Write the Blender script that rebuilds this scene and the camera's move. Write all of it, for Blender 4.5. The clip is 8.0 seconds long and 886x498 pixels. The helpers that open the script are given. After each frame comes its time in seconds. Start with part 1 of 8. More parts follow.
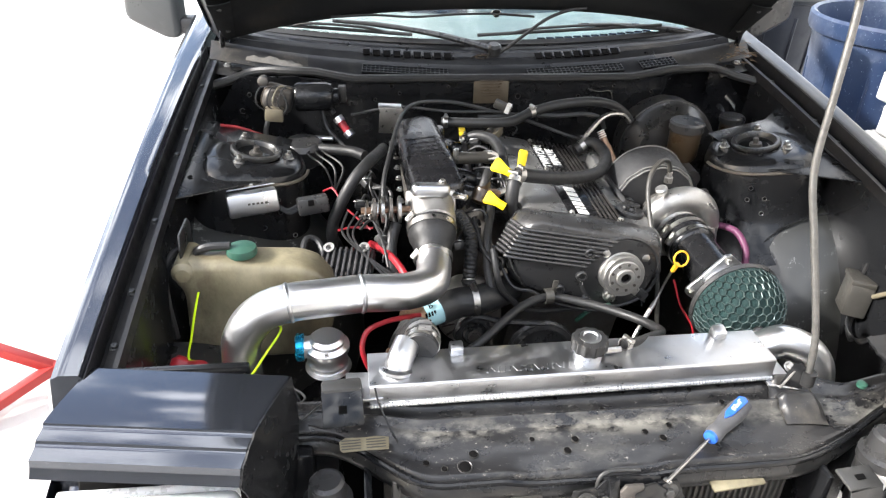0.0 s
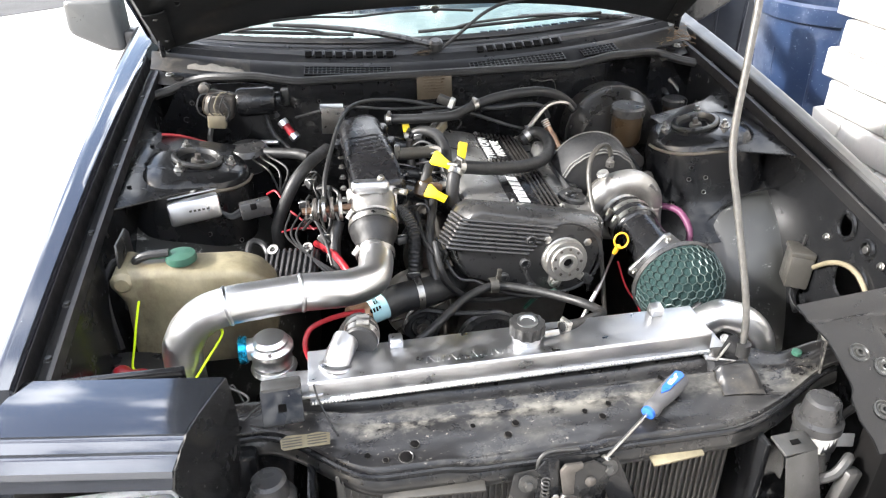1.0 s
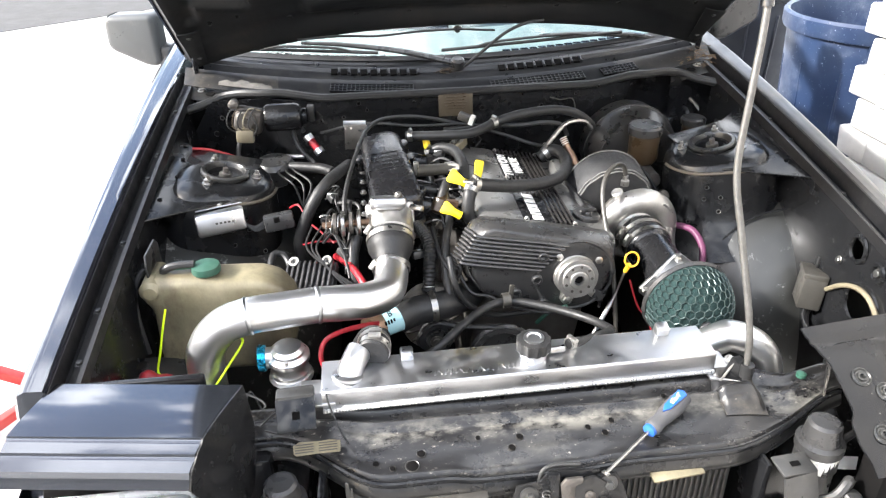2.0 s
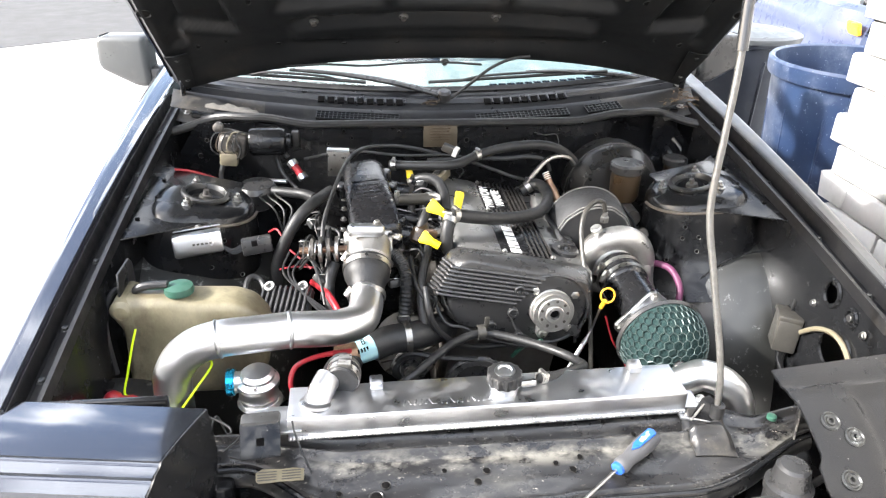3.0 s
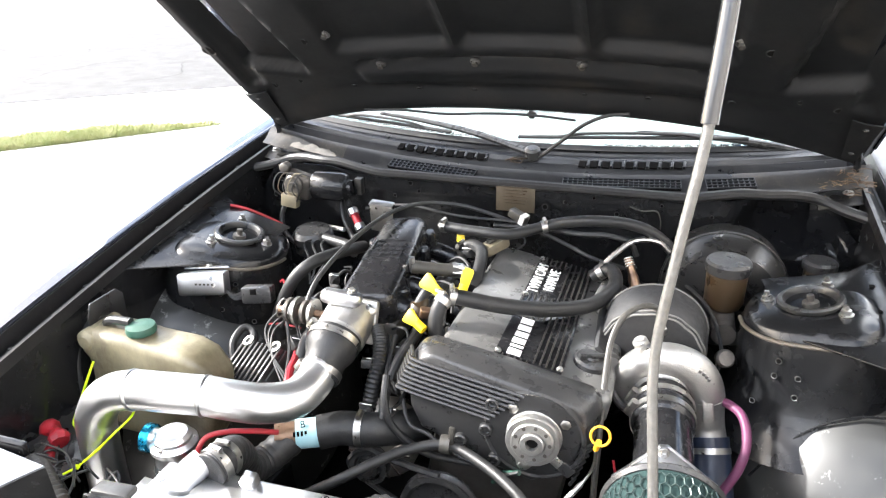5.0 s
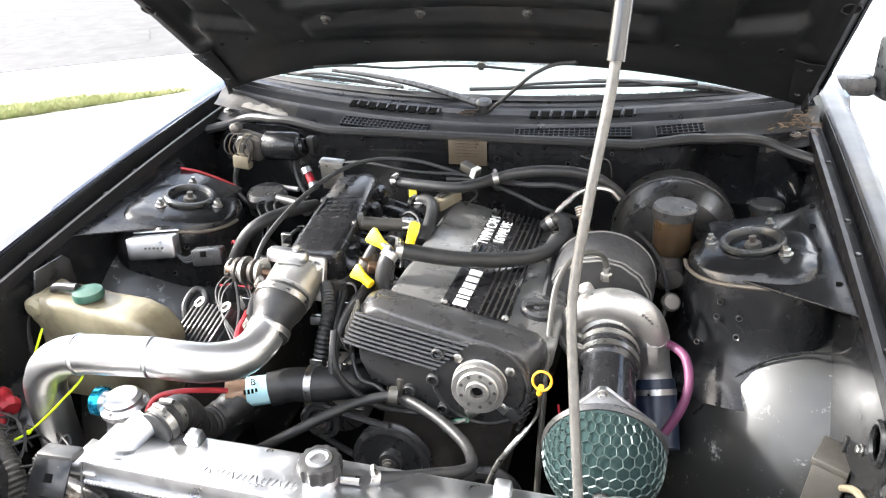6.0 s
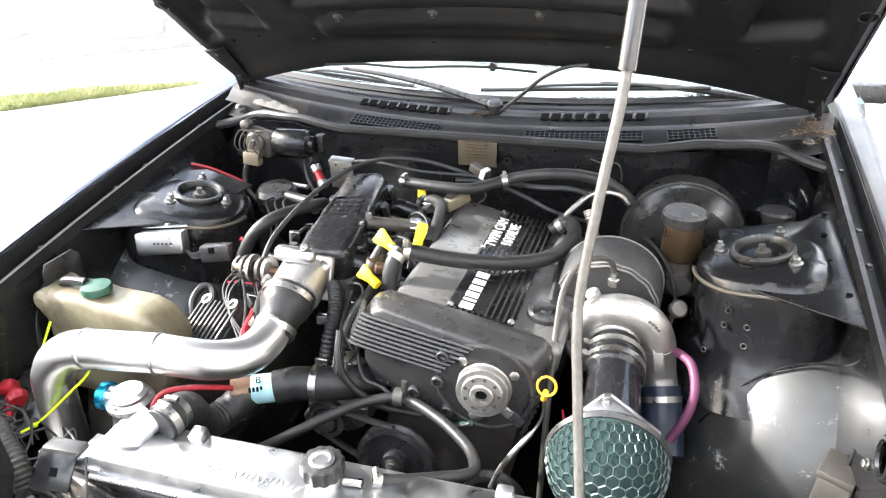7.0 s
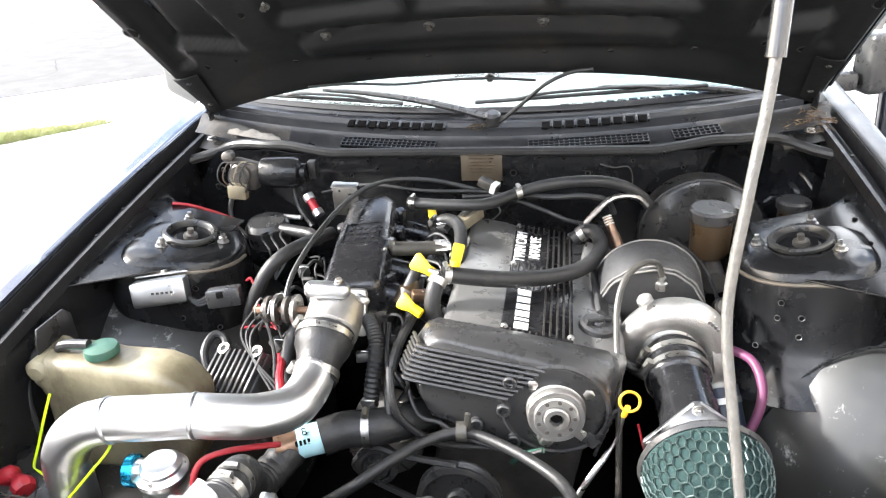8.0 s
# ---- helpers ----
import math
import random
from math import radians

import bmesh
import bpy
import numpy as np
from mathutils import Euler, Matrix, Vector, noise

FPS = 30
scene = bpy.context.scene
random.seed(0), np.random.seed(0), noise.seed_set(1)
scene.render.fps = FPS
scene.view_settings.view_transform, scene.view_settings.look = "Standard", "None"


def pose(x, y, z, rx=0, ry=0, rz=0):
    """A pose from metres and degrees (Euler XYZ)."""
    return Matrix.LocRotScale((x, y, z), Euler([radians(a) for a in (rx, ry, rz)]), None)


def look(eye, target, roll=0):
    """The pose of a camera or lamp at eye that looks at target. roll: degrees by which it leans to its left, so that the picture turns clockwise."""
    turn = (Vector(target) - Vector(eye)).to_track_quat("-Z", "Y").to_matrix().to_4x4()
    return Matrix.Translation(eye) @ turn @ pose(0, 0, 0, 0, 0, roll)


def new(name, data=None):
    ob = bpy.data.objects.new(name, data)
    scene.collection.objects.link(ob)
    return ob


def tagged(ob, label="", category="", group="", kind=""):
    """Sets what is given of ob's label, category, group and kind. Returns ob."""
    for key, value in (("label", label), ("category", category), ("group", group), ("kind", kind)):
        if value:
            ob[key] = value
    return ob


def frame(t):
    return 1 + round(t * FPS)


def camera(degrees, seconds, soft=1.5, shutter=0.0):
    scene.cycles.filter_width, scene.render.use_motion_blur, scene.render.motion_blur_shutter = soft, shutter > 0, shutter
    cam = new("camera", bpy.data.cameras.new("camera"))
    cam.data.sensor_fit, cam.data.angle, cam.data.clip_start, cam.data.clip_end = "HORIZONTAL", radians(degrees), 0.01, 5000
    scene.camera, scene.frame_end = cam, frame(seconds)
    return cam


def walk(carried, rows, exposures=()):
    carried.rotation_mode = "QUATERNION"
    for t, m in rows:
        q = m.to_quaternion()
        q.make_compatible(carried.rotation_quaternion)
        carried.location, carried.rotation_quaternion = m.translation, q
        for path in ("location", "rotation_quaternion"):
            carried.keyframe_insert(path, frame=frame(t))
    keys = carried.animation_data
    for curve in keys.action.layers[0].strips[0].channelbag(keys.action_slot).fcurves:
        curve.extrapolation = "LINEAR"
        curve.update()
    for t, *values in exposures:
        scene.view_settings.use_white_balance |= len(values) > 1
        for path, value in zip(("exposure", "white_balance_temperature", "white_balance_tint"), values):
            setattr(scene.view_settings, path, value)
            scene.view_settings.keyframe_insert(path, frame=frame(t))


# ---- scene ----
cam = camera(63.7, 8.0, soft=1.2)
PATH = [
    (0, (-0.338, -1.447, 1.442), (-0.12, 0.274, 0.446), 1.7),
    (0.5, (-0.261, -1.449, 1.444), (-0.043, 0.234, 0.385), -2.3),
    (1, (-0.258, -1.473, 1.434), (-0.001, 0.245, 0.442), -1.0),
    (1.5, (-0.23, -1.471, 1.441), (-0.091, 0.234, 0.405), -4.1),
    (1.7, (-0.23, -1.487, 1.463), (-0.073, 0.232, 0.453), -2.9),
    (2.8, (-0.208, -1.518, 1.474), (-0.04, 0.245, 0.546), 0.5),
    (3, (-0.202, -1.509, 1.466), (0.0, 0.267, 0.57), 1.1),
    (3.5, (-0.18, -1.371, 1.44), (0.115, 0.447, 0.661), 2.6),
    (4, (-0.088, -1.242, 1.436), (-0.032, 0.616, 0.699), -0.4),
    (4.2, (0.013, -1.244, 1.431), (-0.119, 0.61, 0.691), -0.5),
    (5.3, (0.368, -1.202, 1.426), (-0.257, 0.523, 0.631), -1.3),
    (5.5, (0.383, -1.198, 1.42), (-0.231, 0.538, 0.639), -1.0),
    (6, (0.384, -1.2, 1.412), (-0.159, 0.508, 0.526), -2.7),
    (6.5, (0.389, -1.197, 1.413), (-0.192, 0.465, 0.464), -4.3),
    (6.7, (0.394, -1.201, 1.417), (-0.186, 0.483, 0.506), -3.3),
    (7, (0.385, -1.193, 1.42), (-0.181, 0.503, 0.525), -1.9),
    (7.5, (0.328, -1.18, 1.421), (-0.254, 0.529, 0.561), -2.5),
    (8, (0.161, -1.179, 1.4), (-0.171, 0.598, 0.544), -3.8),
]
EXPOSURE = [(0, 1.74), (0.5, 1.89), (1.0, 2.07), (1.7, 2.10), (3, 2.25), (3.5, 2.70), (4.2, 3.18), (5.4, 2.30), (6.5, 2.62), (7.3, 2.65), (8, 2.58)]
walk(cam, [(t, look(eye, target, roll)) for t, eye, target, roll in PATH], EXPOSURE)

# ---- light: open sky, hazy sun from the left of the car ----
SUN_FROM = Vector((-0.843, -0.089, 0.530)).normalized()
world = bpy.data.worlds.new("sky_world")
scene.world = world
world.use_nodes = True
sky_tree = world.node_tree
sky_tex = sky_tree.nodes.new("ShaderNodeTexSky")
sky_tex.sky_type = "NISHITA"
sky_tex.sun_disc = False
sky_tex.sun_elevation = math.asin(SUN_FROM.z)
sky_tex.sun_rotation = math.atan2(SUN_FROM.x, SUN_FROM.y)
sky_tex.air_density, sky_tex.dust_density, sky_tex.ozone_density = 0.9, 3.2, 0.5
cloud = sky_tree.nodes.new("ShaderNodeTexNoise")
cloud.inputs["Scale"].default_value, cloud.inputs["Detail"].default_value, cloud.inputs["Roughness"].default_value = 5.5, 6.0, 0.55
cover = sky_tree.nodes.new("ShaderNodeMapRange")
cover.inputs["From Min"].default_value, cover.inputs["From Max"].default_value = 0.47, 0.56
cover.inputs["To Max"].default_value = 0.85
sky_tree.links.new(cloud.outputs["Fac"], cover.inputs["Value"])
veil = sky_tree.nodes.new("ShaderNodeMix")
veil.data_type = "RGBA"
veil.inputs[7].default_value = (13.0, 13.2, 13.6, 1)
sky_tree.links.new(cover.outputs[0], veil.inputs[0])
sky_tree.links.new(sky_tex.outputs[0], veil.inputs[6])
sky_tree.links.new(veil.outputs[2], sky_tree.nodes["Background"].inputs[0])
sky_tree.nodes["Background"].inputs[1].default_value = 0.145
sun_data = bpy.data.lights.new("sun", "SUN")
sun_data.energy, sun_data.angle, sun_data.color = 3.2, radians(2.5), (1.0, 0.988, 0.97)
sun_lamp = new("sun", sun_data)
sun_lamp.matrix_world = look(SUN_FROM * 20, (0, 0, 0))

# ---- shaping helpers ----
V = Vector


def finish(name, bm, mat, smooth=35):
    """A mesh object from a bmesh, smooth but for edges sharper than the angle."""
    bmesh.ops.recalc_face_normals(bm, faces=bm.faces)
    lim = radians(smooth)
    for f in bm.faces:
        f.smooth = smooth > 0
    for e in bm.edges:
        if len(e.link_faces) == 2 and e.calc_face_angle(0) > lim:
            e.smooth = False
    me = bpy.data.meshes.new(name)
    bm.to_mesh(me)
    bm.free()
    if mat:
        me.materials.append(mat)
    return new(name, me)


BASE = {}      # where a thing's parts were laid out, before it is set in its place


def thing(name, label, category, at, group="", kind="", shift=(0, 0, 0)):
    ob = new(name)
    ob.empty_display_size = 0.05
    BASE[ob.name] = V(at)
    ob.location = V(at) + V(shift)
    return tagged(ob, label, category, group, kind)


def adopt(ob, parent):
    ob.parent = parent
    if parent.type == "EMPTY":
        ob.matrix_parent_inverse = Matrix.Translation(BASE[parent.name]).inverted()
    return ob


def part(name, bm, mat, parent, label="", smooth=35):
    ob = adopt(finish(name, bm, mat, smooth), parent)
    if label:
        tagged(ob, label)
    return ob


def solo(name, bm, mat, label, category, group="", kind="", smooth=35):
    return tagged(finish(name, bm, mat, smooth), label, category, group, kind)


def piece(name, mesh, m, parent):
    """One more object on a shared mesh."""
    ob = new(name, mesh)
    ob.parent = parent
    if parent.type == "EMPTY":
        ob.matrix_parent_inverse = Matrix.Translation(BASE[parent.name]).inverted()
    ob.matrix_basis = m
    return ob


def mesh_of(name, bm, mat, smooth=35):
    ob = finish(name, bm, mat, smooth)
    me = ob.data
    bpy.data.objects.remove(ob)
    return me


def merge(*bms):
    out = bmesh.new()
    for b in bms:
        me = bpy.data.meshes.new("tmp")
        b.to_mesh(me)
        b.free()
        out.from_mesh(me)
        bpy.data.meshes.remove(me)
    return out


def moved(bm, m):
    bm.transform(m)
    return bm


def axis(a, b):
    """A pose at a whose local z points to b."""
    a, b = V(a), V(b)
    return Matrix.Translation(a) @ (b - a).to_track_quat("Z", "Y").to_matrix().to_4x4()


def rbox(size, at=(0, 0, 0), bevel=0.004, rot=(0, 0, 0), seg=2):
    bm = bmesh.new()
    bmesh.ops.create_cube(bm, size=1.0)
    bm.transform(Matrix.Diagonal((*size, 1)))
    if bevel:
        bmesh.ops.bevel(bm, geom=bm.edges[:], offset=min(bevel, 0.45 * min(size)), segments=seg, affect="EDGES", profile=0.5)
    bm.transform(pose(*at, *rot))
    return bm


def lathe(profile, a=(0, 0, 0), b=(0, 0, 1), seg=24, closed=True):
    """Turn (radius, height) pairs about the line from a towards b."""
    bm = bmesh.new()
    rings = []
    for r, h in profile:
        if r < 1e-6:
            rings.append([bm.verts.new((0, 0, h))])
        else:
            rings.append([bm.verts.new((r * math.cos(2 * math.pi * i / seg), r * math.sin(2 * math.pi * i / seg), h)) for i in range(seg)])
    for p, q in zip(rings, rings[1:]):
        for i in range(seg):
            j = (i + 1) % seg
            vs = []
            for v in (p[i % len(p)], p[j % len(p)], q[j % len(q)], q[i % len(q)]):
                if v not in vs:
                    vs.append(v)
            if len(vs) > 2:
                bm.faces.new(vs)
    if closed:
        for ring in (rings[0], rings[-1]):
            if len(ring) > 2:
                bm.faces.new(ring)
    bm.transform(axis(a, b))
    return bm


def spline(pts, n=8):
    """Catmull-Rom through the points."""
    P = [V(p) for p in pts]
    if len(P) < 3:
        return [P[0].lerp(P[-1], i / n) for i in range(n + 1)]
    P = [P[0] * 2 - P[1]] + P + [P[-1] * 2 - P[-2]]
    out = []
    for i in range(1, len(P) - 2):
        a, b, c, d = P[i - 1:i + 3]
        for k in range(n):
            t = k / n
            out.append(0.5 * ((2 * b) + (c - a) * t + (2 * a - 5 * b + 4 * c - d) * t * t + (3 * b - a - 3 * c + d) * t ** 3))
    out.append(P[-2].copy())
    return out


def tube(pts, r, seg=12, n=8, smooth_path=True, caps=True, ripple=0.0, pitch=3):
    """A round tube along a path; r: one radius or a function of 0..1; ripple: corrugation."""
    path = spline(pts, n) if smooth_path else [V(p) for p in pts]
    bm = bmesh.new()
    up = V((0, 0, 1))
    rings = []
    side = None
    for i, p in enumerate(path):
        d = (path[min(i + 1, len(path) - 1)] - path[max(i - 1, 0)])
        if d.length < 1e-9:
            d = V((0, 0, 1))
        d.normalize()
        if side is None:
            side = d.cross(up if abs(d.z) < 0.9 else V((1, 0, 0))).normalized()
        else:
            side = (side - d * side.dot(d)).normalized()
        other = d.cross(side)
        rr = r(i / (len(path) - 1)) if callable(r) else r
        if ripple:
            rr += ripple * (1 if i % pitch else -1)
        rings.append([bm.verts.new(p + side * (rr * math.cos(2 * math.pi * k / seg)) + other * (rr * math.sin(2 * math.pi * k / seg))) for k in range(seg)])
    for a, b in zip(rings, rings[1:]):
        for k in range(seg):
            bm.faces.new((a[k], a[(k + 1) % seg], b[(k + 1) % seg], b[k]))
    if caps:
        bm.faces.new(rings[0])
        bm.faces.new(rings[-1])
    return bm


def prism(poly, h, bevel=0.0, m=None, seg=2):
    """A flat outline (x, y) raised from 0 to h along z, edges eased."""
    bm = bmesh.new()
    f = bm.faces.new([bm.verts.new((x, y, 0)) for x, y in poly])
    top = bmesh.ops.extrude_face_region(bm, geom=[f])
    bmesh.ops.translate(bm, vec=(0, 0, h), verts=[v for v in top["geom"] if isinstance(v, bmesh.types.BMVert)])
    bmesh.ops.recalc_face_normals(bm, faces=bm.faces)
    if bevel:
        bmesh.ops.bevel(bm, geom=bm.edges[:], offset=bevel, segments=seg, affect="EDGES", profile=0.5)
    if m:
        bm.transform(m)
    return bm


def sheet(fn, nu, nv, thick=0.002):
    """A curved sheet fn(u, v) with thickness, u and v from 0 to 1."""
    bm = bmesh.new()
    g = [[bm.verts.new(fn(i / nu, j / nv)) for j in range(nv + 1)] for i in range(nu + 1)]
    for i in range(nu):
        for j in range(nv):
            bm.faces.new((g[i][j], g[i + 1][j], g[i + 1][j + 1], g[i][j + 1]))
    if thick:
        bmesh.ops.recalc_face_normals(bm, faces=bm.faces)
        bmesh.ops.solidify(bm, geom=bm.faces[:], thickness=thick)
    return bm


def loft(rings, caps=True):
    bm = bmesh.new()
    R = [[bm.verts.new(p) for p in ring] for ring in rings]
    for a, b in zip(R, R[1:]):
        n = len(a)
        for k in range(n):
            bm.faces.new((a[k], a[(k + 1) % n], b[(k + 1) % n], b[k]))
    if caps:
        bm.faces.new(R[0])
        bm.faces.new(R[-1])
    return bm


def sstep(a, b, x):
    t = max(0.0, min(1.0, (x - a) / (b - a)))
    return t * t * (3 - 2 * t)


def hexbolt(at, up=(0, 0, 1), r=0.007, h=0.006):
    a = V(at)
    b = a + V(up)
    return merge(lathe([(r * 1.35, 0), (r * 1.35, 0.0015), (r * 1.2, 0.002)], a, b, 14), lathe([(r, 0.001), (r, h), (r * 0.8, h + 0.001)], a, b, 6))


# ---- materials ----
def material(name, base, second=None, rough=0.5, metal=0.0, scale=20.0, amount=0.5, bump=0.0, bump_scale=200.0, dust=None, dust_amount=0.0,
             dust_scale=6.0, rough_var=0.12, coat=0.0, spec=0.5, stretch=(1, 1, 1), random_value=0.0, scratch=None, scratch_amount=0.0, scratch_scale=0.0, band=None):
    """Two tones mixed by coarse and fine noise, dust in patches, varying gloss and fine relief."""
    m = bpy.data.materials.new(name)
    m.use_nodes = True
    nt = m.node_tree
    N, L = nt.nodes, nt.links
    bsdf = N["Principled BSDF"]
    geo = N.new("ShaderNodeNewGeometry")
    mp = N.new("ShaderNodeMapping")
    mp.inputs["Scale"].default_value = stretch
    L.new(geo.outputs["Position"], mp.inputs["Vector"])
    vec = mp.outputs[0]

    def noise_tex(s, detail=5.0, r=0.6):
        t = N.new("ShaderNodeTexNoise")
        t.inputs["Scale"].default_value, t.inputs["Detail"].default_value, t.inputs["Roughness"].default_value = s, detail, r
        L.new(vec, t.inputs["Vector"])
        return t.outputs["Fac"]

    def ramp(src, lo, hi, out_lo=0.0, out_hi=1.0):
        t = N.new("ShaderNodeMapRange")
        t.inputs["From Min"].default_value, t.inputs["From Max"].default_value = lo, hi
        t.inputs["To Min"].default_value, t.inputs["To Max"].default_value = out_lo, out_hi
        L.new(src, t.inputs["Value"])
        return t.outputs[0]

    def mix(fac, a, b):
        t = N.new("ShaderNodeMix")
        t.data_type = "RGBA"
        for sock, val in ((t.inputs[0], fac), (t.inputs[6], a), (t.inputs[7], b)):
            if isinstance(val, (int, float)):
                sock.default_value = val
            elif isinstance(val, tuple):
                sock.default_value = (*val, 1)
            else:
                L.new(val, sock)
        return t.outputs[2]

    second = second or tuple(c * 0.6 for c in base)
    coarse = noise_tex(scale)
    col = mix(ramp(coarse, 0.35, 0.7, 0, amount), base, second)
    rgh = ramp(noise_tex(scale * 2.7), 0.3, 0.7, max(0.02, rough - rough_var), min(1, rough + rough_var))
    if dust:
        d = ramp(noise_tex(dust_scale, 9.0, 0.72), 0.56 - 0.16 * dust_amount, 0.80 - 0.1 * dust_amount, 0, min(1.0, 0.15 + 0.75 * dust_amount))
        fine = ramp(noise_tex(dust_scale * 9, 7.0, 0.75), 0.40, 0.66, 0.25, 1.0)
        both = N.new("ShaderNodeMath")
        both.operation = "MULTIPLY"
        L.new(d, both.inputs[0])
        L.new(fine, both.inputs[1])
        d = both.outputs[0]
        if band:
            # dirt settled along one fold that runs across the car: (y of the fold, half width, amount)
            sep = N.new("ShaderNodeSeparateXYZ")
            L.new(geo.outputs["Position"], sep.inputs[0])
            off = N.new("ShaderNodeMath")
            off.operation = "SUBTRACT"
            L.new(sep.outputs["Y"], off.inputs[0])
            off.inputs[1].default_value = band[0]
            far = N.new("ShaderNodeMath")
            far.operation = "ABSOLUTE"
            L.new(off.outputs[0], far.inputs[0])
            near = ramp(far.outputs[0], 0.0, band[1], band[2], 0.0)
            patch = N.new("ShaderNodeMath")
            patch.operation = "MULTIPLY"
            L.new(near, patch.inputs[0])
            L.new(ramp(noise_tex(dust_scale * 2, 8.0, 0.7), 0.45, 0.60), patch.inputs[1])
            top = N.new("ShaderNodeMath")
            top.operation = "MAXIMUM"
            L.new(d, top.inputs[0])
            L.new(patch.outputs[0], top.inputs[1])
            d = top.outputs[0]
        col = mix(d, col, dust)
        up = N.new("ShaderNodeMix")
        L.new(d, up.inputs[0])
        L.new(rgh, up.inputs[2])
        up.inputs[3].default_value = 0.85
        rgh = up.outputs[0]
    if scratch:
        s = ramp(noise_tex(scratch_scale or dust_scale * 9 + 30, 8.0 if scratch_scale else 6.0, 0.75), 0.70 - 0.06 * scratch_amount, 0.73, 0, 1)
        col = mix(s, col, scratch)
    if random_value:
        info = N.new("ShaderNodeObjectInfo")
        hsv = N.new("ShaderNodeHueSaturation")
        L.new(ramp(info.outputs["Random"], 0, 1, 1 - random_value, 1 + random_value), hsv.inputs["Value"])
        L.new(col, hsv.inputs["Color"])
        col = hsv.outputs[0]
    L.new(col, bsdf.inputs["Base Color"])
    L.new(rgh, bsdf.inputs["Roughness"])
    bsdf.inputs["Metallic"].default_value = metal
    bsdf.inputs["Specular IOR Level"].default_value = spec
    bsdf.inputs["Coat Weight"].default_value = coat
    bsdf.inputs["Coat Roughness"].default_value = 0.06
    if bump:
        b = N.new("ShaderNodeBump")
        b.inputs["Strength"].default_value = bump
        b.inputs["Distance"].default_value = 0.002
        L.new(noise_tex(bump_scale, 3.0, 0.55), b.inputs["Height"])
        L.new(b.outputs[0], bsdf.inputs["Normal"])
    return m


def glass(name, tint, rough=0.0, ior=1.45):
    m = bpy.data.materials.new(name)
    m.use_nodes = True
    b = m.node_tree.nodes["Principled BSDF"]
    b.inputs["Base Color"].default_value = (*tint, 1)
    b.inputs["Transmission Weight"].default_value = 1.0
    b.inputs["Roughness"].default_value = rough
    b.inputs["IOR"].default_value = ior
    return m


DUST = (0.24, 0.22, 0.185)
M_BODY = material("black_body_paint", (0.008, 0.0083, 0.009), (0.013, 0.0132, 0.014), 0.22, scale=9, coat=0.05, bump=0.06, bump_scale=45, rough_var=0.10, spec=0.32, scratch=(0.26, 0.25, 0.23), scratch_amount=0.5, dust_scale=7)
M_BAYDUST = material("dusty_black_paint", (0.012, 0.012, 0.012), (0.022, 0.021, 0.020), 0.32, scale=12, bump=0.18, bump_scale=70, dust=(0.20, 0.18, 0.145), dust_amount=0.26, dust_scale=9, scratch=(0.3, 0.28, 0.25), scratch_amount=0.7)
M_SUPPORT = material("dirty_support_paint", (0.010, 0.010, 0.011), (0.022, 0.021, 0.020), 0.30, scale=10, bump=0.2, bump_scale=80, dust=(0.26, 0.248, 0.215), dust_amount=0.30, dust_scale=13, scratch=(0.36, 0.33, 0.29), scratch_amount=1.4, stretch=(0.6, 1, 1), band=(-0.672, 0.022, 0.62))
M_FENDER = material("dark_blue_grey_car_paint", (0.062, 0.068, 0.082), (0.052, 0.058, 0.070), 0.12, metal=0.80, scale=5, coat=1.0, bump=0.03, bump_scale=60, rough_var=0.05, dust=(0.40, 0.39, 0.37), dust_amount=0.04, dust_scale=12, scratch=(0.6, 0.6, 0.6), scratch_amount=0.2)
M_FENDERDUST = material("dust_filmed_car_paint", (0.055, 0.058, 0.063), (0.075, 0.074, 0.070), 0.34, metal=0.3, scale=5, bump=0.06, bump_scale=90, dust=(0.24, 0.215, 0.175), dust_amount=0.55, dust_scale=4)
M_ARCH = material("scuffed_wheel_arch_paint", (0.013, 0.0135, 0.0125), (0.022, 0.022, 0.0195), 0.40, scale=5, coat=0.15, spec=0.62, bump=0.03, bump_scale=20, rough_var=0.07, dust=(0.13, 0.128, 0.108), dust_amount=0.14, dust_scale=4, scratch=(0.46, 0.47, 0.45), scratch_amount=1.9, scratch_scale=26)
M_SEALANT = material("aged_seam_sealant", (0.10, 0.085, 0.065), (0.05, 0.04, 0.03), 0.55, scale=40, bump=0.4, bump_scale=200, dust=(0.22, 0.13, 0.07), dust_amount=0.35, dust_scale=30)
M_MIRROR = material("satin_grey_mirror_shell", (0.062, 0.065, 0.066), (0.048, 0.050, 0.051), 0.38, scale=8, bump=0.03, bump_scale=100, dust=(0.25, 0.24, 0.22), dust_amount=0.15, dust_scale=14)
M_COWLDUST = material("dust_caked_black_paint", (0.016, 0.016, 0.017), (0.03, 0.029, 0.027), 0.4, scale=12, bump=0.2, bump_scale=70, dust=(0.20, 0.170, 0.125), dust_amount=0.60, dust_scale=11, scratch=(0.40, 0.36, 0.30), scratch_amount=0.9)
M_REFLECTOR = material("silvered_reflector", (0.85, 0.86, 0.87), (0.75, 0.76, 0.78), 0.3, metal=0.2, scale=20)
M_HOODIN = material("black_hood_liner_paint", (0.0065, 0.007, 0.0075), (0.012, 0.012, 0.012), 0.46, scale=6, bump=0.08, bump_scale=60, spec=0.22, dust=(0.11, 0.085, 0.058), dust_amount=0.16, dust_scale=4)
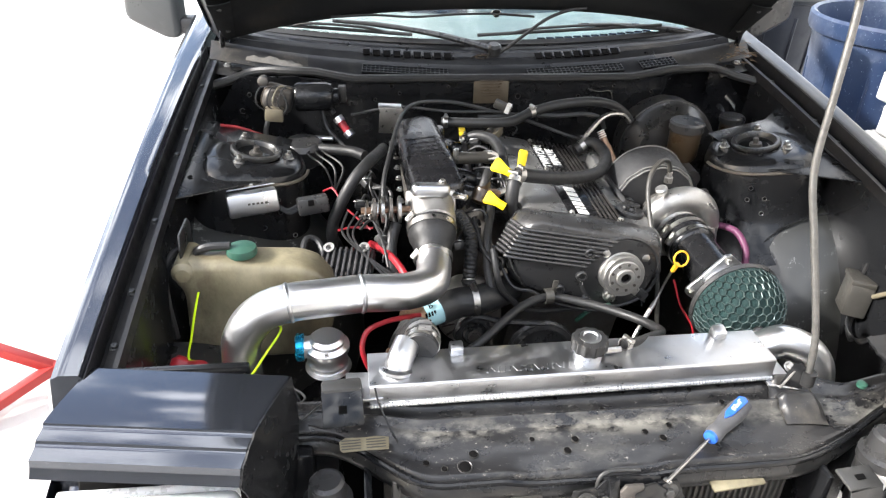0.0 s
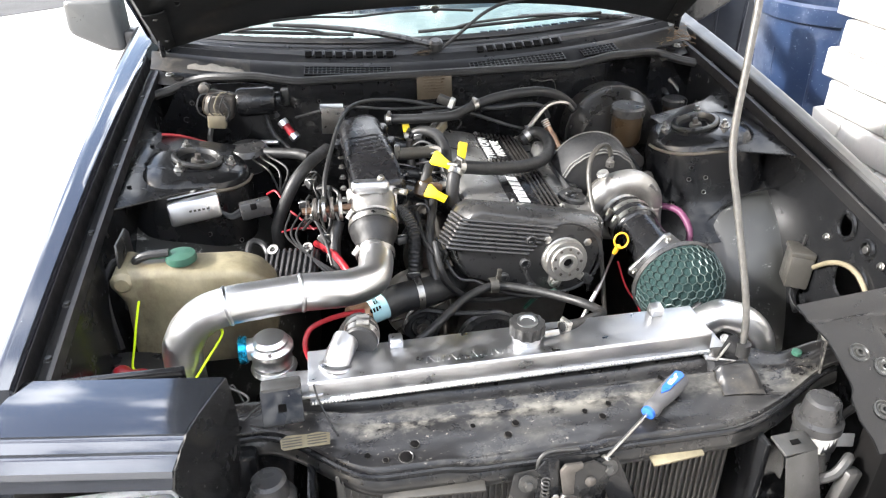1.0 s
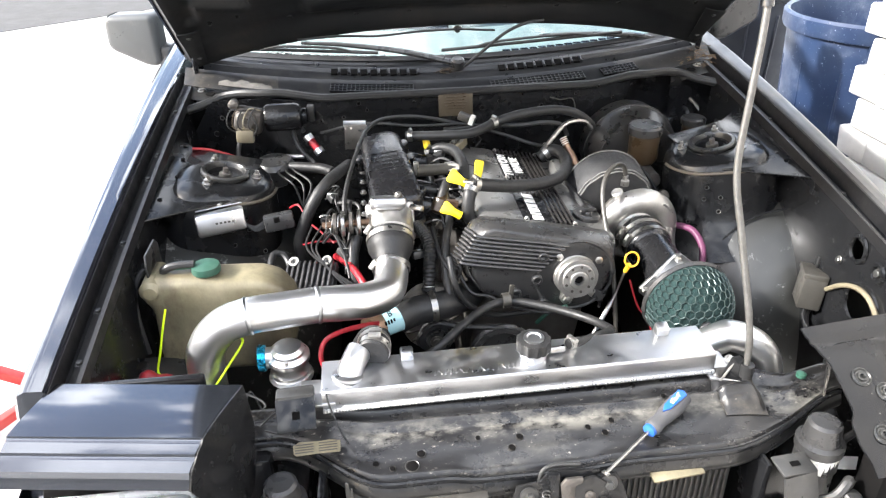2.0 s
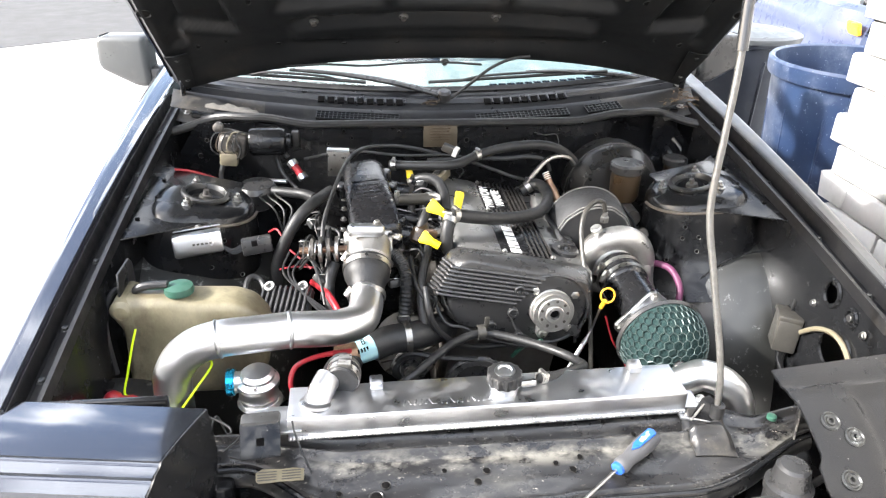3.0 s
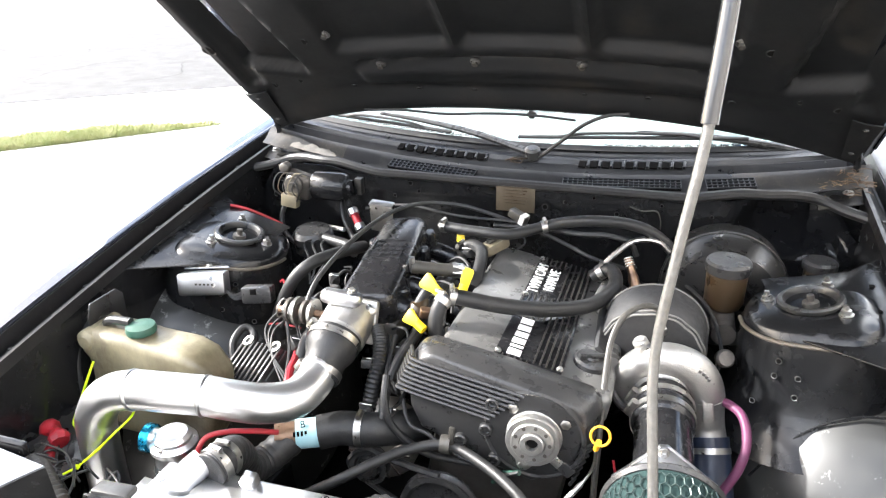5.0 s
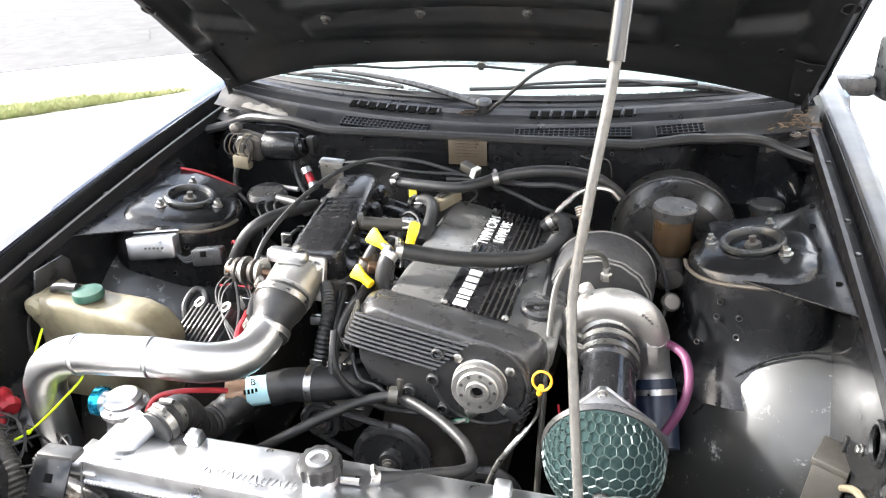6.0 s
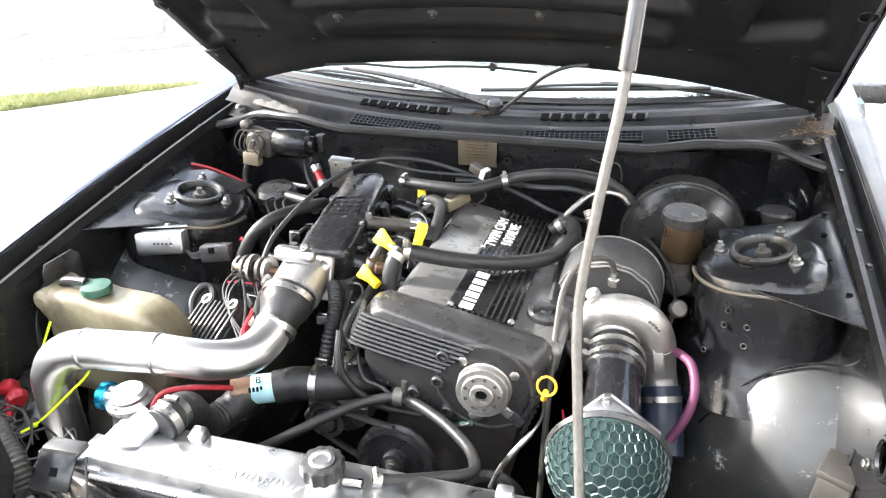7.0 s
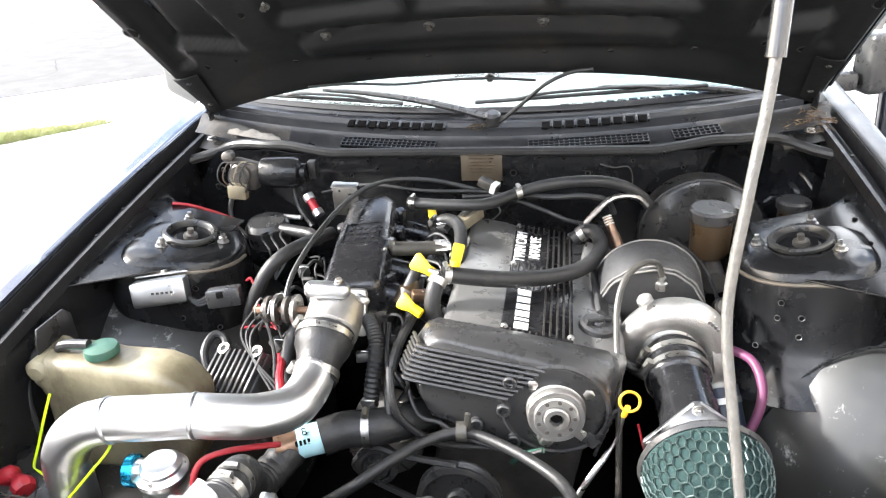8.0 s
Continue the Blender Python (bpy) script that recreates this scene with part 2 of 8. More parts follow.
M_CHANNEL = material("dusty_channel_paint", (0.009, 0.009, 0.010), (0.016, 0.0155, 0.015), 0.40, scale=14, bump=0.15, bump_scale=90, spec=0.3, dust=(0.16, 0.145, 0.12), dust_amount=0.08, dust_scale=16, scratch=(0.24, 0.22, 0.20), scratch_amount=0.6)
M_PLASTIC = material("satin_black_plastic", (0.024, 0.024, 0.0245), (0.038, 0.0375, 0.037), 0.32, scale=14, bump=0.18, bump_scale=500, dust=DUST, dust_amount=0.10, dust_scale=14, scratch=(0.22, 0.21, 0.20), scratch_amount=0.3)
M_COWL = material("faded_cowl_plastic", (0.010, 0.0108, 0.0125), (0.017, 0.0175, 0.020), 0.36, scale=10, bump=0.10, bump_scale=300, spec=0.45, dust=DUST, dust_amount=0.04, dust_scale=9)
M_RUBBER = material("black_rubber", (0.014, 0.014, 0.0145), (0.024, 0.024, 0.0235), 0.46, scale=25, bump=0.25, bump_scale=300, spec=0.4, dust=DUST, dust_amount=0.12, dust_scale=24)
M_CRINKLE = material("black_wrinkle_paint", (0.009, 0.009, 0.010), (0.015, 0.0145, 0.0155), 0.26, scale=12, bump=0.03, bump_scale=160, rough_var=0.08, scratch=(0.5, 0.5, 0.5), scratch_amount=0.45, dust_scale=4)
M_POLISH = material("polished_aluminium", (0.82, 0.82, 0.825), (0.76, 0.76, 0.765), 0.34, metal=1.0, scale=9, rough_var=0.05)
M_ALU = material("brushed_aluminium", (0.54, 0.547, 0.56), (0.44, 0.445, 0.455), 0.36, metal=1.0, scale=10, rough_var=0.12, bump=0.04, bump_scale=250, scratch=(0.34, 0.335, 0.32), scratch_amount=1.6, scratch_scale=55)
M_CAST = material("cast_aluminium", (0.48, 0.47, 0.45), (0.26, 0.25, 0.235), 0.38, metal=0.9, scale=30, bump=0.45, bump_scale=450, dust=(0.10, 0.09, 0.075), dust_amount=0.25, dust_scale=25)
M_DIRTYMETAL = material("oily_cast_metal", (0.13, 0.12, 0.11), (0.05, 0.045, 0.04), 0.5, metal=0.7, scale=25, bump=0.4, bump_scale=250, dust=(0.14, 0.11, 0.08), dust_amount=0.3, dust_scale=18)
M_GREYSTEEL = material("grey_plated_steel", (0.065, 0.065, 0.064), (0.035, 0.0345, 0.033), 0.38, metal=0.5, scale=30, bump=0.1, dust=DUST, dust_amount=0.2, dust_scale=20, scratch=(0.4, 0.39, 0.37), scratch_amount=0.5)
M_STEEL = material("bare_steel", (0.46, 0.45, 0.43), (0.26, 0.245, 0.22), 0.34, metal=1.0, scale=40, bump=0.15, bump_scale=300, dust=(0.12, 0.10, 0.08), dust_amount=0.2, dust_scale=40)
M_ROD = material("weathered_steel_rod", (0.13, 0.127, 0.12), (0.06, 0.057, 0.052), 0.42, metal=0.6, scale=90, bump=0.5, bump_scale=400, dust=(0.26, 0.23, 0.19), dust_amount=0.35, dust_scale=70)
M_RIB = material("worn_black_rib_paint", (0.030, 0.027, 0.025), (0.055, 0.050, 0.046), 0.36, metal=0.3, scale=30, bump=0.2, bump_scale=300, scratch=(0.45, 0.43, 0.40), scratch_amount=1.2)
M_CAMCOVER = material("dark_grey_magnesium", (0.20, 0.197, 0.19), (0.13, 0.126, 0.12), 0.32, metal=0.5, scale=10, bump=0.16, bump_scale=350, dust=DUST, dust_amount=0.14, dust_scale=12, scratch=(0.5, 0.49, 0.47), scratch_amount=0.3)
M_HEATWRAP = material("black_heat_blanket", (0.020, 0.020, 0.021), (0.034, 0.033, 0.033), 0.60, scale=40, bump=0.35, bump_scale=700)
M_STITCH = material("grey_seam_thread", (0.17, 0.165, 0.155), (0.06, 0.058, 0.055), 0.6, scale=160)
M_TANK = material("yellowed_tank_plastic", (0.25, 0.223, 0.145), (0.065, 0.050, 0.026), 0.34, scale=9, amount=1.0, stretch=(1, 1, 0.6), bump=0.3, bump_scale=30, dust=(0.045, 0.033, 0.018), dust_amount=1.3, dust_scale=5)
M_BROWNRES = material("brown_reservoir_plastic", (0.042, 0.027, 0.014), (0.022, 0.015, 0.010), 0.34, scale=12, dust=DUST, dust_amount=0.10, dust_scale=20)
M_GREENFOAM = material("green_filter_foam", (0.0045, 0.025, 0.0235), (0.003, 0.014, 0.0135), 0.9, scale=60, bump=1.0, bump_scale=500)
M_MESH = material("dark_mesh_wire", (0.05, 0.075, 0.072), (0.03, 0.045, 0.043), 0.35, metal=0.4, scale=80)
M_YELLOW = material("yellow_cap_plastic", (0.85, 0.62, 0.01), (0.8, 0.55, 0.01), 0.4, scale=30, amount=0.3)
M_ORANGE = material("orange_handle_plastic", (0.75, 0.36, 0.02), (0.6, 0.26, 0.02), 0.4, scale=40, amount=0.4)
M_NEON = material("neon_yellow_nylon", (0.62, 0.85, 0.01), (0.5, 0.75, 0.01), 0.4, scale=30, amount=0.3)
M_RED = material("red_wire_jacket", (0.30, 0.012, 0.02), (0.18, 0.010, 0.014), 0.4, scale=30)
M_PURPLE = material("purple_silicone", (0.115, 0.032, 0.072), (0.085, 0.024, 0.055), 0.5, scale=30, spec=0.3)
M_BLUEANO = material("blue_anodised_aluminium", (0.02, 0.38, 0.62), (0.01, 0.28, 0.5), 0.25, metal=0.8, scale=40)
M_GREENCAP = material("green_cap_plastic", (0.016, 0.066, 0.044), (0.028, 0.085, 0.058), 0.5, scale=25, dust=DUST, dust_amount=0.2, dust_scale=25)
M_WHITE = material("white_label", (0.75, 0.74, 0.70), (0.6, 0.58, 0.54), 0.6, scale=30, bump=0.05)
M_PEEL = material("pale_peeling_coating", (0.115, 0.108, 0.098), (0.05, 0.047, 0.043), 0.7, scale=60, bump=0.3, bump_scale=160)
M_PALEBLUE = material("pale_blue_label", (0.30, 0.52, 0.58), (0.4, 0.6, 0.62), 0.55, scale=30)
M_TAN = material("tan_foil_label", (0.078, 0.062, 0.041), (0.048, 0.038, 0.026), 0.5, metal=0.2, scale=40, bump=0.1, dust=(0.03, 0.025, 0.019), dust_amount=0.3, dust_scale=25)
M_COPPER = material("copper_fitting", (0.27, 0.175, 0.12), (0.15, 0.095, 0.065), 0.38, metal=0.9, scale=40, dust=(0.09, 0.075, 0.06), dust_amount=0.4, dust_scale=40)
M_CONNECTOR = material("grey_connector_plastic", (0.046, 0.043, 0.037), (0.025, 0.0235, 0.021), 0.45, scale=40, bump=0.15, bump_scale=200, dust=(0.15, 0.125, 0.09), dust_amount=0.25, dust_scale=22, scratch=(0.3, 0.28, 0.25), scratch_amount=0.5)
M_GLOSSBLACK = material("gloss_black_silicone", (0.010, 0.010, 0.011), (0.018, 0.018, 0.018), 0.22, scale=25, bump=0.05, bump_scale=200, scratch=(0.4, 0.4, 0.4), scratch_amount=0.1)
M_BEIGECONN = material("beige_connector_plastic", (0.175, 0.15, 0.10), (0.10, 0.085, 0.058), 0.45, scale=40, dust=(0.06, 0.05, 0.04), dust_amount=0.2, dust_scale=30)
M_TEXT = material("white_lettering", (0.78, 0.78, 0.76), (0.66, 0.66, 0.64), 0.5, scale=60)
M_GLASS = glass("windshield_glass", (0.86, 0.95, 0.93))
# Opaque pale colour in place of glass: the reflector's brightness is painted in.
M_LENS = material("pale_opaque_lens", (0.66, 0.68, 0.69), (0.55, 0.57, 0.58), 0.12, scale=20, coat=1.0, bump=0.3, bump_scale=120, stretch=(3, 1, 0.2))
# Near-black colour standing in for shade inside holes, slots and bay depths.
M_BLACKHOLE = material("near_black_shade_and_parts", (0.004, 0.004, 0.004), (0.008, 0.007, 0.007), 0.9, scale=12, spec=0.05)
M_FIN = material("aluminium_fins", (0.13, 0.125, 0.115), (0.07, 0.066, 0.06), 0.5, metal=0.6, scale=30)
M_BIN = material("blue_bin_plastic", (0.012, 0.024, 0.060), (0.020, 0.036, 0.075), 0.42, scale=6, bump=0.1, bump_scale=80, dust=(0.30, 0.33, 0.38), dust_amount=0.32, dust_scale=5, scratch=(0.5, 0.53, 0.6), scratch_amount=1.2)
M_BINDARK = material("charcoal_bin_plastic", (0.008, 0.010, 0.016), (0.014, 0.016, 0.022), 0.5, scale=6, bump=0.1, bump_scale=80, dust=(0.2, 0.2, 0.2), dust_amount=0.08)
M_BRICK = material("white_painted_brick", (0.50, 0.49, 0.475), (0.38, 0.372, 0.36), 0.8, scale=9, bump=0.9, bump_scale=45, random_value=0.14, dust=(0.22, 0.20, 0.185), dust_amount=0.25, dust_scale=14)
M_MORTAR = material("painted_mortar", (0.36, 0.345, 0.33), (0.24, 0.225, 0.21), 0.9, scale=14, bump=0.8, bump_scale=90)
M_CONCRETE = material("pale_concrete", (0.56, 0.54, 0.51), (0.46, 0.44, 0.41), 0.9, scale=2.2, bump=0.5, bump_scale=90, dust=(0.36, 0.33, 0.3), dust_amount=0.12, dust_scale=1.2)
M_ASPHALT = material("worn_grey_asphalt", (0.050, 0.0483, 0.0475), (0.042, 0.0406, 0.040), 0.9, scale=1.5, bump=0.8, bump_scale=70, dust=(0.063, 0.061, 0.059), dust_amount=0.4, dust_scale=0.8)
M_TAR = material("dark_crack_filler", (0.016, 0.0155, 0.015), (0.026, 0.025, 0.0245), 0.9, scale=3)
M_GRASS = material("dry_green_grass", (0.20, 0.235, 0.075), (0.36, 0.345, 0.17), 0.7, scale=9, amount=1.0)
M_REDFRAME = material("red_painted_steel", (0.42, 0.03, 0.025), (0.3, 0.02, 0.02), 0.4, scale=15, dust=DUST, dust_amount=0.15)
M_BLUEHOSE = material("blue_silicone", (0.010, 0.017, 0.038), (0.006, 0.011, 0.026), 0.4, scale=25)
M_SLEEVE = material("glossy_dark_sleeve", (0.022, 0.022, 0.0225), (0.035, 0.035, 0.036), 0.16, scale=20, coat=0.5)
M_GREENGLASS = material("green_tinted_glass", (0.20, 0.27, 0.25), (0.15, 0.21, 0.20), 0.12, scale=3, coat=1.0)
M_BLUETOOL = material("blue_handle_plastic", (0.02, 0.11, 0.45), (0.02, 0.08, 0.35), 0.35, scale=40)
M_GREYTOOL = material("grey_handle_rubber", (0.07, 0.07, 0.075), (0.05, 0.05, 0.05), 0.6, scale=40, bump=0.3, bump_scale=500)
M_PALECAR = material("faded_blue_car_paint", (0.030, 0.042, 0.090), (0.042, 0.056, 0.105), 0.3, scale=4, coat=0.5, dust=(0.3, 0.3, 0.32), dust_amount=0.06, dust_scale=6)
M_DASH = material("pale_dashboard_cover", (0.10, 0.125, 0.13), (0.06, 0.075, 0.08), 0.6, scale=10, bump=0.2)
M_AMBER = material("amber_marker_plastic", (0.85, 0.36, 0.01), (0.75, 0.3, 0.01), 0.2, scale=20, amount=0.2)

# ---- the ground ----
def slab(outline, z0, z1):
    bm = bmesh.new()
    f = bm.faces.new([bm.verts.new((x, y, z0)) for x, y in outline])
    g = bmesh.ops.extrude_face_region(bm, geom=[f])
    bmesh.ops.translate(bm, vec=(0, 0, z1 - z0), verts=[v for v in g["geom"] if isinstance(v, bmesh.types.BMVert)])
    return bm


solo("ground", slab([(-400, -400), (400, -400), (400, 400), (-400, 400)], -0.3, 0.0), M_CONCRETE, "pale sunlit concrete driveway and apron", "ground", kind="structure", smooth=0)
RD = V((0.80, 0.60, 0)).normalized()   # the way the street runs
RN = V((-RD.y, RD.x, 0))


def street(s, d):
    p = V((-5.3, 4.98, 0)) + RD * s + RN * d
    return (p.x, p.y)


solo("road", slab([street(-60, 0), street(90, 0), street(90, 9), street(-60, 9)], -0.05, 0.006), M_ASPHALT, "worn light grey asphalt street with cracks", "road", kind="structure", smooth=0)


def crack_lines():
    bm = bmesh.new()
    rng = random.Random(4)
    for k in range(16):
        s, d = rng.uniform(-7, 7), rng.uniform(0.3, 6)
        a = rng.uniform(0, 6.3)
        pts = []
        for i in range(14):
            x, y = street(s, d)
            pts.append((x, y))
            a += rng.uniform(-0.7, 0.7)
            s += 0.18 * math.cos(a)
            d = max(0.15, d + 0.18 * math.sin(a))
        for (x0, y0), (x1, y1) in zip(pts, pts[1:]):
            t = V((x1 - x0, y1 - y0, 0))
            if t.length < 1e-6:
                continue
            n = V((-t.y, t.x, 0)).normalized() * rng.uniform(0.004, 0.010)
            bm.faces.new([bm.verts.new(p) for p in ((x0 - n.x, y0 - n.y, 0.0105), (x1 - n.x, y1 - n.y, 0.0105), (x1 + n.x, y1 + n.y, 0.0105), (x0 + n.x, y0 + n.y, 0.0105))])
    return bm


solo("road_crack", crack_lines(), M_TAR, "dark tar-filled cracks across the street", "crack", kind="stuff", smooth=0)


def grass_strip():
    """Blades in a tapering strip between driveway and street."""
    rng = random.Random(7)
    verts, faces = [], []
    a, b = V((-6.2, 1.25, 0)), V((-3.2, 4.30, 0))
    along = b - a
    nrm = V((-along.y, along.x, 0)).normalized()
    for k in range(42000):
        s = 0.92 * rng.random()
        wid = 0.80 * max(0.0, 1 - s / 0.93) ** 0.55 * (0.80 + 0.20 * math.sin(17 * s) * math.sin(41 * s + 1))
        d = rng.random() * wid
        if s > 0.62 and rng.random() < (s - 0.62) * 3.4:
            continue
        p = a + along * s + nrm * d
        h = rng.uniform(0.022, 0.065) * (1.6 if rng.random() < 0.12 else 1) * (0.7 + 0.5 * abs(math.sin(9 * s + 2)))
        t = rng.uniform(0, 6.28)
        w = V((math.cos(t), math.sin(t), 0)) * rng.uniform(0.0025, 0.006)
        lean = V((rng.gauss(0, 0.8), rng.gauss(0, 0.8), 0)) * h
        i = len(verts)
        verts += [tuple(p - w), tuple(p + w), tuple(p + lean + V((0, 0, h)))]
        faces.append((i, i + 1, i + 2))
    me = bpy.data.meshes.new("grass")
    me.from_pydata(verts, [], faces)
    me.materials.append(M_GRASS)
    return tagged(new("grass", me), "sunlit dry green grass strip beside the driveway", "grass", kind="stuff")


grass_strip()


# ---- painted brick wall beside the car: runs along y, toothed end ----
WX, WEND, CH, BL = 1.40, 0.700, 0.102, 0.30


def brick_mesh(length, seed):
    rng = random.Random(seed)
    bm = rbox((0.12, length - 0.008, CH - 0.007), bevel=0.006, seg=1)
    for v in bm.verts:
        v.co += V((rng.uniform(-0.003, 0.002), rng.uniform(-0.006, 0.006), rng.uniform(-0.003, 0.003)))
    return mesh_of("brick", bm, M_BRICK, 50)


def brick_wall():
    w = solo("wall_east", rbox((0.08, 6.0, 2.5), (WX + 0.060, WEND - 3.06, 1.25), 0), M_MORTAR, "white painted rough brick wall with a toothed end", "wall", kind="structure", smooth=0)
    full = [brick_mesh(BL, k) for k in range(6)]
    half = [brick_mesh(BL / 2, 20 + k) for k in range(3)]
    rng = random.Random(3)
    for row in range(24):
        z = (row + 0.5) * CH
        y = WEND + (0.03 if row % 2 else -0.02)
        while y > WEND - 3.3:
            first = row % 2 and y > WEND
            ln = BL / 2 if first else BL
            me = rng.choice(half if first else full)
            piece("brick", me, pose(WX + 0.06 + rng.uniform(-0.003, 0.003), y - ln / 2, z, 0, rng.uniform(-1, 1), rng.uniform(-1, 1)), w)
            y -= ln


brick_wall()
# Added wall, never in view: darkens what the metal and paint reflect.
solo("wall_south", rbox((7.0, 0.12, 2.5), (-2.05, -5.0, 1.25), 0.01), material("grey_render", (0.26, 0.25, 0.24), (0.20, 0.19, 0.18), 0.9, scale=3, bump=0.5, bump_scale=60), "plain grey unseen wall added to dim reflections from the front", "wall", kind="structure")

# ---- the car body ----
car = thing("car", "dark coupe with its hood raised and engine bay open", "car", (0, 0, 0))


def fz(y):
    """Height of the fender crest along the car."""
    return 0.929 + 0.149 * y - 0.049 * y * y


def fender(s, x_in, x_crest):
    """Outer wing: lip, rounded crest, side skin; s = -1 or 1."""
    prof = [(x_in - 0.0, -0.035), (x_in, -0.004), (x_in + 0.006, 0.0), (x_crest - 0.012, 0.001), (x_crest, -0.005), (x_crest + 0.008, -0.03), (x_crest + 0.010, -0.12), (x_crest + 0.012, -0.30), (x_crest, -0.55)]

    def fn(u, v):
        y = -1.02 + 1.67 * v
        k = u * (len(prof) - 1)
        i = min(int(k), len(prof) - 2)
        t = k - i
        x = prof[i][0] * (1 - t) + prof[i + 1][0] * t
        z = prof[i][1] * (1 - t) + prof[i + 1][1] * t
        x += 0.020 * (y + 0.1) * sstep(0.2, 0.4, u)
        drop = 0.14 * (1 - sstep(-0.72, -0.655, y)) if u < 0.75 else 0.0
        return V((s * x, y, fz(y) + z - drop))
    return part("fender", sheet(fn, 24, 60, 0.003), M_FENDER if s < 0 else M_FENDERDUST, car)


fender(-1, 0.720, 0.772)
fender(1, 0.720, 0.758)


def gutter(s, x_out):
    """Stepped channel between wing and inner wing."""
    prof = [(x_out - 0.001, -0.006), (x_out - 0.003, -0.038), (x_out - 0.010, -0.042), (x_out - 0.013, -0.034), (x_out - 0.026, -0.031), (x_out - 0.029, -0.024), (x_out - 0.034, -0.024), (x_out - 0.036, -0.060)]

    def fn(u, v):
        y = -0.66 + 1.08 * v
        k = u * (len(prof) - 1)
        i = min(int(k), len(prof) - 2)
        t = k - i
        return V((s * (prof[i][0] * (1 - t) + prof[i + 1][0] * t), y, fz(y) + prof[i][1] * (1 - t) + prof[i + 1][1] * t))
    ob = part("wing_channel", sheet(fn, 28, 16, 0.0015), M_CHANNEL, car, smooth=25)
    for y in (-0.58, -0.47, -0.295, -0.08, 0.017, 0.226):
        part("wing_bolt", hexbolt((s * (x_out - 0.019), y, fz(y) - 0.033), (0, 0, 1), 0.0055), M_GREYSTEEL, ob)
    return ob


gutter(-1, 0.720)
gutter(1, 0.720)


WING_HOLES = ((-0.405, 0.787, 0.020, 0.024), (-0.470, 0.771, 0.013, 0.014), (-0.455, 0.688, 0.044, 0.040))    # y, z, half sizes


def apron(s):
    """Inner wing: upright sheet with wheel-arch hump."""
    x_top = 0.685

    def fn(u, v):
        y = -0.64 + 0.93 * v
        z = fz(y) - 0.045 - u * 0.58
        x = x_top - 0.010 * math.sin(u * 3.1)
        return V((s * x, y, z))
    bm = sheet(fn, 96, 140, 0.002)
    if s > 0:
        # openings through the sheet beside the relay
        gone = [f for f in bm.faces if any(((f.calc_center_median().y - y) / ry) ** 2 + ((f.calc_center_median().z - z) / rz) ** 2 < 1 for y, z, ry, rz in WING_HOLES)]
        bmesh.ops.delete(bm, geom=gone, context="FACES")
    W = part("inner_wing", bm, M_BODY, car)
    cx = 0.745 if s > 0 else 0.715
    k0 = math.asin((cx - x_top - 0.004) / 0.37) / (math.pi / 2)

    def dome_pt(u, v):
        """Wheel-arch dome bulging into the bay."""
        w = k0 + (0.999 - k0) * v
        x, r = cx - 0.37 * math.sin(w * math.pi / 2), math.cos(w * math.pi / 2)
        a = radians(-30 + 240 * u)
        return V((s * x, 0.02 - 0.36 * r * math.cos(a), 0.40 + 0.40 * r * math.sin(a)))
    D = part("wheel_arch", sheet(dome_pt, 72, 40, 0.002), M_ARCH, W)
    if s > 0:
        part("flange_seam", tube([(0.489, -0.165, 0.604), (0.528, -0.155, 0.661), (0.567, -0.149, 0.701), (0.604, -0.150, 0.729), (0.641, -0.155, 0.747), (0.672, -0.182, 0.768), (0.681, -0.223, 0.808), (0.683, -0.233, 0.845)], 0.0024, 6, 5), M_BODY, D)
    part("arch_seam", tube([dome_pt(0.15 + 0.7 * k / 20, 0.0) for k in range(21)], 0.0035, 6, 3), M_SEALANT, D)
    return W


apron(-1)
apron(1)


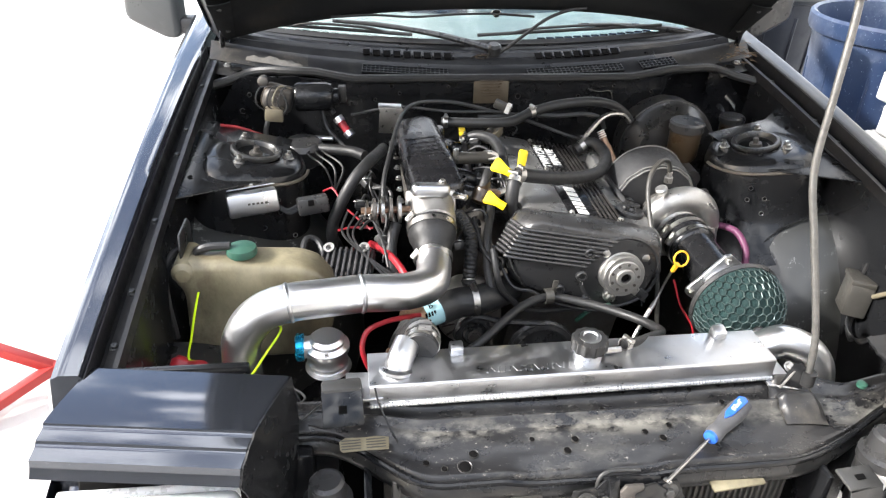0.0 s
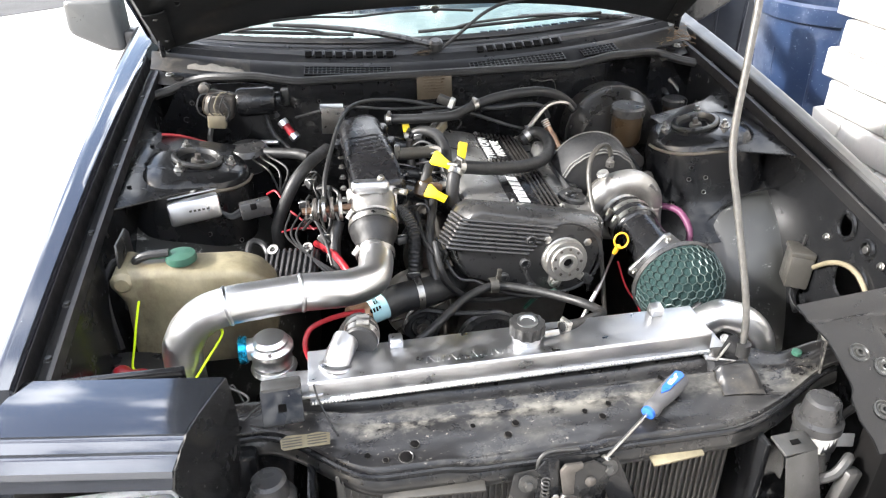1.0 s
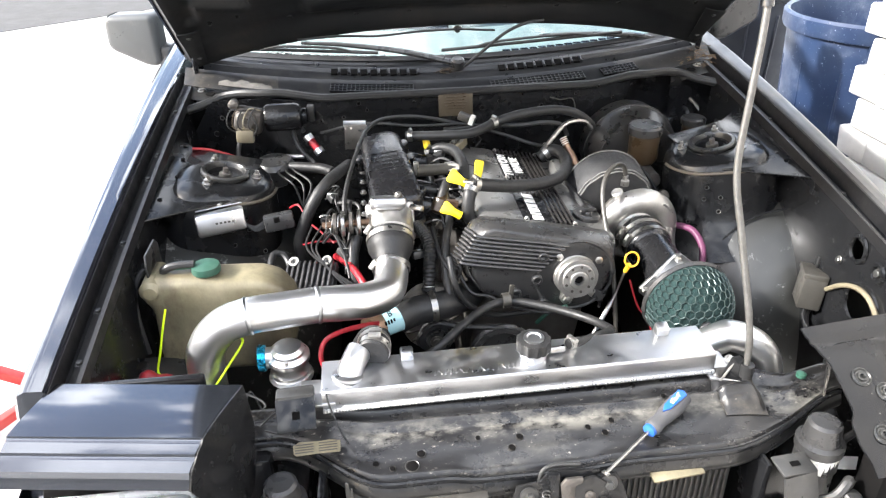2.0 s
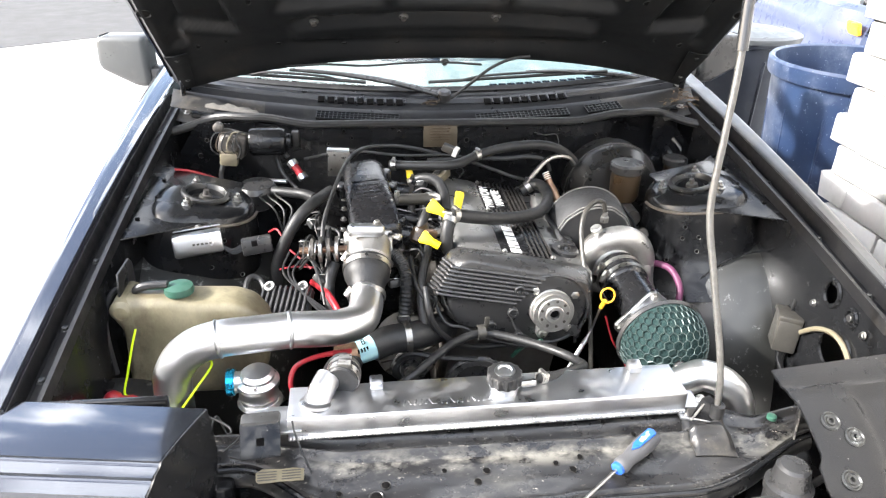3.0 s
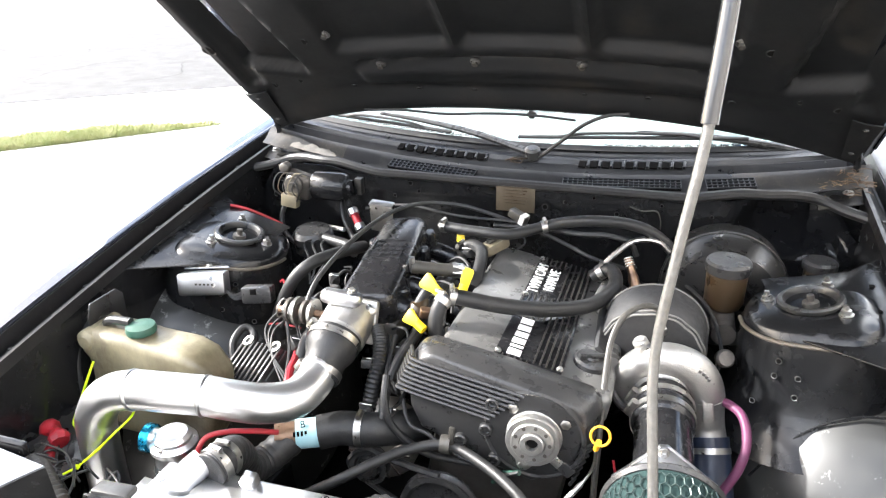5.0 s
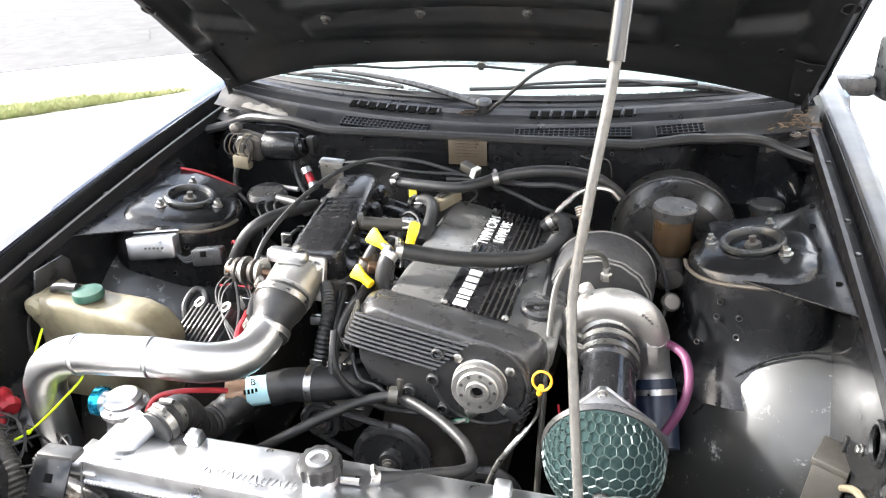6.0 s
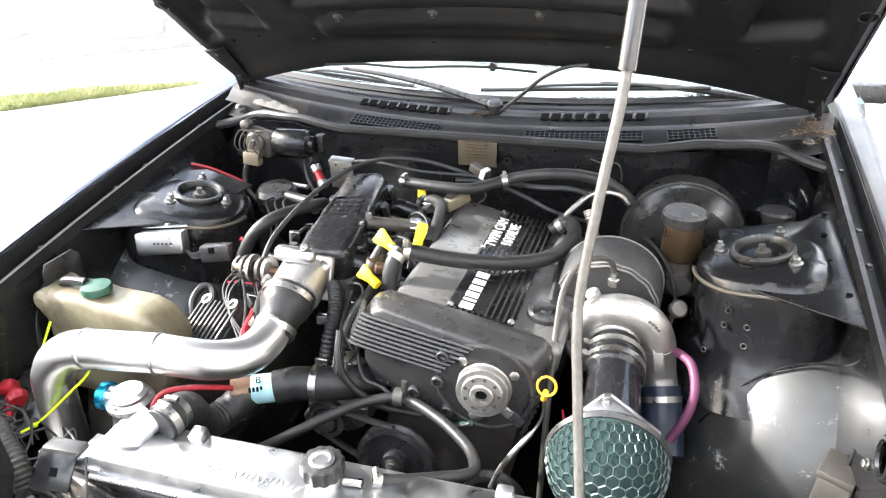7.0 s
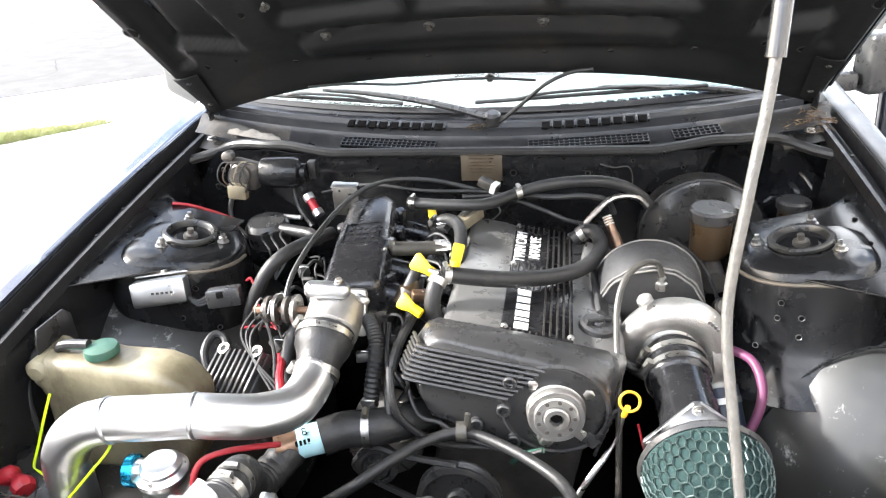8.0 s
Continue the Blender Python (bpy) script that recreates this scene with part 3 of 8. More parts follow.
def strut_tower(s):
    cx = 0.56 * s
    out = 0.686
    tilt = Matrix.Translation((cx, 0, 0.858)) @ Matrix.Rotation(radians(-11 * s), 4, "Y") @ Matrix.Translation((-cx, 0, -0.858))
    foot = [(0.20, -0.205), (0.168, -0.178), (0.142, -0.150), (0.126, -0.115)] if s > 0 else [(0.165, -0.32), (0.140, -0.18)]
    shell = lathe(foot + [(0.118, -0.06), (0.110, -0.030), (0.104, -0.014), (0.096, -0.006), (0.08, -0.003), (0.054, -0.002), (0.050, -0.010), (0.038, -0.012)], (cx, 0, 0.858), (cx, 0, 1.86), 72, closed=False)
    for v in shell.verts:
        # the plate runs out to a corner towards the front
        dx, dy = s * (v.co.x - cx), v.co.y
        r = math.hypot(dx, dy)
        if r > 0.07:
            k = 1 + 0.30 * sstep(0.07, 0.10, r) * (1 - 0.75 * sstep(0.119, 0.15, r)) * math.exp(-((math.degrees(math.atan2(dy, dx)) + 58) / 26) ** 2)
            v.co.x, v.co.y = cx + s * dx * k, dy * k
    T = part("strut_tower", moved(shell, tilt), M_BODY, car)
    # flat gusset out to the wing
    outline = [(s * 0.52, -0.09), (s * out, -0.213), (s * (out + 0.003), 0.150), (s * 0.63, 0.105), (s * 0.49, 0.095)]
    if s > 0:
        outline = outline[::-1]
    bm = prism(outline, 0.004, 0.0015, pose(0, 0, 0.838))
    for v in bm.verts:
        v.co.z += 0.19 * (abs(v.co.x) - 0.51) + 0.10 * v.co.y
    part("gusset", bm, M_BODY, T)
    part("strut_ring", moved(lathe([(0.053, 0), (0.053, 0.005), (0.050, 0.008), (0.044, 0.008), (0.041, 0.003), (0.039, -0.01)], (cx, 0, 0.858), (cx, 0, 1.858), 40, closed=False), tilt), M_BAYDUST, T)
    part("strut_bearing", moved(lathe([(0.040, -0.018), (0.036, -0.010), (0.027, -0.006), (0.024, -0.012), (0.015, -0.012), (0.013, 0.0), (0, 0.0)], (cx, 0, 0.858), (cx, 0, 1.858), 32), tilt), M_CONNECTOR, T)
    part("piston_nut", moved(merge(lathe([(0.010, 0), (0.010, 0.009), (0.008, 0.011), (0, 0.011)], (cx, 0, 0.848), (cx, 0, 1.848), 6), lathe([(0.006, 0.01), (0.006, 0.022), (0, 0.022)], (cx, 0, 0.848), (cx, 0, 1.848), 12)), tilt), M_DIRTYMETAL, T)
    for a in ((118, 246, 358) if s < 0 else (166, 61, -48)):
        ang = radians(a)
        p = (cx + 0.068 * math.cos(ang), 0.068 * math.sin(ang), 0.856)
        part("strut_nut", moved(merge(hexbolt(p, (0, 0, 1), 0.0085, 0.009), lathe([(0.0045, 0.006), (0.0045, 0.017), (0, 0.017)], p, (p[0], p[1], 9), 10)), tilt), M_STEEL, T)
    # raised seam round the tower
    part("seam", moved(tube([(cx + s * 0.1125 * (1 + 0.30 * math.exp(-((a + 58) / 26) ** 2)) * math.cos(radians(a)), 0.1125 * (1 + 0.30 * math.exp(-((a + 58) / 26) ** 2)) * math.sin(radians(a)), 0.834) for a in range(-180, 1, 12)], 0.0036, 6, 3), tilt), M_SEALANT, T)
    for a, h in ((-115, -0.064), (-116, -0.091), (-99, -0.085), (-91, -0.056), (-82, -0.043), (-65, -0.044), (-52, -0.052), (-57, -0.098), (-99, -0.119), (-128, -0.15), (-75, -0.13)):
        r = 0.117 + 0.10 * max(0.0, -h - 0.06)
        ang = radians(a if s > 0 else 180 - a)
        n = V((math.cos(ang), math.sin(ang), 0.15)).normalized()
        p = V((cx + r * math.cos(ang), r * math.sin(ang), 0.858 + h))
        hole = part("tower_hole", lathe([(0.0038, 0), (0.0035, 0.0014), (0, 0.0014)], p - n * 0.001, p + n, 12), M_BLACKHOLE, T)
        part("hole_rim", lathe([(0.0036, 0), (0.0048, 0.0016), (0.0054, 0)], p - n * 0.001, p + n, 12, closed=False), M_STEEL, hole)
    for k, (y, dx) in enumerate(((-0.13, 0.015), (-0.03, 0.03), (0.05, 0.028), (0.12, 0.02))):
        p = V((s * (out - dx), y, 0.8435 + 0.19 * (out - dx - 0.51) + 0.10 * y))
        part("gusset_hole", lathe([(0.005, 0), (0.0045, 0.001), (0, 0.001)], p, p + V((0, 0, 1)), 12), M_BLACKHOLE, T)


strut_tower(-1)
strut_tower(1)


# ---- firewall, cowl, windshield ----
def firewall():
    def fn(u, v):
        x = -0.74 + 1.48 * u
        z = 0.36 + (0.572 - 0.09 * sstep(0.62, 0.70, abs(x))) * v
        y = 0.272 + 0.012 * math.sin(v * 3.14)
        y += 0.05 * sstep(0.42, 0.5, abs(x)) * sstep(0.45, 0.62, v) * (1 if x > 0 else 0.5)
        r = math.hypot(x - 0.56, (z - 0.87) * 1.6)
        y += 0.05 * (1 - sstep(0.085, 0.115, r))
        y -= 0.003 * (1 - sstep(0.0, 0.012, abs(z - 0.895)))
        return V((x, y, z))
    for s in (-1, 1):
        part("firewall_corner", rbox((0.15, 0.006, 0.15), (s * 0.668, 0.352, 0.862), 0.002), M_BODY, car)
    return part("firewall", sheet(fn, 90, 50, 0.002), M_BODY, car)


FW = firewall()


def cowl_line(x, k):
    """Front edge (k=0) to glass (k=1) of the cowl panel."""
    q = (x / 0.68) ** 2
    y0, z0 = 0.288 + 0.07 * q, 0.934 + 0.045 * q
    y1, z1 = 0.386 + 0.085 * q, 0.985 + 0.035 * q
    return V((x, y0 + (y1 - y0) * k, z0 + (z1 - z0) * k))


def cowl():
    def lower(u, v):
        x = -0.70 + 1.40 * u
        p = cowl_line(x, 0.50 * v - 0.14)
        p.z -= 0.012 - 0.010 * sstep(0.2, 0.9, v)
        return p
    for u0, u1, mat in ((0.0, 0.17, M_COWLDUST), (0.17, 0.81, M_COWL), (0.81, 1.0, M_COWLDUST)):
        part("cowl_panel", sheet(lambda u, v: lower(u0 + (u1 - u0) * u, v), 40, 8, 0.002), mat, car)

    def peel(u, v):
        x = -0.610 + 0.135 * u
        k = -0.16 + (0.10 + 0.10 * math.sin(math.pi * u) + 0.025 * math.sin(17 * u) + 0.012 * math.sin(47 * u + 1)) * v
        p = cowl_line(x, k)
        p.z += 0.001 + 0.003 * v * abs(math.sin(11 * u))
        return p
    part("peeling_skin", sheet(peel, 40, 6, 0.0012), M_PEEL, car, "pale peeling patch of old cowl coating")

    def seal_pt(x):
        q = abs(x) / 0.62
        return V((x, 0.272 + 0.02 * q ** 4 + 0.03 * sstep(0.80, 1.0, q) - 0.065 * sstep(0.98, 1.13, q), 0.932 + 0.018 * sstep(0.55, 0.75, q) - 0.034 * sstep(0.85, 1.13, q)))
    part("cowl_seal", tube([seal_pt(-0.70 + 1.40 * i / 28) for i in range(29)], 0.011, 10, 4), M_RUBBER, car)

    def upper(u, v):
        x = -0.655 + 1.31 * u
        p = cowl_line(x, 0.32 + 0.70 * v)
        p.z += 0.012 * math.sin(math.pi * min(1, v * 1.4)) + 0.006 - 0.020 * (1 - v)
        p.z -= 0.010 * (1 - sstep(0.02, 0.06, abs(v - 0.38)))
        return p
    return part("cowl_cover", sheet(upper, 80, 24, 0.003), M_COWL, car)


COWL = cowl()


def windshield():
    def fn(u, v):
        x = -0.70 + 1.40 * u
        q = (x / 0.70) ** 2
        return V((x * (1 - 0.10 * v), 0.382 + 0.09 * q + 0.80 * v + 0.03 * q * v, 0.990 + 0.03 * q + 0.46 * v))
    ob = part("windshield", sheet(fn, 32, 12, 0.005), M_GLASS, car, "pale glass reflecting the bright sky")
    ob.visible_shadow = False

    def dash(u, v):
        x = -0.66 + 1.32 * u
        q = (x / 0.70) ** 2
        return V((x, 0.420 + 0.09 * q + 0.42 * v, 0.965 + 0.03 * q + 0.03 * v - 0.10 * sstep(0.8, 1, v)))
    DB = part("dashboard", sheet(dash, 20, 8, 0.004), M_DASH, car)
    for x0, n in ((-0.50, 13), (0.16, 13)):
        for k in range(n):
            p = dash((x0 + 0.026 * k + 0.66) / 1.32, 0.16) + V((0, 0, 0.0035))
            part("defrost_slot", rbox((0.020, 0.010, 0.003), p, 0), M_BLACKHOLE, DB, smooth=0)

    def band(u, v):
        x = -0.71 + 1.42 * u
        q = (x / 0.70) ** 2
        return V((x, 0.375 + 0.09 * q + 0.012 * v, 0.989 + 0.03 * q + 0.009 * v))
    part("glass_seal", sheet(band, 32, 2, 0.004), M_RUBBER, car)


windshield()


def cabin():
    """Roof, pillars, doors and seats behind the glass."""
    def roof(u, v):
        x = -0.60 + 1.2 * u
        return V((x, 1.22 + 1.1 * v, 1.45 - 0.05 * (x / 0.6) ** 2 - 0.05 * v))
    part("roof", sheet(roof, 10, 6, 0.02), M_FENDER, car)
    for s in (-1, 1):
        part("pillar", tube([(s * 0.71, 0.62, 1.00), (s * 0.68, 0.95, 1.22), (s * 0.61, 1.30, 1.42)], 0.028, 10, 5), M_FENDER, car)

        def door(u, v):
            z = 0.25 + 0.70 * u
            return V((s * (0.80 + 0.06 * math.sin(u * 2.9)), 0.66 + 1.25 * v, z))
        part("door", sheet(door, 8, 6, 0.03), M_FENDER, car)
        seat = part("seat", rbox((0.46, 0.16, 0.62), (s * 0.36, 1.65, 0.85), 0.06, (-12, 0, 0)), M_DASH, car)
        part("headrest", rbox((0.26, 0.09, 0.16), (s * 0.36, 1.73, 1.25), 0.04), M_DASH, seat)
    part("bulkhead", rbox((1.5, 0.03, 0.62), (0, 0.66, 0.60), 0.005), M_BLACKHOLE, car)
    part("rear_body", rbox((1.62, 1.6, 0.55), (0, 2.7, 0.58), 0.12), M_FENDER, car)
    part("rear_seat", rbox((1.3, 0.2, 0.7), (0, 2.2, 0.75), 0.05), M_DASH, car)
    part("steering_wheel", tube([(-0.36 + 0.18 * math.cos(radians(a)), 1.12 - 0.07 * math.sin(radians(a)), 0.93 + 0.165 * math.sin(radians(a))) for a in range(0, 361, 30)], 0.014, 8, 4), M_PLASTIC, car)


cabin()


def door_mirror(s):
    """A housing that tapers outwards, with its glass towards the driver."""
    poly = [(0.005, -0.085), (0.045, -0.088), (0.150, -0.040), (0.162, -0.024), (0.160, 0.052), (0.145, 0.064), (0.005, 0.068)]
    if s < 0:
        poly = [(-x, z) for x, z in poly][::-1]
    shell = prism(poly, 0.085, 0.018, Matrix.Translation((s * (0.838 if s < 0 else 0.885), 0.835, 0.998)) @ Matrix.Rotation(radians(90), 4, "X") @ Matrix.Rotation(radians(10 * s), 4, "Y"), 4)
    # The right housing takes a darker material to stand for its shaded side.
    mr = part("door_mirror", shell, M_MIRROR if s < 0 else M_PLASTIC, car, "satin grey mirror housing" if s < 0 else "mirror housing coloured dark for the shade on it")
    part("mirror_stem", rbox((0.10, 0.07, 0.05), (s * (0.81 if s < 0 else 0.845), 0.80, 0.945), 0.015), M_PLASTIC, mr)
    part("mirror_glass", rbox((0.13, 0.006, 0.09), (s * (0.915 if s < 0 else 0.962), 0.842, 0.995), 0.002, (0, 0, 10 * s)), M_POLISH, mr)


door_mirror(-1)
door_mirror(1)


# ---- raised hood ----
HD = V((0, -0.762, 0.648)).normalized()     # from hinge edge to front edge
HN = V((0, -0.648, -0.762)).normalized()    # out of the underside


def hood_at(x, v, n=0.0):
    """A point of the crowned hood: v from the hinge edge forward, n out of the underside."""
    return V((x, 0.38, 1.102)) + HD * v + HN * (n + 0.153 * x * x)


def rear_edge(x):
    return 0.030 - 0.122 * min(1.0, abs(x) / 0.69) ** 2.6


def rear_lip(x, w):
    """The rear edge turns down over the cowl."""
    return 0.045 * (1 - min(1.0, abs(x) / 0.69) ** 2) * (1 - sstep(0.0, 0.085, w - rear_edge(x)))


def box_recess(x, v, x0, x1, v0, v1, soft=0.018):
    return sstep(x0 - soft, x0 + soft, x) * (1 - sstep(x1 - soft, x1 + soft, x)) * sstep(v0 - soft, v0 + soft, v) * (1 - sstep(v1 - soft, v1 + soft, v))


def inner_height(x, w):
    """Pressed relief of the hood's inner panel."""
    ax = abs(x)
    h = rear_lip(x, w)
    k = 0.12 * max(0.0, w - 0.15)
    h -= 0.028 * box_recess(ax, w - 0.45 * max(0.0, ax - 0.50), 0.500 + k, 0.622 + 0.3 * k, 0.135, 0.90, 0.014)
    for x0, x1 in ((-0.40, -0.155), (-0.125, 0.125), (0.155, 0.40)):
        h -= 0.024 * box_recess(x, w, x0, x1, 0.205, 0.98, 0.016)
    h += 0.015 * box_recess(x, w, -0.37, 0.37, 0.088, 0.140, 0.014)
    h -= 0.007 * (1 - sstep(0.0, 0.010, abs(w - 0.163))) * (1 - sstep(0.36, 0.38, ax))
    h -= 0.012 * box_recess(ax, w, 0.615, 0.650, 0.12, 1.0, 0.01)
    h -= 0.030 * sstep(0.672, 0.695, ax)
    return h


def hood():
    H = part("hood", sheet(lambda u, v: hood_at(-0.70 + 1.40 * u, rear_edge(-0.70 + 1.40 * u) * (1 - v) + 1.20 * v, -0.034 + rear_lip(-0.70 + 1.40 * u, rear_edge(-0.70 + 1.40 * u) * (1 - v) + 1.20 * v)), 40, 40, 0.003), M_FENDER, car, "raised hood with dusty black ribbed underside")

    def inner(u, v):
        x = -0.695 + 1.39 * u
        w = rear_edge(x) * (1 - v) + 1.19 * v
        return hood_at(x, w, inner_height(x, w))
    part("inner_panel", sheet(inner, 190, 150, 0.0015), M_HOODIN, H)
    for x, w in ((-0.318, 0.150), (-0.106, 0.150), (0.118, 0.150), (-0.405, 0.262), (0.405, 0.262), (0.003, 0.012)):
        a = hood_at(x, w, inner_height(x, w) - 0.001)
        clip_ob = part("hood_clip", lathe([(0.012, 0), (0.012, 0.003), (0.008, 0.005)], a, a + HN, 14), M_STEEL, H)
        part("clip_head", lathe([(0.007, 0.004), (0.007, 0.011), (0, 0.012)], a, a + HN, 6), M_CONNECTOR, clip_ob)
    for s in (-1, 1):
        for x, w, r in ((0.668, 0.266, 0.013), (0.664, 0.50, 0.013), (0.664, 0.74, 0.013), (0.456, 0.255, 0.009), (0.44, 0.48, 0.010), (0.596, 0.105, 0.008), (0.53, 0.11, 0.006), (0.25, 0.068, 0.006), (0.12, 0.070, 0.005), (0.41, 0.07, 0.006), (0.14, 0.40, 0.006), (0.14, 0.55, 0.006), (0.64, 0.05, 0.006), (0.655, 0.005, 0.006)):
            # Surface discs; the shade of each hole is in their colour.
            a = hood_at(s * x, w, inner_height(x, w) + 0.0008)
            hl2 = part("hood_hole", lathe([(r, 0), (r * 0.9, 0.0008), (0, 0.0008)], a, a + HN, 16), M_BLACKHOLE, H)
            part("hole_rim", lathe([(r, -0.001), (r * 1.15, 0.0012), (r * 1.3, -0.001)], a, a + HN, 16, closed=False), M_HOODIN, hl2)
        # hinge arm down to the wing
        part("hood_hinge", tube([hood_at(s * 0.655, 0.0, 0.004), hood_at(s * 0.668, -0.05, 0.004), V((s * 0.672, 0.385, 0.975)), V((s * 0.675, 0.36, 0.93))], 0.007, 8, 4), M_BODY, H)
        leaf = part("hinge_leaf", sheet(lambda u, v, s=s: hood_at(s * (0.650 + (u - 0.5) * (0.026 + 0.026 * v) - 0.004 * v), -0.052 + 0.150 * v, 0.008 + 0.003 * math.sin(math.pi * u)), 8, 8, 0.003), M_HOODIN, H)
        part("leaf_slot", sheet(lambda u, v, s=s: hood_at(s * (0.643 + 0.009 * u), 0.038 + 0.026 * v, 0.0125), 3, 3, 0.0008), M_BLACKHOLE, leaf)
        for w in (-0.022, 0.078):
            part("hinge_bolt", hexbolt(hood_at(s * 0.648, w, 0.011), HN, 0.005, 0.004), M_GREYSTEEL, leaf)
        part("edge_bead", tube([hood_at(s * 0.697, -0.055 + 1.245 * k, -0.028) for k in (0, 0.3, 0.6, 1)], 0.0045, 6, 4), M_FENDER, H)
    part("washer_hose", tube([hood_at(-0.40 + 0.10 * k, 0.012 + 0.008 * math.sin(k * 2.2), inner_height(-0.40 + 0.10 * k, 0.014) + 0.006) for k in range(6)], 0.003, 6, 4), M_RUBBER, H)


hood()


# ---- radiator support across the front ----
def lip_y(x):
    return -0.745 + 0.11 * sstep(0.24, 0.42, -x) + 0.09 * sstep(0.27, 0.55, x)


def support_fn(u, v):
    """v runs from the back edge over the top to the front lip."""
    x = -0.46 + 0.98 * u
    y0 = -0.605 + 0.01 * abs(x) - 0.035 * sstep(0.37, 0.43, x)
    y = y0 + (lip_y(x) - y0) * v
    z = 0.690 - 0.012 * sstep(0.08, 0.28, v) - 0.020 * sstep(0.35, 0.95, v)
    e = 1 - sstep(0.30, 0.38, abs(x))
    z += 0.011 * e * (1 - sstep(0.0, 0.10, abs(v - 0.36)))
    z -= 0.010 * e * (1 - sstep(0.0, 0.08, abs(v - 0.23)))
    z -= 0.008 * (1 - sstep(0.08, 0.13, abs(x + 0.02))) * sstep(0.75, 0.95, v)
    z += 0.024 * sstep(0.38, 0.50, x) - 0.006 * sstep(0.94, 0.97, v)
    z += 0.0015 * noise.noise(V((x * 14, v * 7, 1.3)))
    return V((x, y, z))


def support():
    S = part("radiator_support", sheet(support_fn, 120, 60, 0.002), M_SUPPORT, car, "scratched dusty black radiator support beam")
    part("support_edge", tube([V((x, lip_y(x) - 0.003, support_fn((x + 0.46) / 0.98, 1).z - 0.002)) for x in [-0.45 + 0.03 * k for k in range(33)]], 0.005, 8, 3), M_BODY, S)

    def lip(u, v):
        x = -0.455 + 0.97 * u
        return V((x, lip_y(x) + 0.002 - 0.012 * math.sin(v * 2.6), support_fn((x + 0.46) / 0.98, 1).z - 0.003 - 0.034 * v))
    part("support_lip", sheet(lip, 60, 6, 0.002), M_BAYDUST, S)
    rng = random.Random(5)
    holes = [(-0.245, 0.10, 0.004), (-0.13, 0.10, 0.003), (-0.05, 0.12, 0.004), (0.06, 0.10, 0.004), (0.17, 0.12, 0.004), (0.22, 0.10, 0.003), (-0.26, 0.80, 0.004), (-0.235, 0.86, 0.004), (-0.205, 0.85, 0.009),
             (-0.19, 0.72, 0.006), (-0.10, 0.60, 0.003), (-0.05, 0.74, 0.005), (-0.035, 0.63, 0.005), (0.075, 0.60, 0.004), (0.10, 0.68, 0.005), (0.115, 0.55, 0.004), (0.02, 0.30, 0.004), (0.33, 0.5, 0.004), (0.21, 0.35, 0.004)]
    for x, v, r in holes:
        # Each hole is a flat disc with its inner shade painted on.
        a = support_fn((x + 0.46) / 0.98, v) + V((0, 0, 0.0012))
        h = part("support_hole", lathe([(r, 0), (r * 0.85, 0.0006), (0, 0.0006)], a, a + V((0, -0.15, 1)), 14), M_BLACKHOLE, S)
        part("hole_rim", lathe([(r, -0.0004), (r * 1.18, 0.0008), (r * 1.3, -0.0004)], a, a + V((0, -0.15, 1)), 14, closed=False), M_BAYDUST, h)
    for s in (-1, 1):
        if s > 0:
            A = S
            part("arm_plate", prism([(-0.040, -0.055), (0.030, -0.055), (0.038, 0.005), (0.026, 0.045), (-0.012, 0.052), (-0.022, 0.020)], 0.003, 0.001, Matrix.Translation((0.492, -0.640, 0.722)) @ Euler((radians(90), 0, radians(62)), "XYZ").to_matrix().to_4x4()), M_SUPPORT, A)
            part("arm_bolt", hexbolt((0.484, -0.655, 0.735), (-0.9, -0.45, 0.1), 0.006), M_STEEL, A)
            part("arm_plug", lathe([(0.008, 0), (0.008, 0.006), (0.005, 0.008), (0, 0.008)], (0.445, -0.648, 0.700), (0.445, -0.66, 1.7), 14), M_GREENCAP, A)
        part("support_upright", rbox((0.05, 0.05, 0.42), (s * 0.45, -0.64, 0.43), 0.008), M_BODY, S)
        part("support_side", rbox((0.012, 0.10, 0.30), (s * 0.345, -0.715, 0.48), 0.004), M_BODY, S)
    # raised mount with a square hole, and the prop rod's footing
    mt = part("mount_bracket", prism([(-0.030, -0.052), (0.030, -0.052), (0.030, 0.0), (-0.030, 0.0)], 0.003, 0.001, Matrix.Translation((-0.379, -0.630, 0.734)) @ Euler((radians(48), 0, radians(4)), "XYZ").to_matrix().to_4x4()), M_BODY, S)
    part("mount_top", rbox((0.060, 0.028, 0.012), (-0.379, -0.620, 0.733), 0.005, (-4, 0, 4)), M_GREYSTEEL, mt)
    part("mount_hole", moved(rbox((0.012, 0.012, 0.001), (0, -0.028, 0.0034), 0), Matrix.Translation((-0.379, -0.630, 0.734)) @ Euler((radians(48), 0, radians(4)), "XYZ").to_matrix().to_4x4()), M_BLACKHOLE, mt, smooth=0)
    part("mount_wire", tube([(-0.33, -0.632, 0.738), (-0.325, -0.645, 0.72), (-0.31, -0.67, 0.692), (-0.30, -0.69, 0.685)], 0.0016, 6, 5), M_RUBBER, mt)
    def foot_fn(u, v):
        """Pressed hat section under the prop rod."""
        x, y = 0.302 + 0.072 * u, -0.612 - 0.080 * v
        e = sstep(0.0, 0.16, u) * (1 - sstep(0.84, 1.0, u)) * (1 - sstep(0.70, 1.0, v))
        base = support_fn((x + 0.46) / 0.98, (y + 0.605) / (lip_y(x) + 0.605)).z if y < -0.606 else 0.690
        return V((x, y, base + 0.003 + 0.010 * e + 0.001 * noise.noise(V((x * 60, y * 60, 0)))))
    ft = part("rod_footing", sheet(foot_fn, 28, 24, 0.002), M_COWLDUST, S)
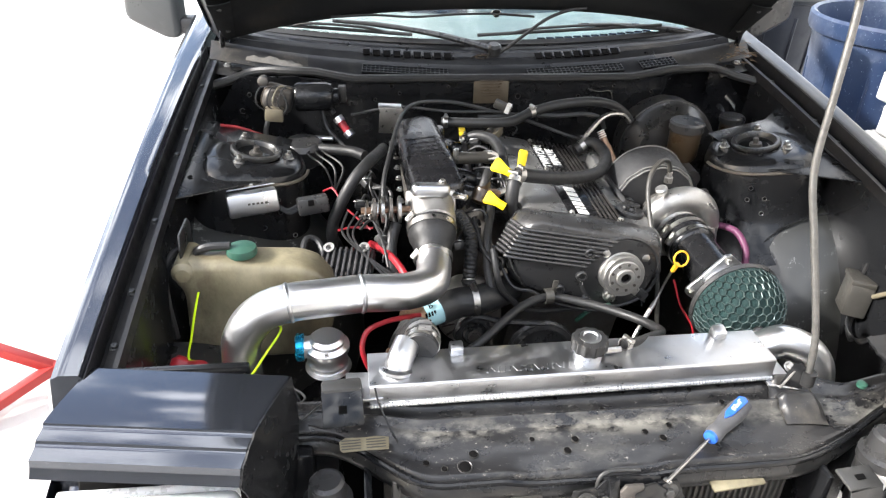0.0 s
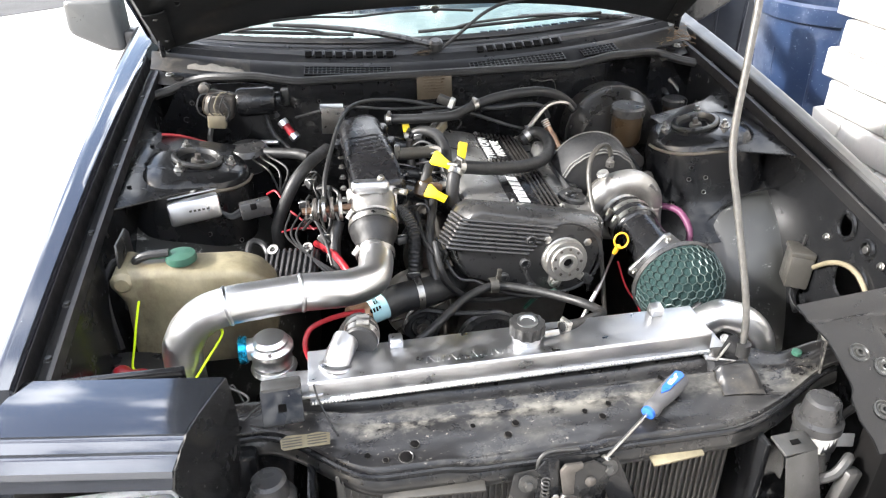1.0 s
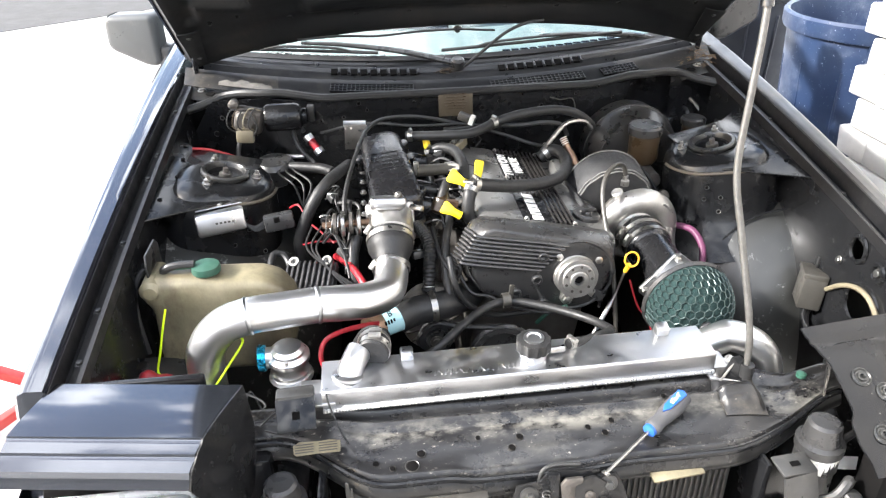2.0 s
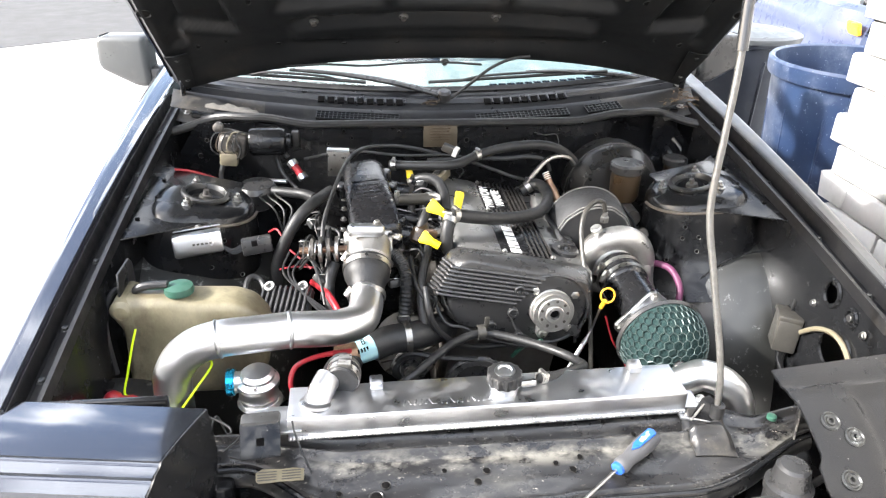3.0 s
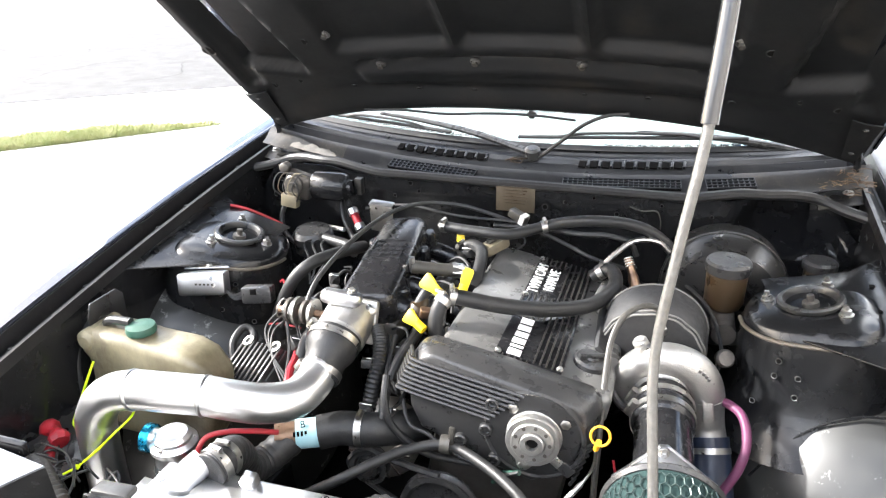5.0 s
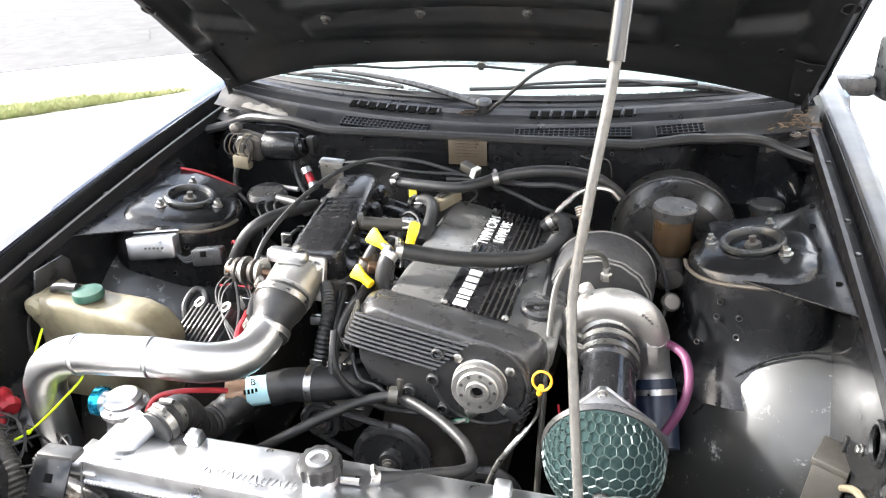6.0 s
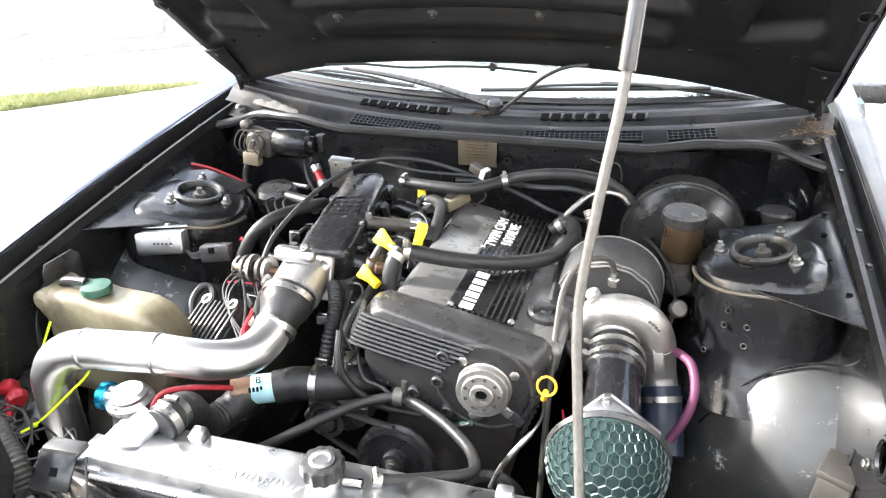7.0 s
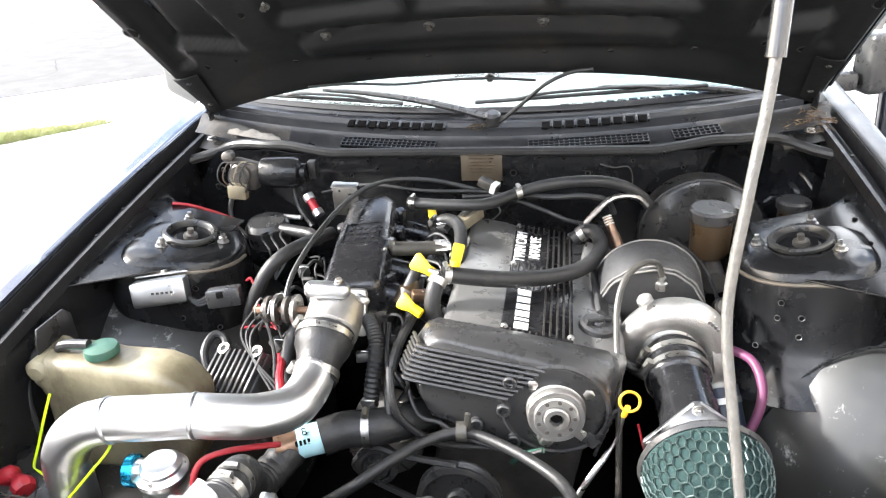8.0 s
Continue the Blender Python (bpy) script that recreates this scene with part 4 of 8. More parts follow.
    part("footing_gusset", prism([(0, 0), (0.034, 0.0), (0.030, 0.040), (0.022, 0.046), (0.012, 0.040)], 0.003, 0.001, Matrix.Translation((0.312, -0.634, 0.703)) @ Euler((radians(84), 0, radians(-24)), "XYZ").to_matrix().to_4x4()), M_BODY, ft)
    part("footing_edge", tube([(0.310, -0.641, 0.700), (0.322, -0.640, 0.722), (0.333, -0.638, 0.742)], 0.0020, 6, 3), M_STEEL, ft)
    part("footing_nut", hexbolt((0.333, -0.618, 0.722), (0, -0.6, 1), 0.007), M_STEEL, ft)
    part("dust_strip", rbox((0.085, 0.02, 0.006), (0.20, -0.757, 0.626), 0.003, (10, 0, 6)), M_TANK, S, "crumbling beige foam strip")
    part("dust_strip", rbox((0.15, 0.02, 0.006), (-0.17, -0.757, 0.622), 0.003, (10, 0, -3)), M_CONNECTOR, S)
    return S


support()
# Added dark fillers: shut out light from below, depth shade in their colour.
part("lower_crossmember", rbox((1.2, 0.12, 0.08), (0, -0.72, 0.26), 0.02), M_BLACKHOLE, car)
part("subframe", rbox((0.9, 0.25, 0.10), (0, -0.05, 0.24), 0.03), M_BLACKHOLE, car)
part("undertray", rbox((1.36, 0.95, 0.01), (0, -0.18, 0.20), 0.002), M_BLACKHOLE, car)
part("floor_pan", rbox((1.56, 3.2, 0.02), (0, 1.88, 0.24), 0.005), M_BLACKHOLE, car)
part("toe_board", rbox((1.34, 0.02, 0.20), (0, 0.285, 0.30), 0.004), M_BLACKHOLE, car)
part("gearbox", loft([[(0.05 + r * math.cos(2 * math.pi * k / 16), y, 0.46 + r * math.sin(2 * math.pi * k / 16)) for k in range(16)] for y, r in ((0.18, 0.17), (0.26, 0.16), (0.34, 0.11), (0.60, 0.09))]), M_DIRTYMETAL, car)
for s in (-1, 1):
    part("frame_rail", rbox((0.09, 1.0, 0.12), (s * 0.44, -0.20, 0.36), 0.015), M_BODY, car)

# ---- the engine: leans to the exhaust side ----
ENG = pose(0.100, -0.06, 0.797, 0, 10.5, 0)
engine = thing("engine", "four-cylinder twin-cam engine with black covers in the bay", "engine", (0.08, -0.05, 0.45))


def epart(name, bm, mat, label="", parent=None, smooth=35):
    return part(name, moved(bm, ENG), mat, parent or engine, label, smooth)


def text_part(name, body, size, m, parent, mat=None, depth=0.0006):
    cu = bpy.data.curves.new("lettering", "FONT")
    cu.body, cu.size, cu.extrude, cu.align_x, cu.align_y = body, size, depth, "CENTER", "CENTER"
    tmp = bpy.data.objects.new("lettering", cu)
    scene.collection.objects.link(tmp)
    me = bpy.data.meshes.new_from_object(tmp)
    bpy.data.objects.remove(tmp)
    me.transform(m)
    me.materials.clear()
    me.materials.append(mat or M_TEXT)
    ob = new(name, me)
    return adopt(ob, parent)


part("engine_block", rbox((0.24, 0.46, 0.30), (0.07, -0.03, 0.55), 0.02, (0, 10, 0)), M_DIRTYMETAL, engine)
epart("cylinder_head", rbox((0.27, 0.46, 0.10), (0.01, 0.02, -0.095), 0.012), M_DIRTYMETAL)
# two cam covers with the ribbed plug cover between them
for s, x in ((-1, -0.075), (1, 0.115)):
    poly = [(-0.052, -0.185), (0.052, -0.185), (0.052, 0.225), (0.035, 0.245), (-0.035, 0.245), (-0.052, 0.225)]
    cover = epart("cam_cover", prism(poly, 0.060, 0.014, pose(x, 0, -0.056 - (0.010 if s > 0 else 0)), 3), M_CAMCOVER, "dusty dark grey cam cover")
    for y in (-0.15, 0.02, 0.21):
        epart("cover_bolt", hexbolt((x + 0.043 * s, y, -0.028 - (0.01 if s > 0 else 0)), (0, 0, 1), 0.006), M_STEEL, parent=cover)
plug = epart("plug_cover", prism([(-0.058, -0.180), (0.058, -0.180), (0.058, 0.235), (-0.058, 0.235)], 0.018, 0.005, pose(0.022, 0.0, -0.012)), M_GLOSSBLACK, "black ribbed plug cover with white lettering")
for k in range(11):
    x = -0.031 + 0.0105 * k
    spans = ((-0.178, -0.170), (-0.034, 0.055), (0.202, 0.228)) if 0 <= k <= 5 else ((-0.172, 0.228),)
    for y0, y1 in spans:
        epart("cover_rib", rbox((0.0032, y1 - y0, 0.004), (x, (y0 + y1) / 2, 0.0072), 0.0012), M_RIB, parent=plug)
for x, y in ((-0.030, -0.165), (0.075, -0.165), (-0.030, 0.22), (0.075, 0.22), (-0.03, 0.05), (0.075, 0.05)):
    epart("cover_screw", hexbolt((x, y, 0.006), (0, 0, 1), 0.0045, 0.004), M_STEEL, parent=plug)


def word(body, size, x, y, squeeze=1.0):
    text_part("cover_word", body, size, ENG @ pose(x, y, 0.0072, 0, 0, 90) @ Matrix.Diagonal((squeeze, 1, 1, 1)), plug)


# the maker's mark: a row of plain bars
y = -0.166
for w in (0.0190, 0.0070, 0.0165, 0.0165, 0.0180, 0.0190):
    epart("cover_mark", rbox((0.023, w, 0.0012), (-0.004, y + w / 2, 0.0072), 0.0004), M_TEXT, parent=plug)
    y += w + 0.0058
word("TWIN CAM", 0.030, -0.020, 0.128, 0.86)
word("16VALVE", 0.030, 0.008, 0.131, 0.86)
oil = epart("oil_filler_cap", lathe([(0.030, 0), (0.030, 0.010), (0.026, 0.014), (0.012, 0.014), (0.010, 0.018), (0, 0.018)], (0.120, -0.10, -0.008), (0.120, -0.10, 1), 20), M_PLASTIC)
epart("cap_grip", rbox((0.05, 0.010, 0.010), (0.120, -0.10, 0.009), 0.003, (0, 0, 30)), M_PLASTIC, parent=oil)
epart("cover_baffle", prism([(-0.03, -0.04), (0.03, -0.04), (0.022, 0.05), (-0.022, 0.05)], 0.045, 0.010, pose(0.122, 0.12, -0.020)), M_CAMCOVER)


# timing cover: a wide rounded cover on the front of the engine
def timing_cover():
    outer = [(-0.138, -0.132), (-0.162, -0.104), (-0.170, -0.070), (-0.168, -0.035), (-0.156, -0.008), (-0.138, 0.003), (0.0, 0.005), (0.140, 0.003), (0.156, -0.008), (0.164, -0.030), (0.165, -0.085), (0.150, -0.130), (0.10, -0.168), (0.03, -0.170), (-0.06, -0.152)]
    c = V((0.0, -0.075))
    rings = []
    for inset, y, lift in ((0.003, -0.178, 0.006), (0.0, -0.184, 0.008), (0.0, -0.210, 0.014), (0.003, -0.216, 0.018), (0.017, -0.248, 0.026), (0.020, -0.252, 0.026), (0.025, -0.254, 0.026)):
        ring = []
        for x, z in outer:
            # the ridge stands proud of the covers behind it and falls to the exhaust side
            d = V((0.955 * x, z + lift * (1 - 0.45 * sstep(0.0, 0.15, x)) * sstep(-0.14, -0.05, z))) - c
            d = d * (1 - inset / d.length)
            ring.append((c.x + d.x, y, c.y + d.y))
        rings.append(ring)
    return epart("timing_cover", loft(rings), M_PLASTIC, "dusty black ribbed timing cover", smooth=40)


TC = timing_cover()
for k in range(8):
    z, x0, x1 = -0.0088 * k, -0.141 - 0.0022 * k, 0.037 - 0.0061 * k
    epart("cover_rib", tube([(x0 - 0.022, -0.214, z - 0.005), (x0 - 0.010, -0.241, z - 0.002), (x0, -0.2552, z), (-0.05, -0.2562, z), (x1, -0.2562, z)], 0.0033, 6, 4), M_PLASTIC, parent=TC)
for k in range(7):
    z = -0.060 - 0.013 * k
    epart("cover_rib", tube([(0.146 - 0.001 * k, -0.251, z), (0.158 - 0.002 * k, -0.232, z)], 0.003, 6, 2), M_PLASTIC, parent=TC)
epart("sensor_recess", lathe([(0.074, 0), (0.078, 0.002), (0.082, 0.0)], (0.066, -0.2555, -0.066), (0.066, -1.2, -0.066), 36, closed=False), M_PLASTIC, parent=TC)
for x, z in ((-0.008, -0.030), (-0.009, -0.082), (-0.045, -0.118), (0.015, -0.135)):
    b = epart("cover_boss", lathe([(0.011, 0), (0.011, 0.008), (0.009, 0.010), (0.006, 0.010), (0.006, 0.004), (0, 0.004)], (x, -0.253, z), (x, -1.2, z), 16), M_PLASTIC, parent=TC)

# crank angle sensor on the cover
CAS = thing("crank_angle_sensor", "round cast aluminium cam angle sensor on the timing cover", "sensor", (0.17, -0.31, 0.70))
c0 = V((0.1525, -0.2985, 0.720))
dn = V((0.06, -1.0, 0.10)).normalized()


def caspart(name, prof, seg=28, mat=None, parent=None):
    return part(name, lathe([(0.90 * r, h) for r, h in prof], c0, c0 + dn, seg), mat or M_CAST, parent or CAS)


caspart("sensor_base", [(0.056, -0.012), (0.056, 0.006), (0.053, 0.009), (0.050, 0.009)], 36)
body = caspart("sensor_body", [(0.049, 0.006), (0.049, 0.020), (0.047, 0.022), (0.0455, 0.022), (0.0455, 0.026), (0.047, 0.027), (0.047, 0.036), (0.0455, 0.0385), (0.0385, 0.0385), (0.037, 0.0375), (0.037, 0.040), (0.035, 0.042), (0.023, 0.042), (0.0215, 0.040), (0.0205, 0.046), (0.019, 0.047), (0.0115, 0.047), (0.010, 0.038), (0, 0.036)], 40)
# Dark disc painted for the shade down the bore.
caspart("sensor_bore", [(0.0098, 0.0385), (0.0090, 0.0392), (0, 0.0392)], 20, M_BLACKHOLE, body)
side = dn.cross(V((0, 0, 1))).normalized()
upv = side.cross(dn)
RM = Matrix((side, upv, dn)).transposed().to_4x4()
RM.translation = c0
RM = RM @ Matrix.Diagonal((0.90, 0.90, 1.0, 1.0))
for a in (52, 149, 285):
    ear = part("sensor_ear", prism([(0.030, -0.022), (0.066, -0.015), (0.075, -0.006), (0.075, 0.006), (0.066, 0.015), (0.030, 0.022)], 0.014, 0.003, RM @ pose(0, 0, 0, 0, 0, a)), M_CAST, CAS)
    q = RM @ pose(0, 0, 0, 0, 0, a) @ V((0.062, 0, 0.014))
    part("sensor_bolt", merge(hexbolt(q, dn, 0.0085, 0.009), lathe([(0.012, -0.0005), (0.012, 0.002), (0.009, 0.0025)], q, q + dn, 18)), M_STEEL, ear)
for a in range(20, 380, 40):
    q = RM @ V((0.030 * math.cos(radians(a)), 0.030 * math.sin(radians(a)), 0.042))
    part("sensor_screw", lathe([(0.003, 0), (0.003, 0.0008), (0, 0.0008)], q, q + dn, 10), M_DIRTYMETAL, body)
part("sensor_plug", moved(rbox((0.030, 0.020, 0.018), (-0.040, -0.048, 0.008), 0.004, (0, 0, 40)), RM), M_CAST, CAS)
part("plug_boot", moved(rbox((0.030, 0.024, 0.020), (-0.058, -0.060, 0.008), 0.005, (0, 0, 40)), RM), M_PLASTIC, CAS)

# crank and alternator pulleys, belt
for p, r in (((0.005, -0.335, 0.560), 0.068), ((-0.13, -0.31, 0.60), 0.035), ((0.17, -0.32, 0.50), 0.055)):
    a = V(p)
    pl = part("pulley", lathe([(r, 0), (r, 0.004), (r - 0.008, 0.010), (r, 0.016), (r, 0.020), (r - 0.010, 0.021), (r - 0.016, 0.012), (0.022, 0.010), (0.020, 0.026), (0, 0.026)], a, a + V((0, -1, 0.05)), 36), M_PLASTIC, engine)
    part("pulley_bolt", hexbolt(a + V((0, -0.026, 0)), (0, -1, 0), 0.010), M_DIRTYMETAL, pl)
alt = part("alternator", lathe([(0.06, 0), (0.066, 0.01), (0.066, 0.07), (0.06, 0.08), (0.03, 0.085), (0, 0.085)], (-0.13, -0.20, 0.60), (-0.13, -1.2, 0.60), 28), M_CAST, engine)
for a in range(0, 360, 24):
    part("alternator_fin", rbox((0.004, 0.003, 0.028), (-0.13 + 0.046 * math.cos(radians(a)), -0.283, 0.60 + 0.046 * math.sin(radians(a))), 0.001, (0, 90 - a, 0)), M_DIRTYMETAL, alt)
part("drive_belt", tube([(0.005, -0.345, 0.629), (-0.08, -0.335, 0.632), (-0.13, -0.325, 0.637), (-0.167, -0.325, 0.60), (-0.13, -0.325, 0.564), (-0.05, -0.335, 0.53), (0.005, -0.345, 0.49)], 0.006, 6, 5), M_RUBBER, engine)

# ---- intake plenum and throttle ----
plenum = thing("intake_plenum", "glossy black wrinkle-painted intake plenum with chipped edges", "plenum", (-0.20, 0.0, 0.80), shift=(0.002, -0.024, 0.018))
PL = Matrix.Translation((-0.205, 0.0, 0.83)) @ Euler((radians(7.0), radians(-4), radians(5)), "XYZ").to_matrix().to_4x4()
outline = [(-0.050, -0.158), (0.054, -0.158), (0.055, -0.02), (0.050, 0.13), (0.034, 0.155), (-0.034, 0.155), (-0.046, 0.135), (-0.050, 0.0)]
pbody = part("plenum_body", prism(outline, 0.075, 0.016, PL @ pose(0, 0, -0.050), 3), M_CRINKLE, plenum)
part("plenum_badge", moved(tube([(-0.032, -0.03, 0.0255), (-0.032, 0.038, 0.0255), (0.030, 0.04, 0.0255), (0.034, -0.028, 0.0255), (-0.032, -0.03, 0.0255)], 0.0016, 6, 1, smooth_path=False), PL), M_CRINKLE, pbody)
for k in range(3):
    for j in range(4):
        part("badge_bar", moved(rbox((0.010, 0.009, 0.0012), (-0.021 + 0.0145 * j, -0.012 + 0.017 * k, 0.0256), 0.0008), PL), M_CRINKLE, pbody)
for x, y in ((0.058, -0.10), (0.06, 0.05), (0.055, 0.12), (-0.055, 0.08)):
    part("plenum_boss", moved(lathe([(0.012, -0.03), (0.012, 0.0), (0.009, 0.004), (0, 0.004)], (x, y, 0), (x, y, 1), 14), PL), M_CRINKLE, plenum)
for k in range(4):
    y = -0.11 + 0.085 * k
    part("runner", tube([(-0.165, y, 0.80), (-0.11, y, 0.785), (-0.06, y, 0.755), (-0.02, y, 0.73)], 0.021, 12, 4), M_CRINKLE, plenum)
part("plenum_base", rbox((0.12, 0.30, 0.05), (-0.19, 0.0, 0.755), 0.012), M_DIRTYMETAL, plenum)

ta, tb = V((-0.208, -0.170, 0.800)), V((-0.210, -0.235, 0.777))
throttle = part("throttle_body", lathe([(0.046, 0), (0.046, 0.055), (0.040, 0.06), (0.038, 0.075)], ta, tb, 28), M_CAST, plenum, "silver cast throttle body with cable linkage")
part("throttle_flange", rbox((0.100, 0.016, 0.080), (-0.208, -0.172, 0.790), 0.01, (-22, 0, 0)), M_CAST, throttle)
part("vacuum_canister", rbox((0.075, 0.030, 0.028), (-0.212, -0.198, 0.846), 0.012, (-15, 4, 4), 3), M_ALU, throttle)
part("canister_bolt", hexbolt((-0.19, -0.200, 0.861), (0, -0.2, 1), 0.006), M_STEEL, throttle)
part("idle_screw", lathe([(0.006, 0), (0.006, 0.03), (0, 0.032)], (-0.165, -0.19, 0.83), (-0.12, -0.24, 0.84), 10), M_STEEL, throttle)
for k in range(4):
    part("throttle_cam", lathe([(0.026 - 0.004 * (k % 2), 0), (0.026 - 0.004 * (k % 2), 0.006), (0.012, 0.008)], (-0.268 - 0.016 * k, -0.195, 0.805), (-1.3, -0.195, 0.80), 20), (M_STEEL, M_DIRTYMETAL)[k % 2], throttle)
part("throttle_shaft", tube([(-0.25, -0.195, 0.805), (-0.345, -0.195, 0.803)], 0.007, 10, 2), M_COPPER, throttle)
part("throttle_spring", tube([(-0.285 - 0.0022 * k, -0.195 + 0.018 * math.cos(k * 1.2), 0.805 + 0.018 * math.sin(k * 1.2)) for k in range(26)], 0.0018, 5, 2), M_STEEL, throttle)

coupler = thing("silicone_coupler", "black silicone coupler with steel clamps at the throttle", "hose coupler", (-0.21, -0.25, 0.76), shift=(0.0, -0.024, 0.014))
cp = [(-0.210, -0.228, 0.790), (-0.211, -0.262, 0.772), (-0.213, -0.300, 0.748)]
part("coupler_hose", tube(cp, lambda t: 0.0455 - 0.0105 * sstep(0.35, 0.7, t), 26, 6), M_RUBBER, coupler)
for p, q, r in ((cp[0], cp[1], 0.0462), (cp[2], cp[1], 0.0355)):
    p, q = V(p), V(q)
    d = (q - p).normalized()
    o = p + d * 0.006
    cl = part("hose_clamp", lathe([(r, 0), (r + 0.0015, 0.0), (r + 0.0015, 0.011), (r, 0.011)], o, o + d, 28, closed=False), M_STEEL, coupler)
    part("clamp_screw", tube([o + V((-r * 0.75, -0.004, r * 0.75)), o + V((-r * 0.75 - 0.012, -0.004, r * 0.75 - 0.016))], 0.006, 8, 2), M_STEEL, cl)

# ---- polished charge pipe ----
pipe = thing("charge_pipe", "polished aluminium charge pipe with two welded joints", "pipe", (-0.4, -0.45, 0.70))
CPTS = [(-0.213, -0.312, 0.774), (-0.214, -0.345, 0.763), (-0.226, -0.388, 0.760), (-0.262, -0.420, 0.767), (-0.310, -0.437, 0.776), (-0.346, -0.443, 0.780), (-0.410, -0.457, 0.783), (-0.463, -0.466, 0.783), (-0.505, -0.472, 0.771), (-0.536, -0.476, 0.738), (-0.548, -0.478, 0.68), (-0.550, -0.478, 0.44)]
part("pipe_run", tube(CPTS, 0.0320, 36, 10), M_POLISH, pipe)
for p, d in (((-0.346, -0.443, 0.780), V((-1, -0.20, 0.06))), ((-0.463, -0.466, 0.783), V((-1, -0.15, -0.12)))):
    p = V(p)
    part("weld_bead", lathe([(0.0318, -0.004), (0.0336, -0.002), (0.0342, 0.0), (0.0336, 0.002), (0.0318, 0.004)], p, p + d, 32, closed=False), M_ALU, pipe)

# ---- radiator ----
RAD = pose(-0.014, -0.583, 0.70, 0, 0, 1.2)
radiator = thing("radiator", "brushed aluminium racing radiator with welded top tank", "radiator", (0.01, -0.58, 0.30))


def rpart(name, bm, mat, label="", parent=None):
    return part(name, moved(bm, RAD), mat, parent or radiator, label)


tank = rpart("top_tank", prism([(-0.040, -0.002), (0.046, -0.028), (0.048, 0.030), (0.040, 0.037), (-0.0375, 0.037), (-0.040, 0.034)], 0.648, 0.0012, Matrix(((0, 0, 1, -0.325), (1, 0, 0, 0), (0, 1, 0, 0), (0, 0, 0, 1)))), M_ALU)
rpart("weld_seam", tube([(-0.325 + 0.648 * k / 260, -0.0415, 0.001) for k in range(261)], 0.0036, 8, 1, smooth_path=False, ripple=0.0006, pitch=2), M_ALU, parent=tank)
for x in (-0.185, 0.255):
    rpart("tank_tab", rbox((0.022, 0.022, 0.022), (x, 0.030, 0.043), 0.004, (15, 0, 0)), M_ALU, parent=tank)
for k in range(18):
    rpart("embossed_bar", rbox((0.0028, 0.014 - 0.004 * (k % 3 == 1), 0.0012), (-0.142 + 0.0086 * k, -0.018, 0.0372), 0.0004, (0, 0, (-16, 20, -16, -16)[k % 4])), M_ALU, parent=tank)
rpart("filler_neck", lathe([(0.022, 0), (0.022, 0.014), (0.026, 0.016), (0.026, 0.020)], (0.022, 0.0, 0.034), (0.022, 0.0, 1), 24), M_ALU, parent=tank)
capb = []
for i in range(48):
    a = 2 * math.pi * i / 48
    capb.append((0.028 * (1 + 0.06 * math.cos(12 * a)) * math.cos(a), 0.028 * (1 + 0.06 * math.cos(12 * a)) * math.sin(a)))
cap = part("radiator_cap", prism(capb, 0.022, 0.003, RAD @ pose(0.022, 0, 0.052)), M_RUBBER, radiator, "black scalloped cap with a round silver badge")
part("cap_badge", moved(lathe([(0.017, 0), (0.017, 0.003), (0.012, 0.004), (0.010, 0.002), (0, 0.002)], (0.022, 0, 0.073), (0.022, 0, 1), 24), RAD), M_ALU, cap)
rpart("overflow_nipple", tube([(0.05, 0.0, 0.046), (0.075, 0.002, 0.046)], 0.006, 10, 2), M_STEEL)
rpart("core", rbox((0.62, 0.036, 0.40), (0.005, 0.0, -0.235), 0.003), M_FIN)
rpart("bottom_tank", rbox((0.66, 0.08, 0.06), (0.005, 0, -0.46), 0.01), M_ALU)
rpart("inlet_neck", tube([(-0.284, -0.006, 0.012), (-0.278, 0.004, 0.042), (-0.262, 0.036, 0.056)], 0.021, 22, 5), M_ALU)
rpart("neck_weld", lathe([(0.021, 0), (0.026, 0.0), (0.026, 0.005), (0.021, 0.008)], (-0.283, -0.004, 0.034), (-0.279, 0.003, 0.06), 24), M_ALU)
rpart("end_bracket", prism([(-0.02, -0.03), (0.035, -0.03), (0.05, 0.03), (-0.02, 0.035)], 0.006, 0.001, pose(-0.34, -0.012, 0.010)), M_ALU)
rpart("end_bracket", prism([(-0.035, -0.045), (0.02, -0.05), (0.02, 0.035), (-0.035, 0.03)], 0.004, 0.001, pose(0.345, -0.01, -0.012, 0, 10, 0)), M_ALU)

# condenser ahead of the radiator
condenser = thing("condenser", "dusty grey finned condenser below the radiator support", "condenser", (0, -0.72, 0.3))
part("condenser_frame", rbox((0.62, 0.030, 0.36), (0, -0.708, 0.455), 0.004), M_FIN, condenser)
for k in range(64):
    part("condenser_fin", rbox((0.0025, 0.006, 0.35), (-0.299 + 0.0095 * k, -0.726, 0.455), 0), M_FIN, condenser, smooth=0)

# ---- coolant expansion tank ----
etank = thing("expansion_tank", "yellowed translucent plastic coolant tank with brown stains", "tank", (-0.53, -0.35, 0.6))
side_o = [(-0.135, -0.20), (0.10, -0.20), (0.128, -0.13), (0.130, -0.055), (0.105, -0.018), (0.070, -0.004), (-0.02, 0.0), (-0.040, 0.008), (-0.125, 0.008), (-0.142, -0.01), (-0.142, -0.035), (-0.128, -0.05)]
part("tank_body", prism(side_o, 0.082, 0.016, Matrix(((1, 0, 0, -0.525), (0, 0, -1, -0.290), (0, 1, 0, 0.797), (0, 0, 0, 1))) @ pose(0, 0, 0), 3), M_TANK, etank)
part("tank_lobe", lathe([(0.012, -0.045), (0.021, -0.038), (0.021, 0.038), (0.012, 0.045)], (-0.648, -0.330, 0.785), (-0.648, 0.65, 0.785), 18), M_TANK, etank)
